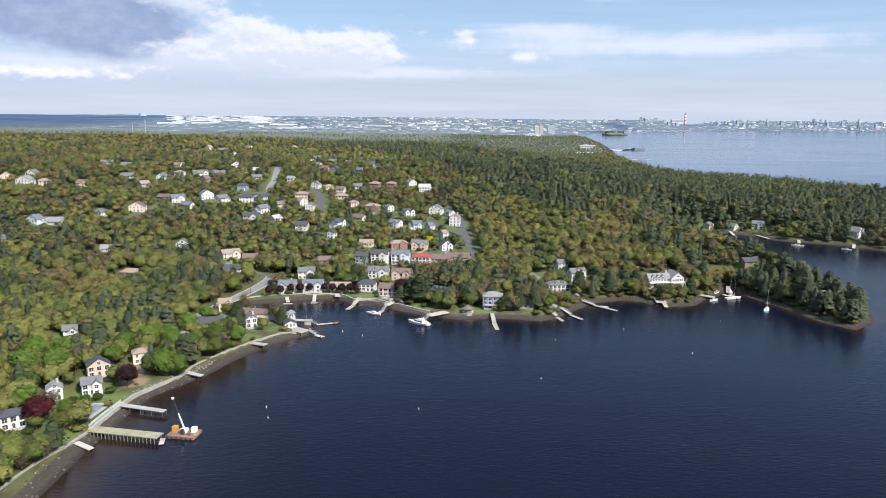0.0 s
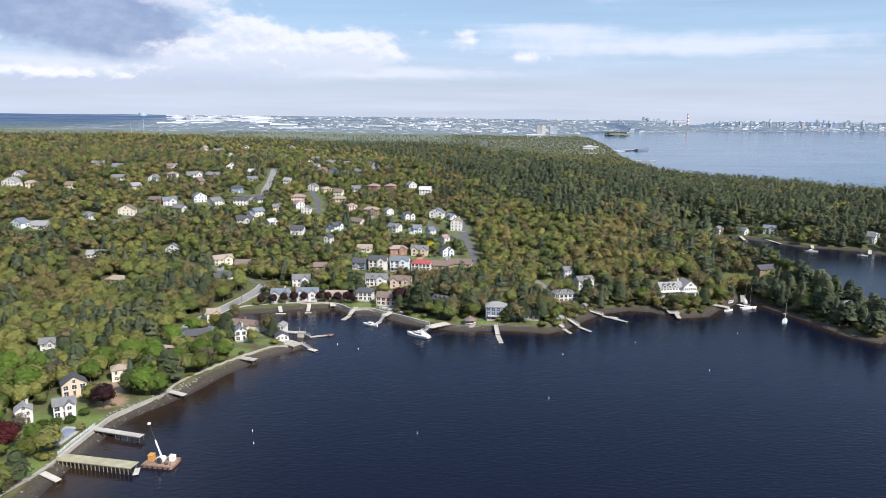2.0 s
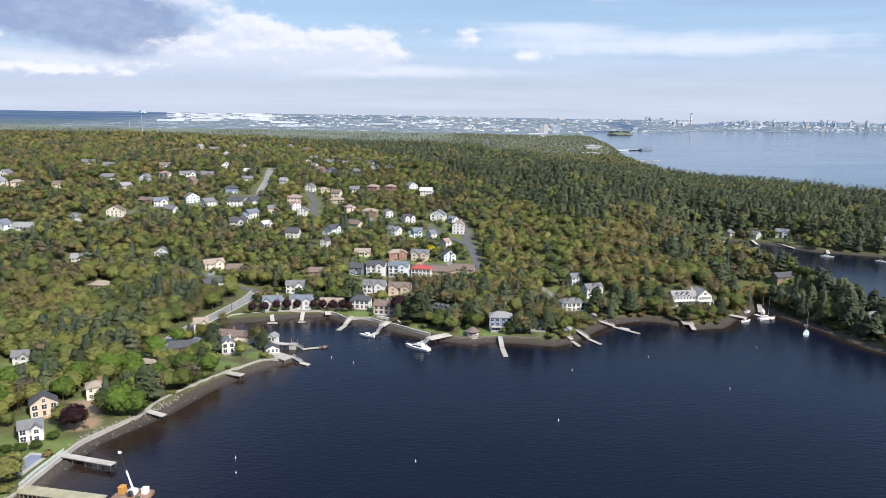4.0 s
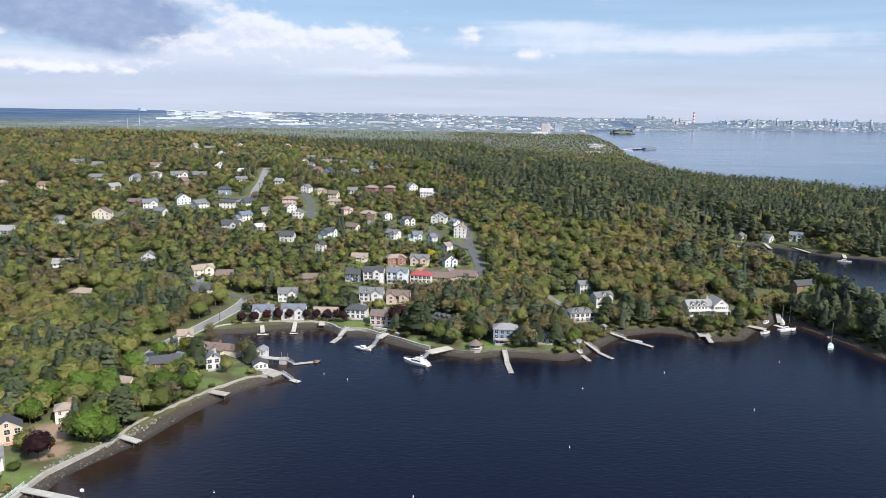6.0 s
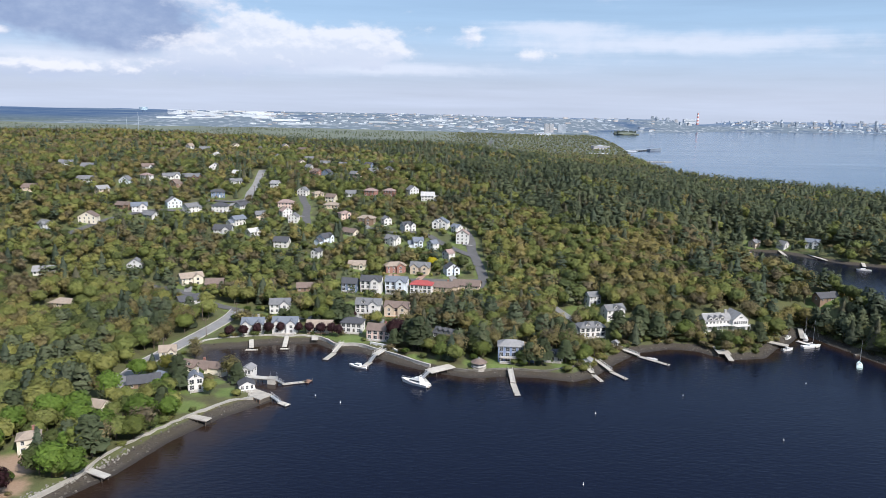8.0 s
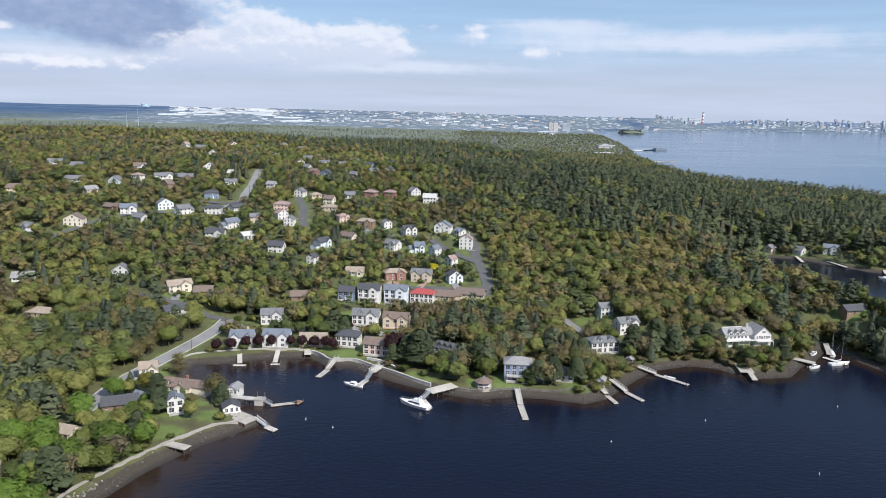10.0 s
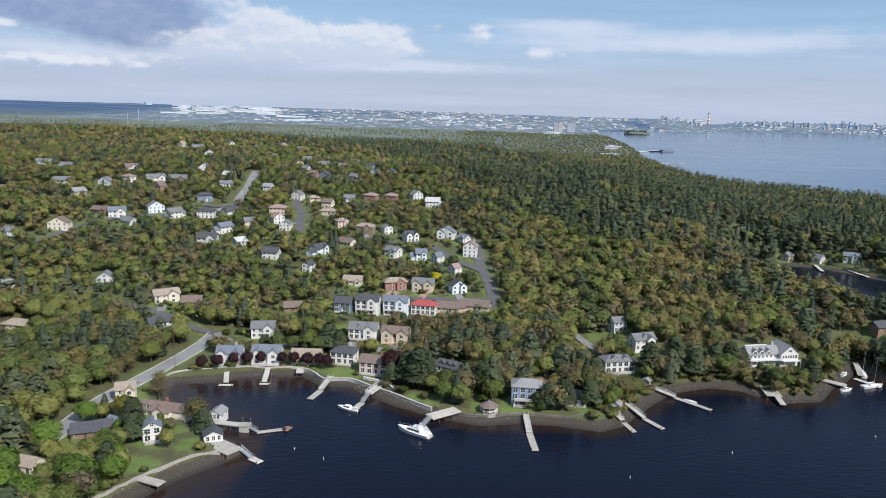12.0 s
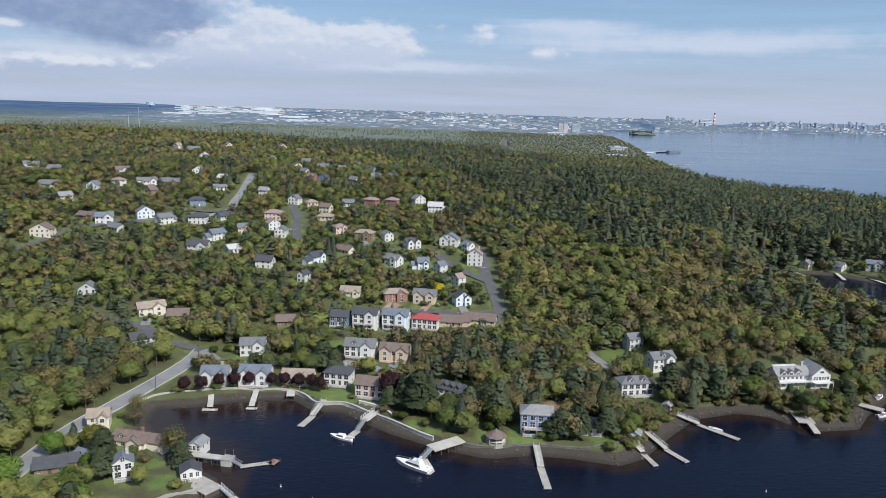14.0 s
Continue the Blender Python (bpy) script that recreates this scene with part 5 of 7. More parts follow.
def build_manor():
    """The large white house on the east shore: a long dormered range and a tall gabled pavilion."""
    x, y = 146, 467
    base = on_ground(x, y) - 0.4
    house = thing("house", pose(x, y, base, 0, 0, 12) @ Matrix.Diagonal((0.80, 0.80, 0.80, 1)), "large white shingle-style house with grey gabled roofs and dormers", "house", "houses by the shore")
    walls, roof = Shape(), Shape()
    gable_wall(walls, -15, 4, -4.5, 4.5, -4, 5.6, 3.4)
    gable_roof(roof, -15, 4, -4.5, 4.5, 5.6, 3.4)
    part("wall", walls, WALLS["white"][1], house)
    part("roof", roof, ROOFS["pale"][1], house)
    walls, roof = Shape(), Shape()
    cross_gable(walls, roof, 9, 11, -7, 6, -4, 6.0, 4.6)
    pavilion = part("pavilion", walls, WALLS["white"][1], house)
    part("pavilion_roof", roof, ROOFS["pale"][1], pavilion)
    for dx in (-11, -6.8, -2.6):
        dw, dr = Shape(), Shape()
        cross_gable(dw, dr, dx, 3.0, -4.3, -0.5, 5.4, 7.1, 1.3)
        body = part("dormer", dw, WALLS["white"][1], house)
        part("dormer_roof", dr, ROOFS["grey"][1], body)
        part("dormer_window", window_parts(2.0, 1.2)[2], None, body, at=pose(dx, -4.34, 5.8))
    for z in (0.8, 3.5):
        for wx in np.arange(-13.5, 3.2, 2.5):
            add_window(house, wx, -4.53, z, 0, True, 1.5)
    for wx in np.arange(5.0, 13.5, 1.6):
        add_window(house, wx, -7.03, 3.4, 0, True, 1.3, 1.8)
    add_window(house, 9, -7.03, 7.0, 0, True, 2.4, 1.2)
    for wy in (-4, 0, 4):
        for z in (0.8, 3.5):
            add_window(house, 14.53, wy, z, 90, True)
    build_deck(house, 3.8, 14.5, -10, -7, 2.6, -4, mat=TRIM)
    build_deck(house, -15, 3.5, -7.5, -4.5, 2.7, -4, mat=TRIM)
    part("chimney", Shape().box(1.2, 2.4, -0.5, 0.5, 6, 11.2).box(1.1, 2.5, -0.6, 0.6, 11.2, 11.45), CONCRETE, house)
    part("rear_wing", Shape().box(-9, 4, 4.6, 8.6, -2, 6.4).box(-9.4, 4.4, 4.5, 9.0, 6.4, 6.65), WALLS["white"][1], house)


for row in LOTS:
    build_house(*row)
build_manor()

# ---- land, water, roads, woods ----
build_ground()
build_water()
for name, (wide, line) in ROADS.items():
    build_road(name, wide, line, PALE_ASPHALT if name in ("shore_road", "hill_road", "side_street") else ASPHALT, "grey asphalt road between the trees")
DRIVES = [((-33, 556), (-37, 547)), ((-14, 555), (-17, 547)), ((4, 551), (6, 543)), ((-26, 479), (-27, 472)), ((-36, 451), (-33, 462)), ((-42, 484), (-40, 478)), ((76, 463), (70, 476)),
          ((70, 476), (62, 500)), ((-175, 653), (-168, 660)), ((-61, 644), (-58, 637)), ((-29, 634), (-28, 630)), ((-145, 498), (-141, 502)), ((-152, 516), (-150, 508)), ((12, 607), (19, 606)), ((-126, 656), (-110, 662)), ((-228, 632), (-226, 640))]
for k, (start, end) in enumerate(DRIVES):
    build_road("driveway", 4.2, [start, end], BRICK_PAVING if k < 2 else PALE_ASPHALT, "paved driveway from a house to the road")
SINGLES = build_woods()
TREE_HUES = {"leafy": [(0.130, 0.172, 0.048), (0.158, 0.194, 0.054), (0.114, 0.148, 0.052)], "budding": [(0.188, 0.165, 0.094), (0.205, 0.185, 0.088)],
             "spruce": [(0.066, 0.088, 0.054)], "pine": [(0.086, 0.112, 0.062)]}
TREE_WORDS = {"leafy": "green broadleaf tree in spring leaf", "budding": "olive-brown broadleaf tree coming into leaf", "spruce": "dark green spruce tree among the shore houses", "pine": "tall ragged pine tree near the shore"}
pick = random.Random(5)
for kind, x, y, low in SINGLES:
    lo, hi = TALL[kind]
    single_tree(x, y, kind, pick.uniform(lo, hi) * 0.94 * low, pick.choice(TREE_HUES[kind]), TREE_WORDS[kind], pick.uniform(0.9, 1.2), "shore trees")

# ---- along the shore ----
def pier(name, a, b, wide, za, zb, mat, label, category="pier", group="docks and piers", pile_gap=3.5, rails=False, pile_mat=None):
    """A deck on piles from a to b, with bearers below and, if wanted, railings."""
    a, b = Vector((*a, 0)), Vector((*b, 0))
    long, turn = (b - a).length, math.degrees(math.atan2(b.y - a.y, b.x - a.x))
    ob = thing(name, pose(a.x, a.y, 0, 0, 0, turn), label, category, group)
    deck = Shape().solid([(0, -wide / 2, za - 0.25), (long, -wide / 2, zb - 0.25), (long, wide / 2, zb - 0.25), (0, wide / 2, za - 0.25)],
                         [(0, -wide / 2, za), (long, -wide / 2, zb), (long, wide / 2, zb), (0, wide / 2, za)])
    part("deck", deck, mat, ob)
    for side in (-1, 1):
        y = side * (wide / 2 - 0.15)
        part("bearer", Shape().beam((0.05, y, za - 0.25), (long - 0.05, y, zb - 0.25), 0.2, 0.3), DARK_WOOD, ob)
        for x in np.arange(min(1.5, long * 0.3), long, pile_gap):
            z = za + (zb - za) * x / long
            part("support_post", Shape().tube((x, y, -2.5), (x, y, z - 0.26), 0.16, sides=7), pile_mat or DARK_WOOD, ob)
        if rails:
            rail = Shape().beam((0, y, za + 1.0), (long, y, zb + 1.0), 0.08, 0.08).beam((0, y, za + 0.55), (long, y, zb + 0.55), 0.05, 0.05)
            for x in np.arange(0.05, long, 1.5):
                z = za + (zb - za) * x / long
                rail.box(x - 0.04, x + 0.04, y - 0.04, y + 0.04, z, z + 1.0)
            part("railing", rail, TRIM if rails == "white" else STEEL, ob)
    return ob


def floating_dock(a, b, wide, label, mat=None):
    a, b = Vector((*a, 0)), Vector((*b, 0))
    long, turn = (b - a).length, math.degrees(math.atan2(b.y - a.y, b.x - a.x))
    ob = thing("floating_dock", pose(a.x, a.y, 0, 0, 0, turn), label, "dock", "docks and piers")
    count = max(2, round(long / 3.2))
    for k in range(count):
        part("deck_section", Shape().box(k * long / count + 0.04, (k + 1) * long / count - 0.04, -wide / 2, wide / 2, 0.30, 0.50), mat or GREY_WOOD, ob)
        part("float", Shape().box(k * long / count + 0.3, (k + 1) * long / count - 0.3, -wide / 2 + 0.15, wide / 2 - 0.15, -0.25, 0.30), BLACK, ob)
    for x, y in ((0.25, wide / 2 + 0.12), (long - 0.25, -wide / 2 - 0.12)):
        part("mooring_post", Shape().tube((x, y, -2), (x, y, 1.4), 0.13), DARK_WOOD, ob)
    return ob


def sea_wall(name, line, top, thick, mat, label, drop=2.4):
    """A low wall with a coping, along a line in plan."""
    line = curve_line(line, 3.0)
    ahead = np.gradient(line, axis=0)
    side = np.stack([-ahead[:, 1], ahead[:, 0]], 1) / (np.hypot(ahead[:, 0], ahead[:, 1])[:, None] + 1e-9)
    ob = thing(name, pose(0, 0, 0), label, "wall", kind="structure")
    for part_name, t, lo, hi in (("wall_body", thick, -drop, 0.0), ("coping", thick + 0.2, 0.003, 0.22)):
        verts, faces, n = [], [], len(line)
        for k, (p, s) in enumerate(zip(line, side)):
            z = max(top, on_ground(*p) + 0.3) + 0.12 * math.sin(k * 0.7)
            for o, h in ((-t / 2, lo), (t / 2, lo), (t / 2, hi), (-t / 2, hi)):
                verts.append((*(p + s * o), z + h))
        for k in range(n - 1):
            for c in range(4):
                faces.append((k * 4 + c, k * 4 + (c + 1) % 4, k * 4 + 4 + (c + 1) % 4, k * 4 + 4 + c))
        faces += [(3, 2, 1, 0), tuple((n - 1) * 4 + c for c in range(4))]
        shape = Shape()
        shape.v, shape.f, shape.slots = verts, faces, [0] * len(faces)
        part(part_name, shape, mat, ob)


sea_wall("sea_wall_west", [(-138, 195), (-134, 207), (-133, 217), (-130, 233), (-127, 250)], 1.9, 0.9, STONE, "rough stone sea wall along the west shore")
sea_wall("sea_wall_pool", [(-127, 250), (-126.5, 258), (-126, 268), (-125.5, 275)], 2.3, 1.1, CONCRETE, "pale concrete sea wall below the pool")
sea_wall("sea_wall_bank", [(-125.5, 275), (-124, 284), (-119, 295), (-113, 307), (-110, 320), (-100, 341), (-90, 357), (-81, 367), (-74, 371)], 2.0, 1.0, STONE, "grey stone sea wall below the gardens")
sea_wall("sea_wall_cove", [(-121, 430), (-114, 439), (-97, 445), (-78, 448), (-65, 448.5), (-57, 443), (-53, 438), (-42, 438), (-33, 432), (-25, 426), (-14, 417), (-6, 411)], 2.1, 0.7, CONCRETE, "white concrete sea wall round the cove")
sea_wall("sea_wall_terrace", [(-36, 438), (-27, 433), (-22, 427)], 3.0, 0.6, TRIM, "white terrace wall above the dock")
sea_wall("sea_wall_east", [(-3, 410), (12, 406), (22, 408), (30, 408.5), (40, 408), (51, 407.5), (60, 411), (63, 414)], 1.7, 0.8, STONE_DARK, "low stone sea wall below the lawns")

SILVER = "weathered silver-grey wooden "
pier("pier", (-97, 447.5), (-92.6, 432), 2.2, 2.25, 1.2, PALE_WOOD, SILVER + "pier with a wide end")
floating_dock((-95.2, 430.6), (-89.4, 430.9), 1.7, "white-grey floating dock across a pier end", PALE_WOOD)
pier("pier", (-79, 448.5), (-77.2, 434), 2.2, 2.25, 1.2, PALE_WOOD, SILVER + "pier in the cove")
floating_dock((-79.0, 433.1), (-74.8, 433.3), 1.6, "pale floating dock across a pier end", PALE_WOOD)
pier("pier", (-65, 448.5), (-64, 442.5), 3.2, 2.25, 2.2, PALE_WOOD, "short square wooden landing stage on the wall")
pier("pier", (-50, 440), (-52.4, 428), 2.2, 2.2, 1.0, PALE_WOOD, SILVER + "ramp down to a float", rails=True)
floating_dock((-52.2, 428.5), (-55, 419), 2.6, "weathered floating dock with a hinged ramp")
pier("pier", (-27.5, 433), (-32.2, 422.5), 3.4, 2.3, 2.2, PALE_WOOD, SILVER + "pier with white rails", rails="white")
pier("gangway", (-32, 422.6), (-34, 416.5), 1.5, 2.2, 0.7, STEEL, "narrow metal gangway with handrails", "gangway", pile_gap=50, rails=True)
floating_dock((-33.8, 417), (-36.6, 410), 2.6, "weathered floating dock with a moored boat")
pier("pier", (-88, 392.5), (-74, 390.2), 3.0, 2.3, 2.2, CONCRETE, "grey concrete pier on timber piles", pile_gap=4.5)
pier("gangway", (-71.8, 389.6), (-67.5, 388.4), 1.3, 2.2, 0.7, STEEL, "narrow metal gangway with handrails", "gangway", pile_gap=50, rails=True)
floating_dock((-68, 388), (-58.4, 391.6), 2.0, "weathered floating dock with a turned end")
floating_dock((-58.6, 390.2), (-57.4, 393.6), 2.6, "short cross float at a dock end", RUST)
pier("gangway", (-69.5, 372.6), (-64.6, 368.9), 1.4, 2.1, 0.7, STEEL, "white metal gangway with handrails", "gangway", pile_gap=50, rails="white")
floating_dock((-65, 369.2), (-60.8, 366.2), 2.6, "small pale floating dock below a gangway", PALE_WOOD)
pier("pier", (-101, 353.5), (-86, 348), 3.4, 2.2, 2.1, GREY_WOOD, "broad weathered wooden pier over the mud")
pier("pier", (-115.5, 311), (-104, 305.4), 2.6, 2.1, 2.0, CONCRETE, "short concrete pier over the beach", pile_gap=5)
pier("pier", (-127, 273), (-106, 267), 2.6, 2.3, 2.2, CONCRETE, "old concrete pier on broad footings", pile_gap=5)
pier("pier", (-127, 250.4), (-99.5, 245), 4.6, 2.4, 2.4, PLANKS, "broad mossy timber pier on close-set piles", pile_gap=1.5, pile_mat=MOSSY)
floating_dock((-99.3, 246.8), (-98.2, 242.2), 1.7, "narrow pale float at a pier end", PALE_WOOD)
pier("landing", (-127.5, 240.8), (-120.5, 237.4), 2.2, 1.7, 0.9, PALE_WOOD, "small wooden landing sloping onto the beach", "landing", pile_gap=3)
pier("pier", (4, 410), (-6.6, 402.2), 5.4, 2.2, 2.2, PALE_WOOD, "broad tan wooden pier above the yacht", pile_gap=3)
pier("gangway", (-6.4, 402), (-9.6, 396.5), 1.6, 2.2, 0.7, STEEL, "metal truss gangway down to a float", "gangway", pile_gap=50, rails=True)
floating_dock((-8.6, 397.5), (-6.0, 390.5), 2.2, "pale floating dock beside the white yacht", PALE_WOOD)
pier("pier", (30, 408), (30.2, 394.5), 2.3, 2.0, 1.0, PALE_WOOD, SILVER + "pier below the lawn", rails=True)
floating_dock((30.2, 395), (31, 381), 2.5, "long weathered floating dock off the lawn")
pier("pier", (64, 416), (67, 407.5), 2.0, 2.0, 1.2, PALE_WOOD, SILVER + "pier by the glass boathouse", rails="white")
floating_dock((67.2, 407), (69.4, 398.5), 2.0, "weathered floating dock by the boathouse")
pier("pier", (71.5, 421), (76, 410.6), 1.9, 2.2, 1.1, PALE_WOOD, SILVER + "ramp by the rocks", rails="white")
floating_dock((76, 411), (81, 402), 2.2, "weathered floating dock off the rocks")
pier("pier", (85, 440), (94.5, 432.6), 1.9, 2.4, 1.0, PALE_WOOD, SILVER + "ramp beside a white shed", rails="white")
floating_dock((94, 433), (105.4, 421), 2.3, "long weathered floating dock with a skiff")
pier("pier", (137, 446), (136, 434), 6.4, 2.2, 2.1, GREY_WOOD, "square weathered wooden boat landing")
pier("pier", (137, 434.2), (136.6, 427), 2.4, 2.1, 1.3, GREY_WOOD, "narrow wooden jetty off the landing")
pier("pier", (166, 456), (174, 450), 4.0, 1.8, 1.6, GREY_WOOD, "low wooden landing among shore rocks")
pier("pier", (194, 480), (188, 464), 2.6, 1.9, 1.2, GREY_WOOD, "wooden jetty in the boat nook")
floating_dock((184, 462), (190, 452), 2.4, "pale floating dock in the boat nook", PALE_WOOD)
for ax, ay, bx, by in ((250, 712, 256, 694), (283, 706, 280, 688), (300, 690, 306, 672), (330, 664, 324, 650), (368, 640, 360, 626), (392, 622, 384, 606)):
    pier("pier", (ax, ay), (bx, by), 2.6, 1.8, 1.0, PALE_WOOD, "small pale dock across the inlet")

crib = thing("pier_crib", pose(-72.6, 390, 0, 0, 0, -8), "square mossy concrete crib at the pier end", "pier", "docks and piers")
part("body", Shape().box(-1.7, 1.7, -1.7, 1.7, -2.5, 2.15), CONCRETE, crib)
part("cap", Shape().box(-1.85, 1.85, -1.85, 1.85, 2.155, 2.45), STONE, crib)
for sx in (-1.5, 1.5):
    part("lamp_post", Shape().tube((sx, 1.4, 2.45), (sx, 1.4, 4.6), 0.06), STEEL, crib)


def boathouse(x, y, w, d, turn, top, roof, label, porch=0.0, wall=TRIM):
    """A small house at the water's edge with double doors and a porch."""
    ob = thing("boathouse", pose(x, y, top, 0, 0, turn), label, "boathouse", "boathouses")
    walls, cover = Shape(), Shape()
    cross_gable(walls, cover, 0, w, -d / 2, d / 2, -2.4, 2.15, w * 0.26)
    part("wall", walls, wall, ob)
    part("roof", cover, ROOFS[roof][1], ob)
    for wx in (-w * 0.3, 0, w * 0.3):
        add_window(ob, wx, -d / 2 - 0.03, 0.5, 0, True, 1.1, 1.6)
    for wy in (-d * 0.25, d * 0.25):
        add_window(ob, w / 2 + 0.03, wy, 0.7, 90, True, 1.0, 1.3)
    if porch:
        build_deck(ob, -w / 2, w / 2, -d / 2 - porch, -d / 2, 0.0, -2.6)
    return ob


boathouse(-80.5, 378.5, 6.2, 5.4, 22, 2.3, "dark", "white boathouse with a dark roof and big windows", 2.2)
boathouse(-84.5, 397, 4.6, 6.2, -8, 2.0, "pale", "white boathouse with a pale grey roof on the pier", 0.0)
boathouse(65, 416, 6.4, 4.6, -20, 2.2, "pale", "pale boathouse with a glazed front", 1.4)
boathouse(84.5, 441, 3.0, 2.8, -30, 2.6, "pale", "small white shed at the head of a dock")
boathouse(-103, 355.5, 3.0, 2.6, 20, 2.4, "tan", "small tan shed beside the pier")
platform = thing("boathouse_terrace", pose(-76.5, 374.2, 0, 0, 0, -35), "timber-faced terrace under the white boathouse", "terrace")
part("deck", Shape().box(-6.5, 7.5, -3.2, 3.2, 1.85, 2.15), GREY_WOOD, platform)
part("crib", Shape().box(-6.3, 7.3, -3.0, 3.0, -1.5, 1.85), DARK_WOOD, platform)
for k in range(9):
    part("crib_post", Shape().box(-6.2 + 1.65 * k, -5.9 + 1.65 * k, -3.15, -3.005, -1.5, 1.8), RUST, platform)


def gazebo(x, y, r, label):
    z = on_ground(x, y)
    ob = thing("gazebo", pose(x, y, max(z, 1.7), 0, 0, 22), label, "gazebo")
    ring = lambda q, h: [(q * math.cos(0.7854 * k + 0.39), q * math.sin(0.7854 * k + 0.39), h) for k in range(8)]
    part("floor", Shape().solid(ring(r, -1.2), ring(r, 0.25)), GREY_WOOD, ob)
    for p in ring(r - 0.2, 0.25):
        part("post", Shape().tube(p, (p[0], p[1], 2.5), 0.09), TRIM, ob)
    part("roof", Shape().solid(ring(r + 0.5, 2.5), ring(r * 0.25, 4.2)), ROOFS["brown"][1], ob)
    part("cupola", Shape().solid(ring(r * 0.2, 4.2), ring(0.05, 5.0)), ROOFS["grey"][1], ob)
    part("railing", Shape().solid(ring(r - 0.12, 0.9), ring(r - 0.12, 1.05)), TRIM, ob)


gazebo(16, 409, 3.4, "eight-sided gazebo with a brown hipped roof")

pool = thing("swimming_pool", pose(-133.5, 265.5, on_ground(-133.5, 265.5), 0, 0, 84), "covered rectangular swimming pool with concrete edging", "pool")
part("surround", Shape().box(-7.2, 7.2, -3.6, 3.6, -0.6, 0.28), CONCRETE, pool)
part("cover", Shape().box(-5.6, 5.6, -2.4, 2.4, 0.285, 0.36), POOL, pool)
fence = thing("garden_fence", pose(-128.2, 252, 0), "pale panelled fence on top of the sea wall", "fence")
for k in range(12):
    y = k * 2.0
    z = on_ground(-128.2 + 0.06 * y, 252 + y)
    part("post", Shape().box(0.06 * y - 0.06, 0.06 * y + 0.06, y - 0.06, y + 0.06, z, z + 1.35), TRIM, fence)
    part("panel", Shape().box(0.06 * y + 0.02, 0.06 * y + 0.1, y + 0.08, y + 1.92, z + 0.15, z + 1.2), surface("frosted_panel", (0.42, 0.50, 0.47), 0.3) if k == 0 else bpy.data.materials["frosted_panel"], fence)


# ---- boats ----
def hull(shape, long, wide, low, high, sheer=0.25, sections=9):
    """A lofted hull with the bow at +x, closed by a deck."""
    rings = []
    for k in range(sections):
        t = k / (sections - 1)
        half = wide / 2 * (1 - max(0, (t - 0.45) / 0.55) ** 2.2) + 0.02
        x, rise = -long / 2 + long * t, sheer * t * t
        rake = 0.06 * long * t ** 3
        rings.append([(x, -half * 0.72, low + 0.2 * t), (x + rake, -half, high + rise), (x + rake, half, high + rise), (x, half * 0.72, low + 0.2 * t)])
    start = len(shape.v)
    for ring in rings:
        shape.v += ring
    for k in range(sections - 1):
        for c in range(4):
            shape.f.append((start + k * 4 + c, start + k * 4 + 4 + c, start + k * 4 + 4 + (c + 1) % 4, start + k * 4 + (c + 1) % 4))
    shape.f += [(start, start + 1, start + 2, start + 3), tuple(start + (sections - 1) * 4 + c for c in (3, 2, 1, 0))]
    shape.slots += [0] * (4 * (sections - 1) + 2)
    return shape


def cabin(shape, x0, x1, w0, z0, z1, slope=0.5):
    """A tapered superstructure."""
    lo = [(x0, -w0, z0), (x1, -w0 * 0.8, z0), (x1, w0 * 0.8, z0), (x0, w0, z0)]
    hi = [(x0 + 0.1, -w0 * 0.86, z1), (x1 - slope, -w0 * 0.66, z1), (x1 - slope, w0 * 0.66, z1), (x0 + 0.1, w0 * 0.86, z1)]
    return shape.solid(lo, hi)


def motor_yacht(x, y, turn, long, label):
    ob = thing("motor_yacht", pose(x, y, 0, 0, 0, turn), label, "boat", "boats")
    w = long * 0.30
    part("hull", hull(Shape(), long, w, -0.5, 1.15, 0.7), GELCOAT, ob)
    part("cabin", cabin(Shape(), -long * 0.26, long * 0.25, w * 0.40, 1.2, 2.5, 1.3), GELCOAT, ob)
    part("side_windows", cabin(Shape(), -long * 0.22, long * 0.205, w * 0.412, 1.75, 2.25, 0.5), GLASS, ob)
    fly = part("flybridge", cabin(Shape(), -long * 0.22, long * 0.08, w * 0.34, 2.5, 3.25, 0.5), GELCOAT, ob)
    part("windscreen", cabin(Shape(), long * 0.01, long * 0.07, w * 0.30, 3.255, 3.55, 0.25), GLASS, fly)
    part("radar_arch", Shape().beam((-long * 0.18, -w * 0.3, 4.3), (-long * 0.18, w * 0.3, 4.3), 0.3, 0.15).box(-long * 0.19, -long * 0.17, -w * 0.31, -w * 0.28, 3.2, 4.3).box(-long * 0.19, -long * 0.17, w * 0.28, w * 0.31, 3.2, 4.3), GELCOAT, ob)
    part("swim_platform", Shape().box(-long * 0.57, -long * 0.5, -w * 0.42, w * 0.42, 0.2, 0.35), GREY_WOOD, ob)
    part("bow_rail", Shape().tube((long * 0.2, -w * 0.42, 2.2), (long * 0.52, 0, 2.6), 0.03).tube((long * 0.2, w * 0.42, 2.2), (long * 0.52, 0, 2.6), 0.03), STEEL, ob)
    part("rub_rail", hull(Shape(), long * 1.005, w * 1.02, 0.85, 0.95, 0.6), BLACK, ob)
    part("mast", Shape().tube((-long * 0.18, 0, 4.3), (-long * 0.18, 0, 6.0), 0.04), STEEL, ob)
    return ob


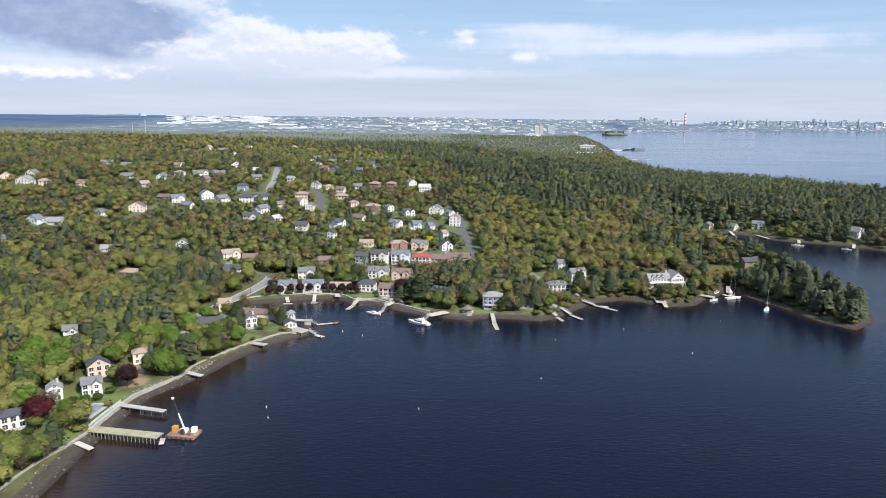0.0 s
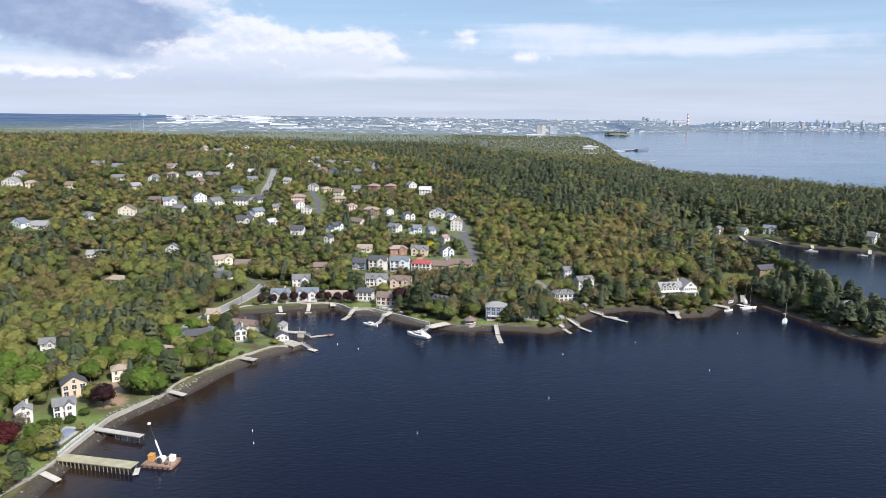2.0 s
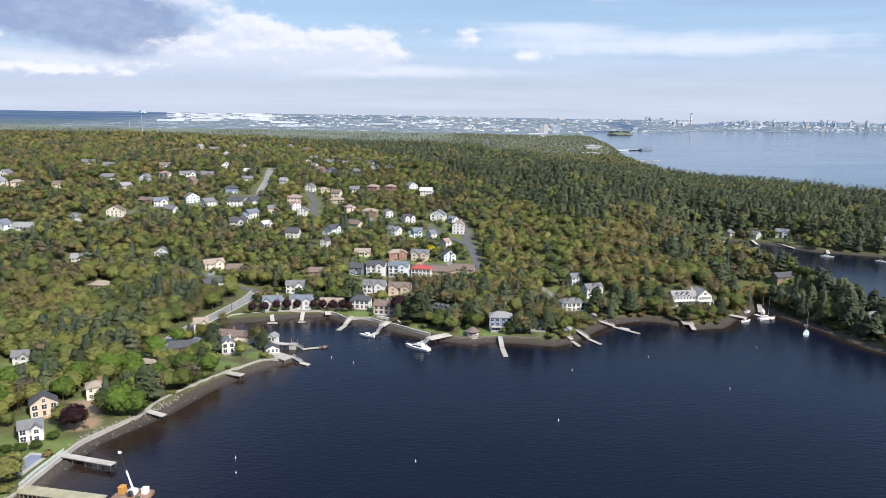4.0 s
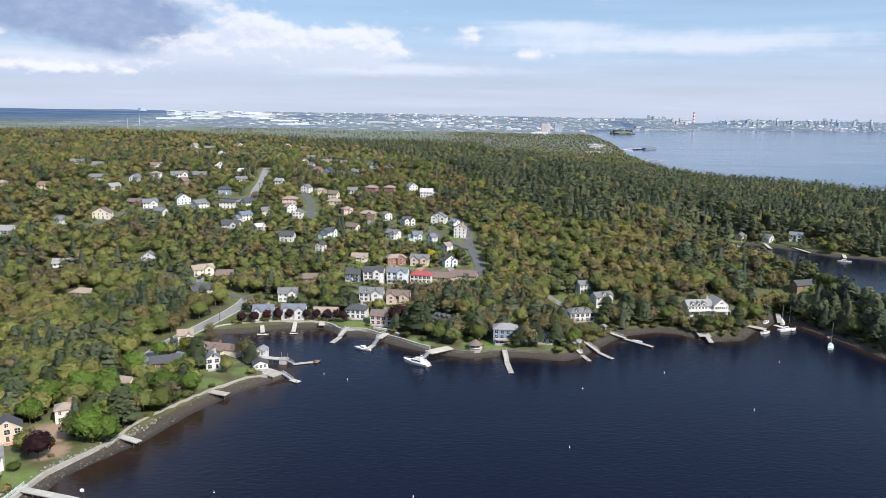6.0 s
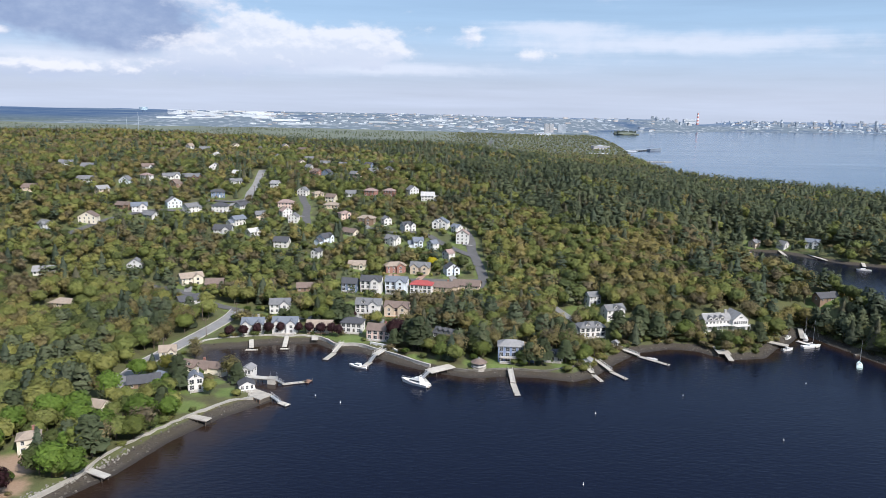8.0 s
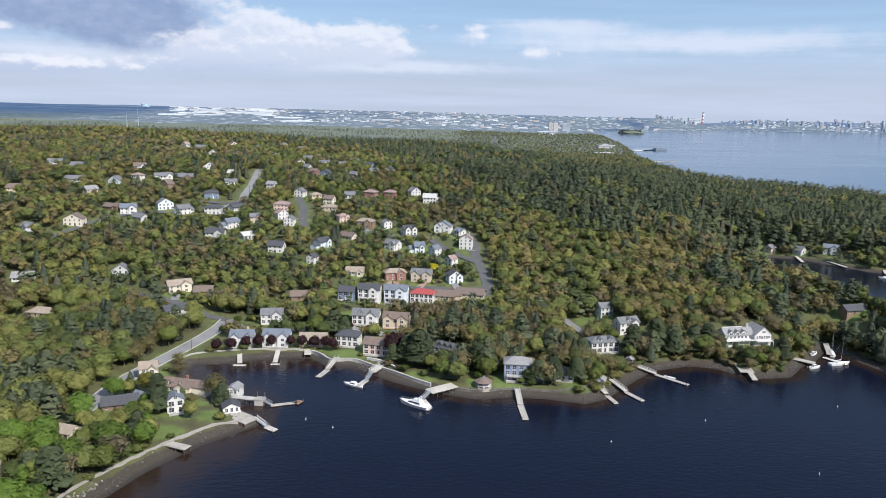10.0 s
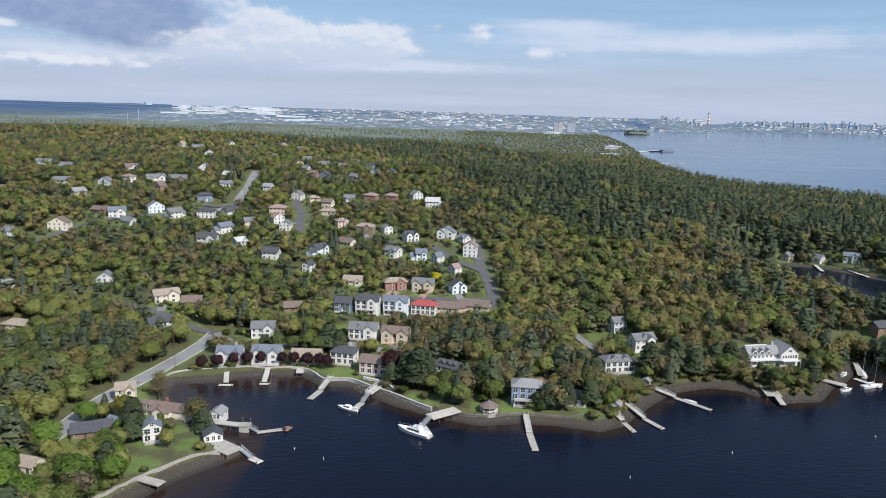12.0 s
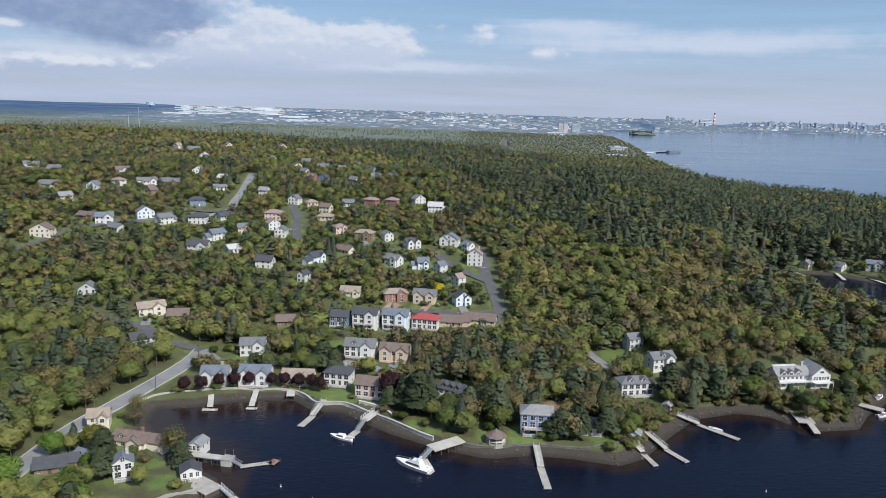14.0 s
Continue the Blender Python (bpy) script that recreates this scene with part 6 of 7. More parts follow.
def small_boat(x, y, turn, long, label, house=True, hull_mat=None):
    ob = thing("motor_boat", pose(x, y, 0, 0, 0, turn), label, "boat", "boats")
    w = long * 0.33
    part("hull", hull(Shape(), long, w, -0.3, 0.75, 0.4), hull_mat or GELCOAT, ob)
    part("cockpit", Shape().box(-long * 0.42, -long * 0.02, -w * 0.34, w * 0.34, 0.76, 0.80), GREY_WOOD, ob)
    if house:
        part("cabin", cabin(Shape(), -long * 0.12, long * 0.26, w * 0.36, 0.8, 1.75, 0.8), GELCOAT, ob)
        part("windscreen", cabin(Shape(), -long * 0.08, long * 0.22, w * 0.37, 1.2, 1.6, 0.4), GLASS, ob)
    part("outboard", Shape().box(-long * 0.56, -long * 0.5, -0.25, 0.25, 0.0, 1.2), BLACK, ob)
    return ob


def sail_boat(x, y, turn, long, label, cover=None, hull_mat=None):
    ob = thing("sailing_boat", pose(x, y, 0, 0, 0, turn), label, "boat", "boats")
    w = long * 0.28
    part("hull", hull(Shape(), long, w, -0.4, 0.95, 0.35), hull_mat or GELCOAT, ob)
    part("cabin", cabin(Shape(), -long * 0.15, long * 0.22, w * 0.32, 1.0, 1.5, 0.6), GELCOAT, ob)
    part("mast", Shape().tube((long * 0.08, 0, 1.0), (long * 0.08, 0, long * 1.35), 0.09, 0.06), STEEL, ob)
    part("boom", Shape().tube((long * 0.08, 0, 2.2), (-long * 0.36, 0, 2.1), 0.06), STEEL, ob)
    part("sail_cover", Shape().tube((long * 0.06, 0, 2.4), (-long * 0.34, 0, 2.3), 0.2, 0.12), cover or TRIM, ob)
    part("stay", Shape().tube((long * 0.52, 0, 1.3), (long * 0.08, 0, long * 1.33), 0.02, sides=4).tube((-long * 0.49, 0, 1.2), (long * 0.08, 0, long * 1.33), 0.02, sides=4), STEEL, ob)
    return ob


motor_yacht(-11.8, 392.2, 151, 12.8, "white motor yacht with a flybridge at a dock")
small_boat(-38.4, 411.2, 160, 8.8, "white cabin cruiser moored at a float")
small_boat(99.6, 429, -42, 5.2, "small white skiff beside a long float", False)
sail_boat(196.5, 425.6, 62, 9.5, "pale sailing boat with its sail furled", surface("canvas_green", (0.12, 0.30, 0.26), 0.8), surface("sea_green_hull", (0.50, 0.62, 0.60), 0.4))
sail_boat(187, 453, 15, 10.5, "white sailing boat moored in the nook")
sail_boat(191, 468, 70, 9.0, "white sailing boat at the wooded nook jetty")
small_boat(181, 466, 40, 7.0, "white motor boat among moored boats")
small_boat(172.5, 447.5, 20, 6.5, "white motor boat on the shore landing")
small_boat(318, 640, 170, 10.0, "white cabin cruiser across the inlet")
small_boat(352, 622, 150, 8.0, "white motor boat off the far docks")
small_boat(204, 441, 30, 5.0, "dark rowing boat pulled close inshore", False, DARK_WOOD)


def buoy(x, y):
    bm = bmesh.new()
    bmesh.ops.create_uvsphere(bm, u_segments=12, v_segments=8, radius=0.22)
    bmesh.ops.create_cone(bm, cap_ends=True, segments=8, radius1=0.1, radius2=0.06, depth=0.5, matrix=pose(0, 0, 0.55))
    mesh = bpy.data.meshes.new("buoy")
    bm.to_mesh(mesh)
    bm.free()
    mesh.materials.append(GELCOAT)
    ob = new("mooring_buoy", mesh)
    ob.matrix_basis = pose(x, y, 0.12)
    tagged(ob, "round white mooring buoy floating on the water", "buoy", "mooring buoys")


for bx, by in ((45.3, 310), (124.6, 345), (-8.1, 275.4), (100.5, 385), (-40.8, 370.5), (-69, 276), (-66, 266), (-52, 377), (160, 402), (60, 365)):
    buoy(bx, by)


# ---- crane barge ----
def crane_barge():
    ob = thing("crane_barge", pose(-93, 250.4, 0, 0, 0, -8), "rusty flat barge carrying a crane and cabins", "barge")
    rim = [(-5.4, -3.4), (5.2, -3.4), (5.6, -2.6), (5.6, 3.0), (5.2, 3.6), (-5.4, 3.6)]
    part("pontoon", Shape().solid([(p[0] * 0.97, p[1] * 0.97, -0.5) for p in rim], [(*p, 0.95) for p in rim]), RUST, ob)
    part("deck_plate", Shape().box(-5.0, 5.1, -3.1, 3.3, 0.955, 1.02), surface("worn_deck", (0.22, 0.15, 0.115), 0.85, spread=0.45, scale=0.9), ob)
    for k in range(6):
        part("fender", Shape().tube((-4.6 + 1.8 * k, -3.62, -0.1), (-4.6 + 1.8 * k, -3.62, 0.85), 0.25, sides=10), BLACK, ob)
    crane = part("crane_body", Shape().box(-0.9, 1.3, -1.2, 1.2, 1.35, 2.6).tube((0.1, 0, 1.02), (0.1, 0, 1.35), 1.1, sides=12), GELCOAT, ob)
    part("operator_cab", Shape().solid([(-0.2, -2.1, 1.5), (1.2, -2.1, 1.5), (1.2, -1.205, 1.5), (-0.2, -1.205, 1.5)], [(-0.2, -2.1, 3.0), (0.8, -2.1, 3.0), (0.8, -1.205, 3.0), (-0.2, -1.205, 3.0)]), GLASS, crane)
    part("lower_boom", Shape().tube((0.3, 0.2, 2.4), (-2.6, 1.8, 7.6), 0.34, 0.30, sides=4), GELCOAT, crane)
    part("upper_boom", Shape().tube((-2.6, 1.8, 7.6), (-5.2, 3.2, 12.4), 0.2, 0.16, sides=4), BLACK, crane)
    part("boom_head", Shape().box(-5.7, -4.8, 2.9, 3.5, 12.3, 13.0), GELCOAT, crane)
    part("hook_line", Shape().tube((-5.3, 3.2, 12.3), (-5.3, 3.2, 6.0), 0.03, sides=4), BLACK, crane)
    part("winch_house", Shape().box(-4.3, -2.6, -0.6, 1.4, 1.02, 3.0).box(-4.45, -2.45, -0.75, 1.55, 3.0, 3.12), ORANGE, ob, "faded orange winch house")
    part("white_cabin", Shape().box(2.6, 4.3, 0.4, 2.2, 1.02, 2.7).box(2.5, 4.4, 0.3, 2.3, 2.7, 2.8), GELCOAT, ob)
    part("cabin_window", Shape().box(2.56, 2.59, 0.7, 1.9, 1.8, 2.4), GLASS, ob)
    part("drum", Shape().tube((2.2, -1.8, 1.4), (3.4, -1.8, 1.4), 0.38, sides=12), DARK_WOOD, ob)
    for px, py in ((-4.9, 2.9), (4.9, -2.7)):
        part("spud", Shape().tube((px, py, -3), (px, py, 2.4), 0.18), RUST, ob)


crane_barge()

# ---- chosen trees ----
for x, y, tall in ((-106, 441.5, 7.5), (-99.5, 442.6, 7.8), (-93.6, 446.4, 7.2), (-88, 447.6, 7.8), (-82.5, 449.6, 7.0), (-73.5, 450, 7.0), (-68.2, 450.4, 7.6), (-62.5, 450.4, 7.8), (-56.6, 448.6, 7.6), (-53, 447, 7.2), (-39, 470, 6.0), (-58, 471, 6.0), (-49, 478, 4.5)):
    single_tree(x, y, "leafy", tall, (0.046, 0.020, 0.027), "dark purple-leaved maple beside the cove wall", 0.84, "purple maples")
single_tree(-24, 441, "leafy", 13.5, (0.048, 0.020, 0.026), "large dark purple maple beside the pink house", 0.95, "purple maples")
single_tree(-130, 290, "leafy", 11.0, (0.046, 0.017, 0.024), "dark purple maple on bare soil", 1.05, "purple maples")
single_tree(-146, 252, "leafy", 12.5, (0.085, 0.016, 0.022), "crimson-leaved maple on the lawn", 1.05, "purple maples")
for x, y, tall in ((-114, 304, 9.5), (-120, 303, 10.5), (-116, 328, 10.5), (-108, 340, 11), (-100, 347, 8), (-122, 318, 8), (-112, 366, 7), (-113, 379, 5), (-130, 364, 10), (-141, 261, 6), (-160, 330, 11), (-170, 320, 12), (-165, 300, 12), (-178, 300, 12), (-184, 320, 11), (-140, 340, 11), (-148, 330, 10), (-128, 336, 10), (-170, 262, 10), (-160, 268, 9), (-104, 357, 7), (-128, 386, 8), (-133, 345, 10), (-148, 317, 9)):
    single_tree(x, y, "leafy", tall * 1.22, (0.128, 0.205, 0.040), "bright green maple in fresh spring leaf", 1.0, "bright maples")
for x, y, tall in ((-140, 226, 6.5), (-134, 219, 6), (-131, 227, 5), (-146, 232, 8), (-141, 214, 7), (-150, 222, 8)):
    single_tree(x, y, "budding", tall, (0.115, 0.098, 0.062), "low brown spreading tree just budding", 1.5, "shore trees")
for x, y, tall in ((-12, 430, 17), (-17, 434, 14), (14, 432, 12), (45, 413, 13), (39, 412, 11), (19, 425, 12), (61, 421, 9), (88, 452, 15), (100, 456, 17), (132, 458, 9), (138, 455, 6), (158, 449, 12), (-86, 385, 10), (-106, 374, 11), (108, 452, 13), (118, 456, 14), (62, 440, 12), (57, 446, 13)):
    single_tree(x, y, "pine", tall, (0.074, 0.098, 0.054), "tall dark green pine tree by the shore", 1.1, "shore trees")
# the cove's west side and the gardens above it
for x, y, kind, tall, colour, label in ((-117, 424, "budding", 8, (0.178, 0.164, 0.080), "olive budding tree beside the cove road"), (-113, 413, "budding", 9, (0.165, 0.145, 0.086), "olive budding tree beside the cove road"),
                                        (-91, 392, "budding", 12, (0.150, 0.138, 0.062), "tall olive tree behind the boathouse"), (-117, 392, "leafy", 10, (0.180, 0.180, 0.040), "yellow-green tree between the shore houses"),
                                        (-110, 383, "pine", 12, (0.074, 0.098, 0.054), "dark pine between the shore houses"), (-24, 434, "pine", 9, (0.080, 0.105, 0.058), "ragged pine below the pink house"),
                                        (1, 420, "budding", 9, (0.165, 0.160, 0.080), "pale slender birch on the shore lawn"), (17, 420, "budding", 9, (0.150, 0.150, 0.070), "olive budding tree behind the gazebo"),
                                        (36, 413, "leafy", 8, (0.090, 0.130, 0.050), "green tree beside the blue house"), (56, 416, "pine", 11, (0.080, 0.105, 0.058), "dark pine at the rocky corner"),
                                        (126, 459, "pine", 14, (0.074, 0.098, 0.054), "tall dark pine beside the large white house"), (139, 451, "pine", 6, (0.080, 0.105, 0.058), "low pine below the large white house"),
                                        (151, 452, "leafy", 7, (0.110, 0.140, 0.045), "green tree below the large white house"), (-60, 497, "leafy", 8, (0.140, 0.150, 0.050), "olive-green garden tree on a lawn")):
    single_tree(x, y, kind, tall, colour, label, 1.1, "shore trees")
for x, y, kind, tall, colour, label in ((-166, 280, "leafy", 12, (0.100, 0.150, 0.040), "large green maple beside the white shore house"), (-136, 249, "leafy", 8, (0.140, 0.165, 0.040), "yellow-green tree at the pool's edge"),
                                        (-158, 328, "pine", 14, (0.080, 0.105, 0.058), "tall dark pine behind the shore houses"), (-170, 340, "pine", 13, (0.080, 0.105, 0.058), "tall dark pine behind the shore houses"),
                                        (-153, 340, "pine", 13, (0.074, 0.098, 0.054), "tall dark pine behind the shore houses"), (-162, 316, "budding", 11, (0.170, 0.155, 0.120), "pale grey tree with almost bare limbs"),
                                        (-150, 268, "budding", 8, (0.170, 0.155, 0.120), "pale grey tree with almost bare limbs"), (-176, 300, "leafy", 13, (0.112, 0.165, 0.040), "large green maple above the shore houses")):
    single_tree(x, y, kind, tall, colour, label, 1.15, "shore trees")
single_tree(-9, 569, "leafy", 7.5, (0.50, 0.44, 0.025), "small bright yellow flowering tree by houses", 1.2, "garden trees")
for x, y in ((-109, 486), (-103, 488), (-128, 474), (-112, 471), (-61, 482), (-35, 470), (-47, 500), (-4, 424), (14, 417), (36, 410), (-32, 460), (3, 416), (-18, 424), (-136, 276), (-140, 274), (-144, 272), (-148, 288), (-134, 283), (-151, 262), (-146, 244), (-132, 300), (-139, 297)):
    single_tree(x, y, "leafy", 3.6, (0.075, 0.115, 0.025), "round green garden shrub on a lawn", 1.5, "garden shrubs", "shrub")

# ---- roadside ----
def utility_pole(x, y):
    ob = thing("utility_pole", pose(x, y, on_ground(x, y), 0, 0, 25), "brown wooden utility pole beside the road", "pole", "utility poles")
    part("pole", Shape().tube((0, 0, -0.5), (0, 0, 9.5), 0.16, 0.11, 8), BARK, ob)
    part("crossarm", Shape().box(-1.1, 1.1, -0.07, 0.07, 8.7, 8.85), BARK, ob)
    for k in (-0.9, 0.0, 0.9):
        part("insulator", Shape().tube((k, 0, 8.852), (k, 0, 9.1), 0.06), CONCRETE, ob)


for px_, py_ in ((-127, 412), (-118, 443), (-111, 472), (-136, 440), (-128, 468), (27, 552), (26, 585), (-160, 700), (-163, 740), (-105, 700), (-23, 470)):
    utility_pole(px_, py_)
for name, side, label in (("kerb_water", 3.75, "pale concrete kerb and rail beside the road"), ("kerb_land", -3.75, "pale concrete kerb beside the road")):
    path = curve_line(ROADS["shore_road"][1], 4.0)
    way = np.gradient(path, axis=0)
    off = path + np.stack([way[:, 1], -way[:, 0]], 1) / np.hypot(way[:, 0], way[:, 1])[:, None] * side
    kerb = Shape()
    for p, q in zip(off[:-1], off[1:]):
        kerb.beam((*p, on_ground(*p) + 0.5), (*q, on_ground(*q) + 0.5), 0.3, 0.5)
    tagged(part(name, kerb, CONCRETE), label, "kerb", kind="structure")

# ---- rocks of the tidal shore ----
def shore_rocks():
    rng = np.random.RandomState(8)
    base, tris = ICO[1]
    shore = curve_line(WEST_SHORE[4:] + COVE_SHORE + POINT_SHORE[:12], 1.0)
    pick_rows = rng.randint(0, len(shore), 4200)
    at = shore[pick_rows] + rng.normal(0, 4.0, (4200, 2))
    d = inland(at[:, 0], at[:, 1])
    sea_side = (at[:, 0] > 55) | (at[:, 1] < 330) | (rng.uniform(0, 1, len(at)) < 0.2)
    at = at[(d > 0.5) & (d < 8.5) & sea_side]
    n = len(at)
    size = rng.uniform(0.15, 0.62, n) ** 1.5
    z = ground_many(at[:, 0], at[:, 1])
    verts = base[None] * (size[:, None] * rng.uniform(0.7, 1.3, (n, 3)))[:, None, :] * rng.uniform(0.8, 1.2, (n, len(base), 1))
    verts = verts + np.concatenate([at, (z + size * 0.15)[:, None]], 1)[:, None, :]
    faces = tris[None] + (np.arange(n) * len(base))[:, None, None]
    tagged(new("shore_rocks", fast_mesh("shore_rocks", verts.reshape(-1, 3), faces.reshape(-1, 3), ROCK)), "grey boulders and stones on the tidal beach", "rocks", kind="stuff")


shore_rocks()


def riprap():
    """Pale boulders heaped against the bank of the west shore."""
    rng = np.random.RandomState(18)
    base, tris = ICO[1]
    at = np.stack([rng.uniform(-150, -62, 30000), rng.uniform(195, 400, 30000)], 1)
    d = inland(at[:, 0], at[:, 1])
    heaped = (at[:, 1] > 282) & (at[:, 1] < 324)
    at = at[(np.abs(d - 7.2 - 0.8 * waves(at[:, 0], at[:, 1], 25, 4)) < np.where(heaped, 1.6, 0.8)) & (d < 7.7) & (heaped | (rng.uniform(0, 1, len(at)) < 0.2))]
    n = len(at)
    size = rng.uniform(0.15, 0.45, n)
    z = ground_many(at[:, 0], at[:, 1])
    verts = base[None] * (size[:, None] * rng.uniform(0.7, 1.3, (n, 3)))[:, None, :] * rng.uniform(0.8, 1.2, (n, len(base), 1))
    verts = verts + np.concatenate([at, (z + size * 0.2)[:, None]], 1)[:, None, :]
    faces = tris[None] + (np.arange(n) * len(base))[:, None, None]
    tagged(new("riprap", fast_mesh("riprap", verts.reshape(-1, 3), faces.reshape(-1, 3), PALE_ROCK)), "pale boulders heaped along the shore bank", "rocks", kind="stuff")


riprap()

# ---- the far shore: works, town, stack ----
FAR_PALE = surface("pale_cladding", (0.56, 0.60, 0.64), 0.6, spread=0.2, scale=0.02, random_by="object")
FAR_GREY = surface("grey_cladding", (0.34, 0.39, 0.45), 0.7, spread=0.3, scale=0.02, random_by="object")
FAR_TAN = surface("tan_cladding", (0.38, 0.36, 0.35), 0.7, spread=0.3, scale=0.02, random_by="object")
BAND = surface("dark_glazing", (0.20, 0.24, 0.29), 0.3, spread=0.2, scale=0.02)


def far_block(name, x, y, w, d, h, mat, label, category, group, bands=0, plant=True):
    """A large flat-roofed building with window bands and a roof plant room."""
    ob = thing(name, pose(x, y, on_ground(x, y) - 1, 0, 0, (x * 3.7 + y) % 30 - 15), label, category, group)
    part("wall", Shape().box(-w / 2, w / 2, -d / 2, d / 2, -4, h), mat, ob)
    part("parapet", Shape().box(-w / 2 - 0.4, w / 2 + 0.4, -d / 2 - 0.4, d / 2 + 0.4, h, h + 0.9), mat, ob)
    for k in range(bands):
        z = h * (k + 0.45) / bands
        part("window_band", Shape().box(-w / 2 - 0.15, w / 2 + 0.15, -d / 2 - 0.15, d / 2 + 0.15, z, z + h / bands * 0.45), BAND, ob)
    if plant:
        part("plant_room", Shape().box(-w * 0.2, w * 0.1, -d * 0.2, d * 0.2, h + 0.9, h + 3.5), FAR_GREY, ob)
    return ob


rng = random.Random(12)
for k in range(330):
    # the works lie thick in the west and thin out towards the coast
    y = rng.uniform(3000, 4750)
    thick = k % 3 == 0
    y = y if not thick else rng.uniform(3700, 4600)
    x = y * (rng.uniform(-0.365, -0.235) if thick else rng.uniform(-0.26, 0.10))
    far_block("warehouse", x, y, rng.uniform(20, 80) if thick else rng.uniform(7, 26) if k % 9 else 55, rng.uniform(15, 34) if thick else rng.uniform(7, 18), rng.uniform(3.0, 5.0), FAR_PALE if rng.random() < (0.85 if thick else 0.45) else rng.choice((FAR_GREY, FAR_TAN)), "long pale flat-roofed warehouse in far works", "warehouse", "far warehouses", plant=False)
for x, y, w in ((-1240, 3900, 140), (-1150, 3620, 130), (-1380, 4250, 150), (-1010, 3950, 150), (-1090, 4350, 160), (-760, 3560, 130), (-1300, 3560, 110), (-640, 3150, 110), (-300, 3480, 110), (-60, 3750, 100)):
    far_block("warehouse", x, y, w, 60, 5.5, FAR_PALE, "very long white warehouse in far works", "warehouse", "far warehouses", plant=False)
for k in range(150):
    y = rng.uniform(3200, 4800)
    x = y * rng.uniform(-0.08, 0.27)
    if inland(x, y) > 15:
        far_block("town_block", x, y, rng.uniform(9, 28), rng.uniform(9, 22), rng.uniform(4, 8), rng.choice((FAR_PALE, FAR_GREY, FAR_TAN, FAR_GREY)), "low pale building in the far town", "building", "far town", 0, False)
for k in range(290):
    x = rng.uniform(1250, 3050)
    y = rng.uniform(4420, 4930)
    tall = rng.uniform(4, 8) if k % 6 else rng.uniform(12, 24)
    if inland(x, y) > 12 and not 1430 < x < 1720:
        far_block("town_block", x, y, rng.uniform(8, 26) if tall < 11 else rng.uniform(9, 16), rng.uniform(10, 20), tall, rng.choice((FAR_PALE, FAR_GREY, FAR_TAN, FAR_GREY, FAR_GREY)), "far city building across the water", "building", "far town", 0 if tall < 11 else 4, tall > 11)
for x in (372, 392, 430, 448):
    far_block("apartment_tower", x, 2900 + (x - 372), 16, 16, 34 if x < 400 else 30, FAR_TAN if x < 400 else FAR_GREY, "slim apartment tower above the coastal woods", "tower", "apartment towers", 9)
far_block("shore_building", 410, 2080, 46, 18, 11, FAR_TAN, "low tan building on the far coast", "building", "coast buildings", 2)
far_block("shore_building", 355, 1830, 40, 16, 7, FAR_PALE, "white shed roof among coastal trees", "building", "coast buildings", 1, False)
far_block("shore_building", 330, 2700, 60, 20, 10, FAR_PALE, "long pale school above the coast", "building", "coast buildings", 2)
far_block("shore_building", 505, 2118, 26, 12, 6, FAR_PALE, "white building at the naval pier", "building", "coast buildings", 1, False)


def stack(x, y):
    ob = thing("smoke_stack", pose(x, y, 4), "tall red and white banded power-station stack", "chimney")
    high, bands = 92.0, 9
    for k in range(bands):
        r0, r1 = 7.5 - 2.6 * k / bands, 7.5 - 2.6 * (k + 1) / bands
        part("band", Shape().tube((0, 0, high * k / bands), (0, 0, high * (k + 1) / bands), r0, r1, 16), surface("stack_red", (0.46, 0.20, 0.18), 0.7) if k == 0 else bpy.data.materials["stack_red"] if k % 2 == 0 else FAR_PALE, ob)
    part("lip", Shape().tube((0, 0, high), (0, 0, high + 1.5), 5.4, 5.4, 16), FAR_GREY, ob)


stack(1540, 4690)
far_block("power_station", 1490, 4700, 70, 30, 26, FAR_PALE, "pale power station beside the tall stack", "building", "far town", 3)

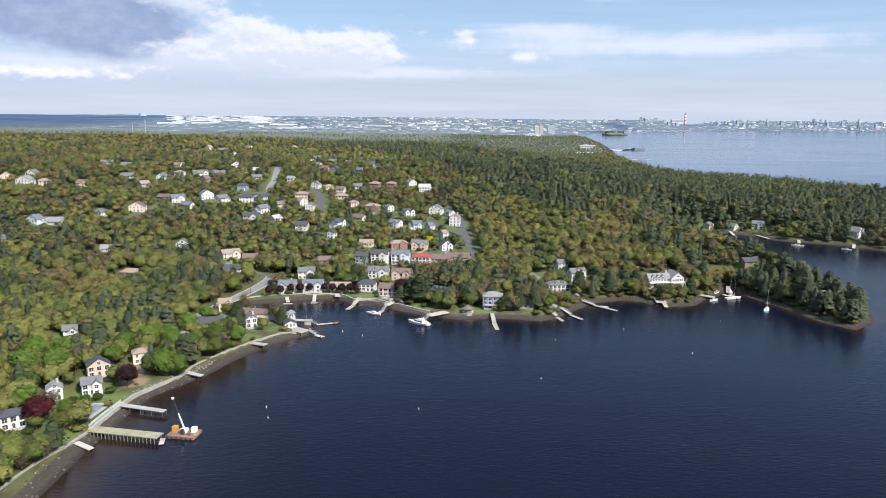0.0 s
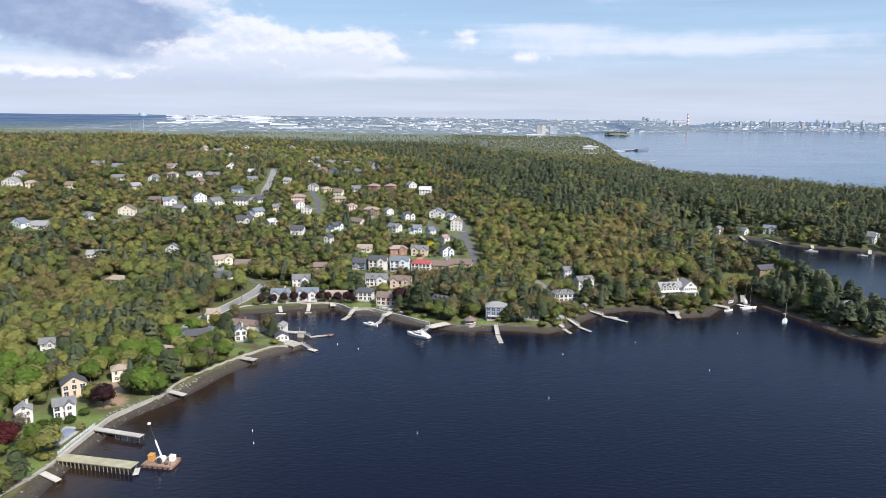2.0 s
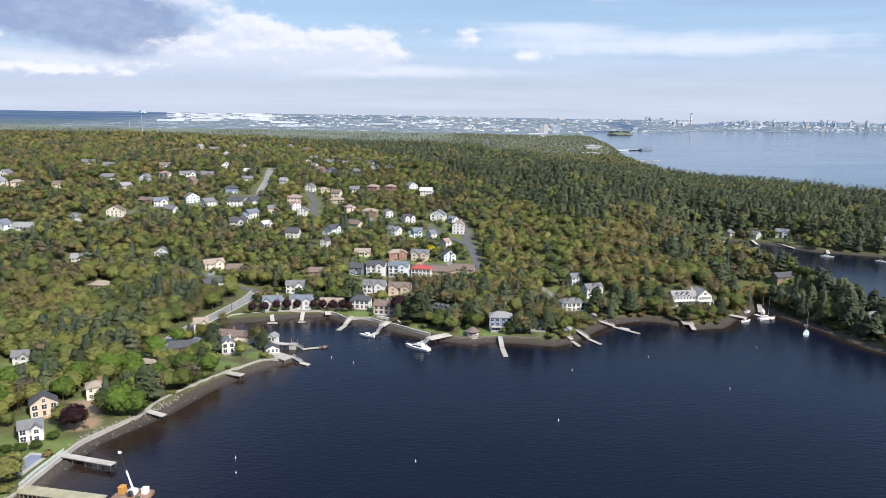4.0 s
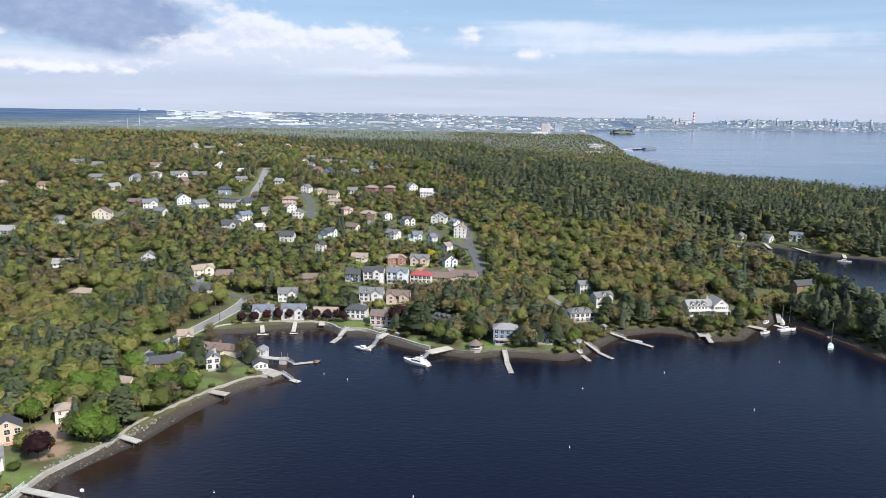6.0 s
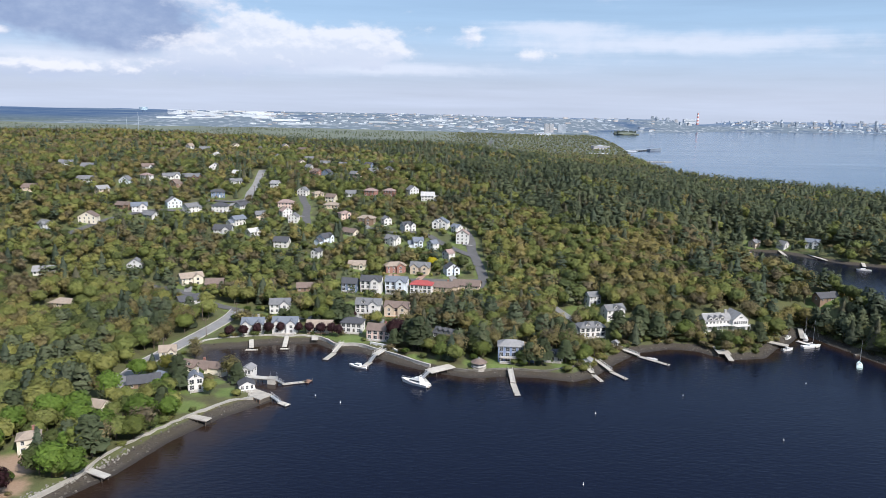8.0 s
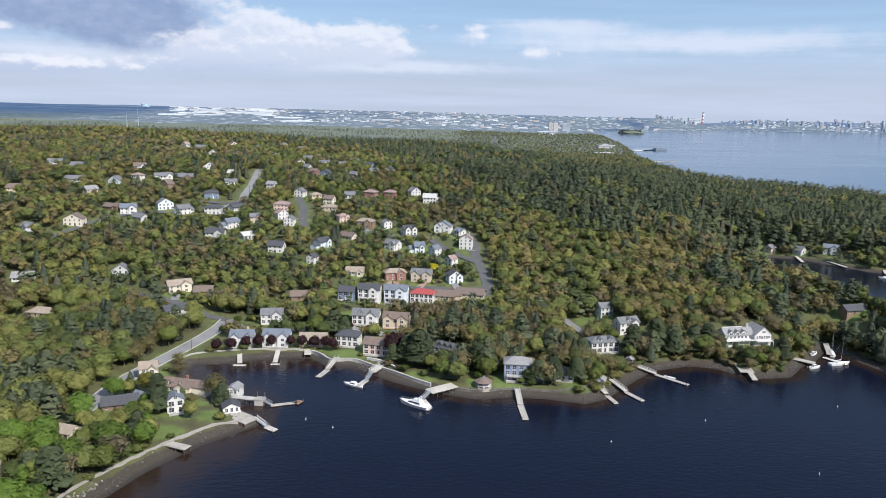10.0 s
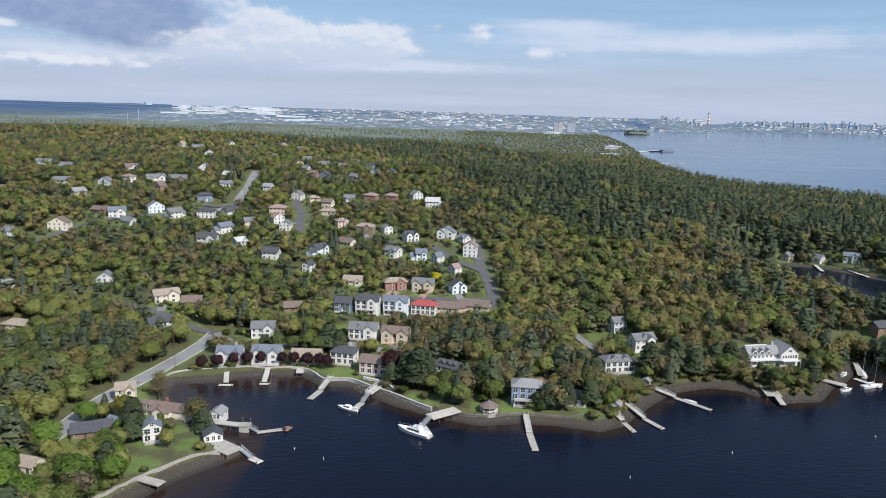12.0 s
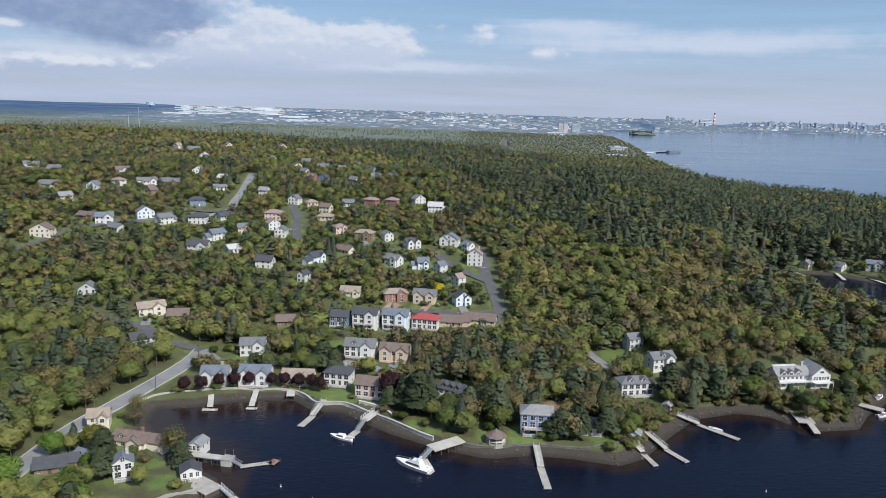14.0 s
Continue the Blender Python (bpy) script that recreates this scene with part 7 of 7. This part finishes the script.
tank = thing("water_tower", pose(-1710, 4250, on_ground(-1710, 4250) + 2), "pale blue round water tower on a hill", "water tower")
part("tank", Shape().solid([(22 * math.cos(0.39 * k), 22 * math.sin(0.39 * k), 10) for k in range(16)], [(22 * math.cos(0.39 * k), 22 * math.sin(0.39 * k), 26) for k in range(16)]), surface("pale_blue_steel", (0.32, 0.43, 0.52), 0.5), tank)
part("shaft", Shape().tube((0, 0, -20), (0, 0, 10), 9, 7, 12), FAR_PALE, tank)
for x, y, h in ((-820, 2050, 62), (-960, 2300, 38), (2330, 4560, 44), (1655, 4600, 40)):
    mast = thing("mast", pose(x, y, on_ground(x, y)), "slender pale lattice mast on the hill", "mast", "masts")
    part("tower", Shape().tube((0, 0, 0), (0, 0, h), 0.9, 0.5, 4), FAR_GREY, mast)
    part("antenna", Shape().tube((0, 0, h), (0, 0, h + 8), 0.4, 0.2, 4), FAR_GREY, mast)

wharf = thing("naval_pier", pose(478, 2116, 0, 0, 0, 41), "long dark pier with a moored hulk", "pier")
part("deck", Shape().box(0, 165, -6, 6, 2.2, 3.6), FAR_GREY, wharf)
for k in range(14):
    part("trestle", Shape().box(4 + 12 * k, 6 + 12 * k, -5, 5, -3, 2.2), DARK_WOOD, wharf)
part("moored_hulk", hull(Shape(), 60, 12, -1, 6, 1.5), BAND, wharf, at=pose(136, -13, 0))
spit = Shape()
for k in range(14):
    spit.solid([(420 + 6 * k, 1737 + k, -1), (427 + 6 * k, 1737 + k, -1), (427 + 6 * k, 1746 + k, -1), (420 + 6 * k, 1746 + k, -1)],
               [(421 + 6 * k, 1739 + k, 1.1 + 0.4 * (k % 3)), (426 + 6 * k, 1739 + k, 1.0), (426 + 6 * k, 1744 + k, 1.3), (421 + 6 * k, 1744 + k, 0.9)])
tagged(part("breakwater", spit, STONE), "low stone breakwater in the basin", "breakwater", kind="structure")


def islet():
    ways, tris = ICO[3]
    noise_at = np.array([noise.noise(Vector(w * 2.5)) for w in ways])
    verts = ways * (1 + 0.25 * noise_at)[:, None] * (55, 24, 13) + (800, 3420, 1)
    ob = tagged(new("islet", fast_mesh("islet", verts, tris, GROUND)), "small wooded islet in the basin", "island", kind="structure")
    rng2 = np.random.RandomState(3)
    x, y = 800 + rng2.normal(0, 22, 90), 3420 + rng2.normal(0, 8, 90)
    v, f, w, c = stamp(rng2, CROWNS["spruce"][2][0], x, y, np.full(90, 8.0), rng2.uniform(8, 13, 90), np.tile((0.085, 0.11, 0.10), (90, 1)))
    tagged(new("islet_woods", fast_mesh("islet_woods", v, f, WOODS_LEAF, c, puff=w)), "dark spruces covering the islet", "woods", kind="stuff")


islet()
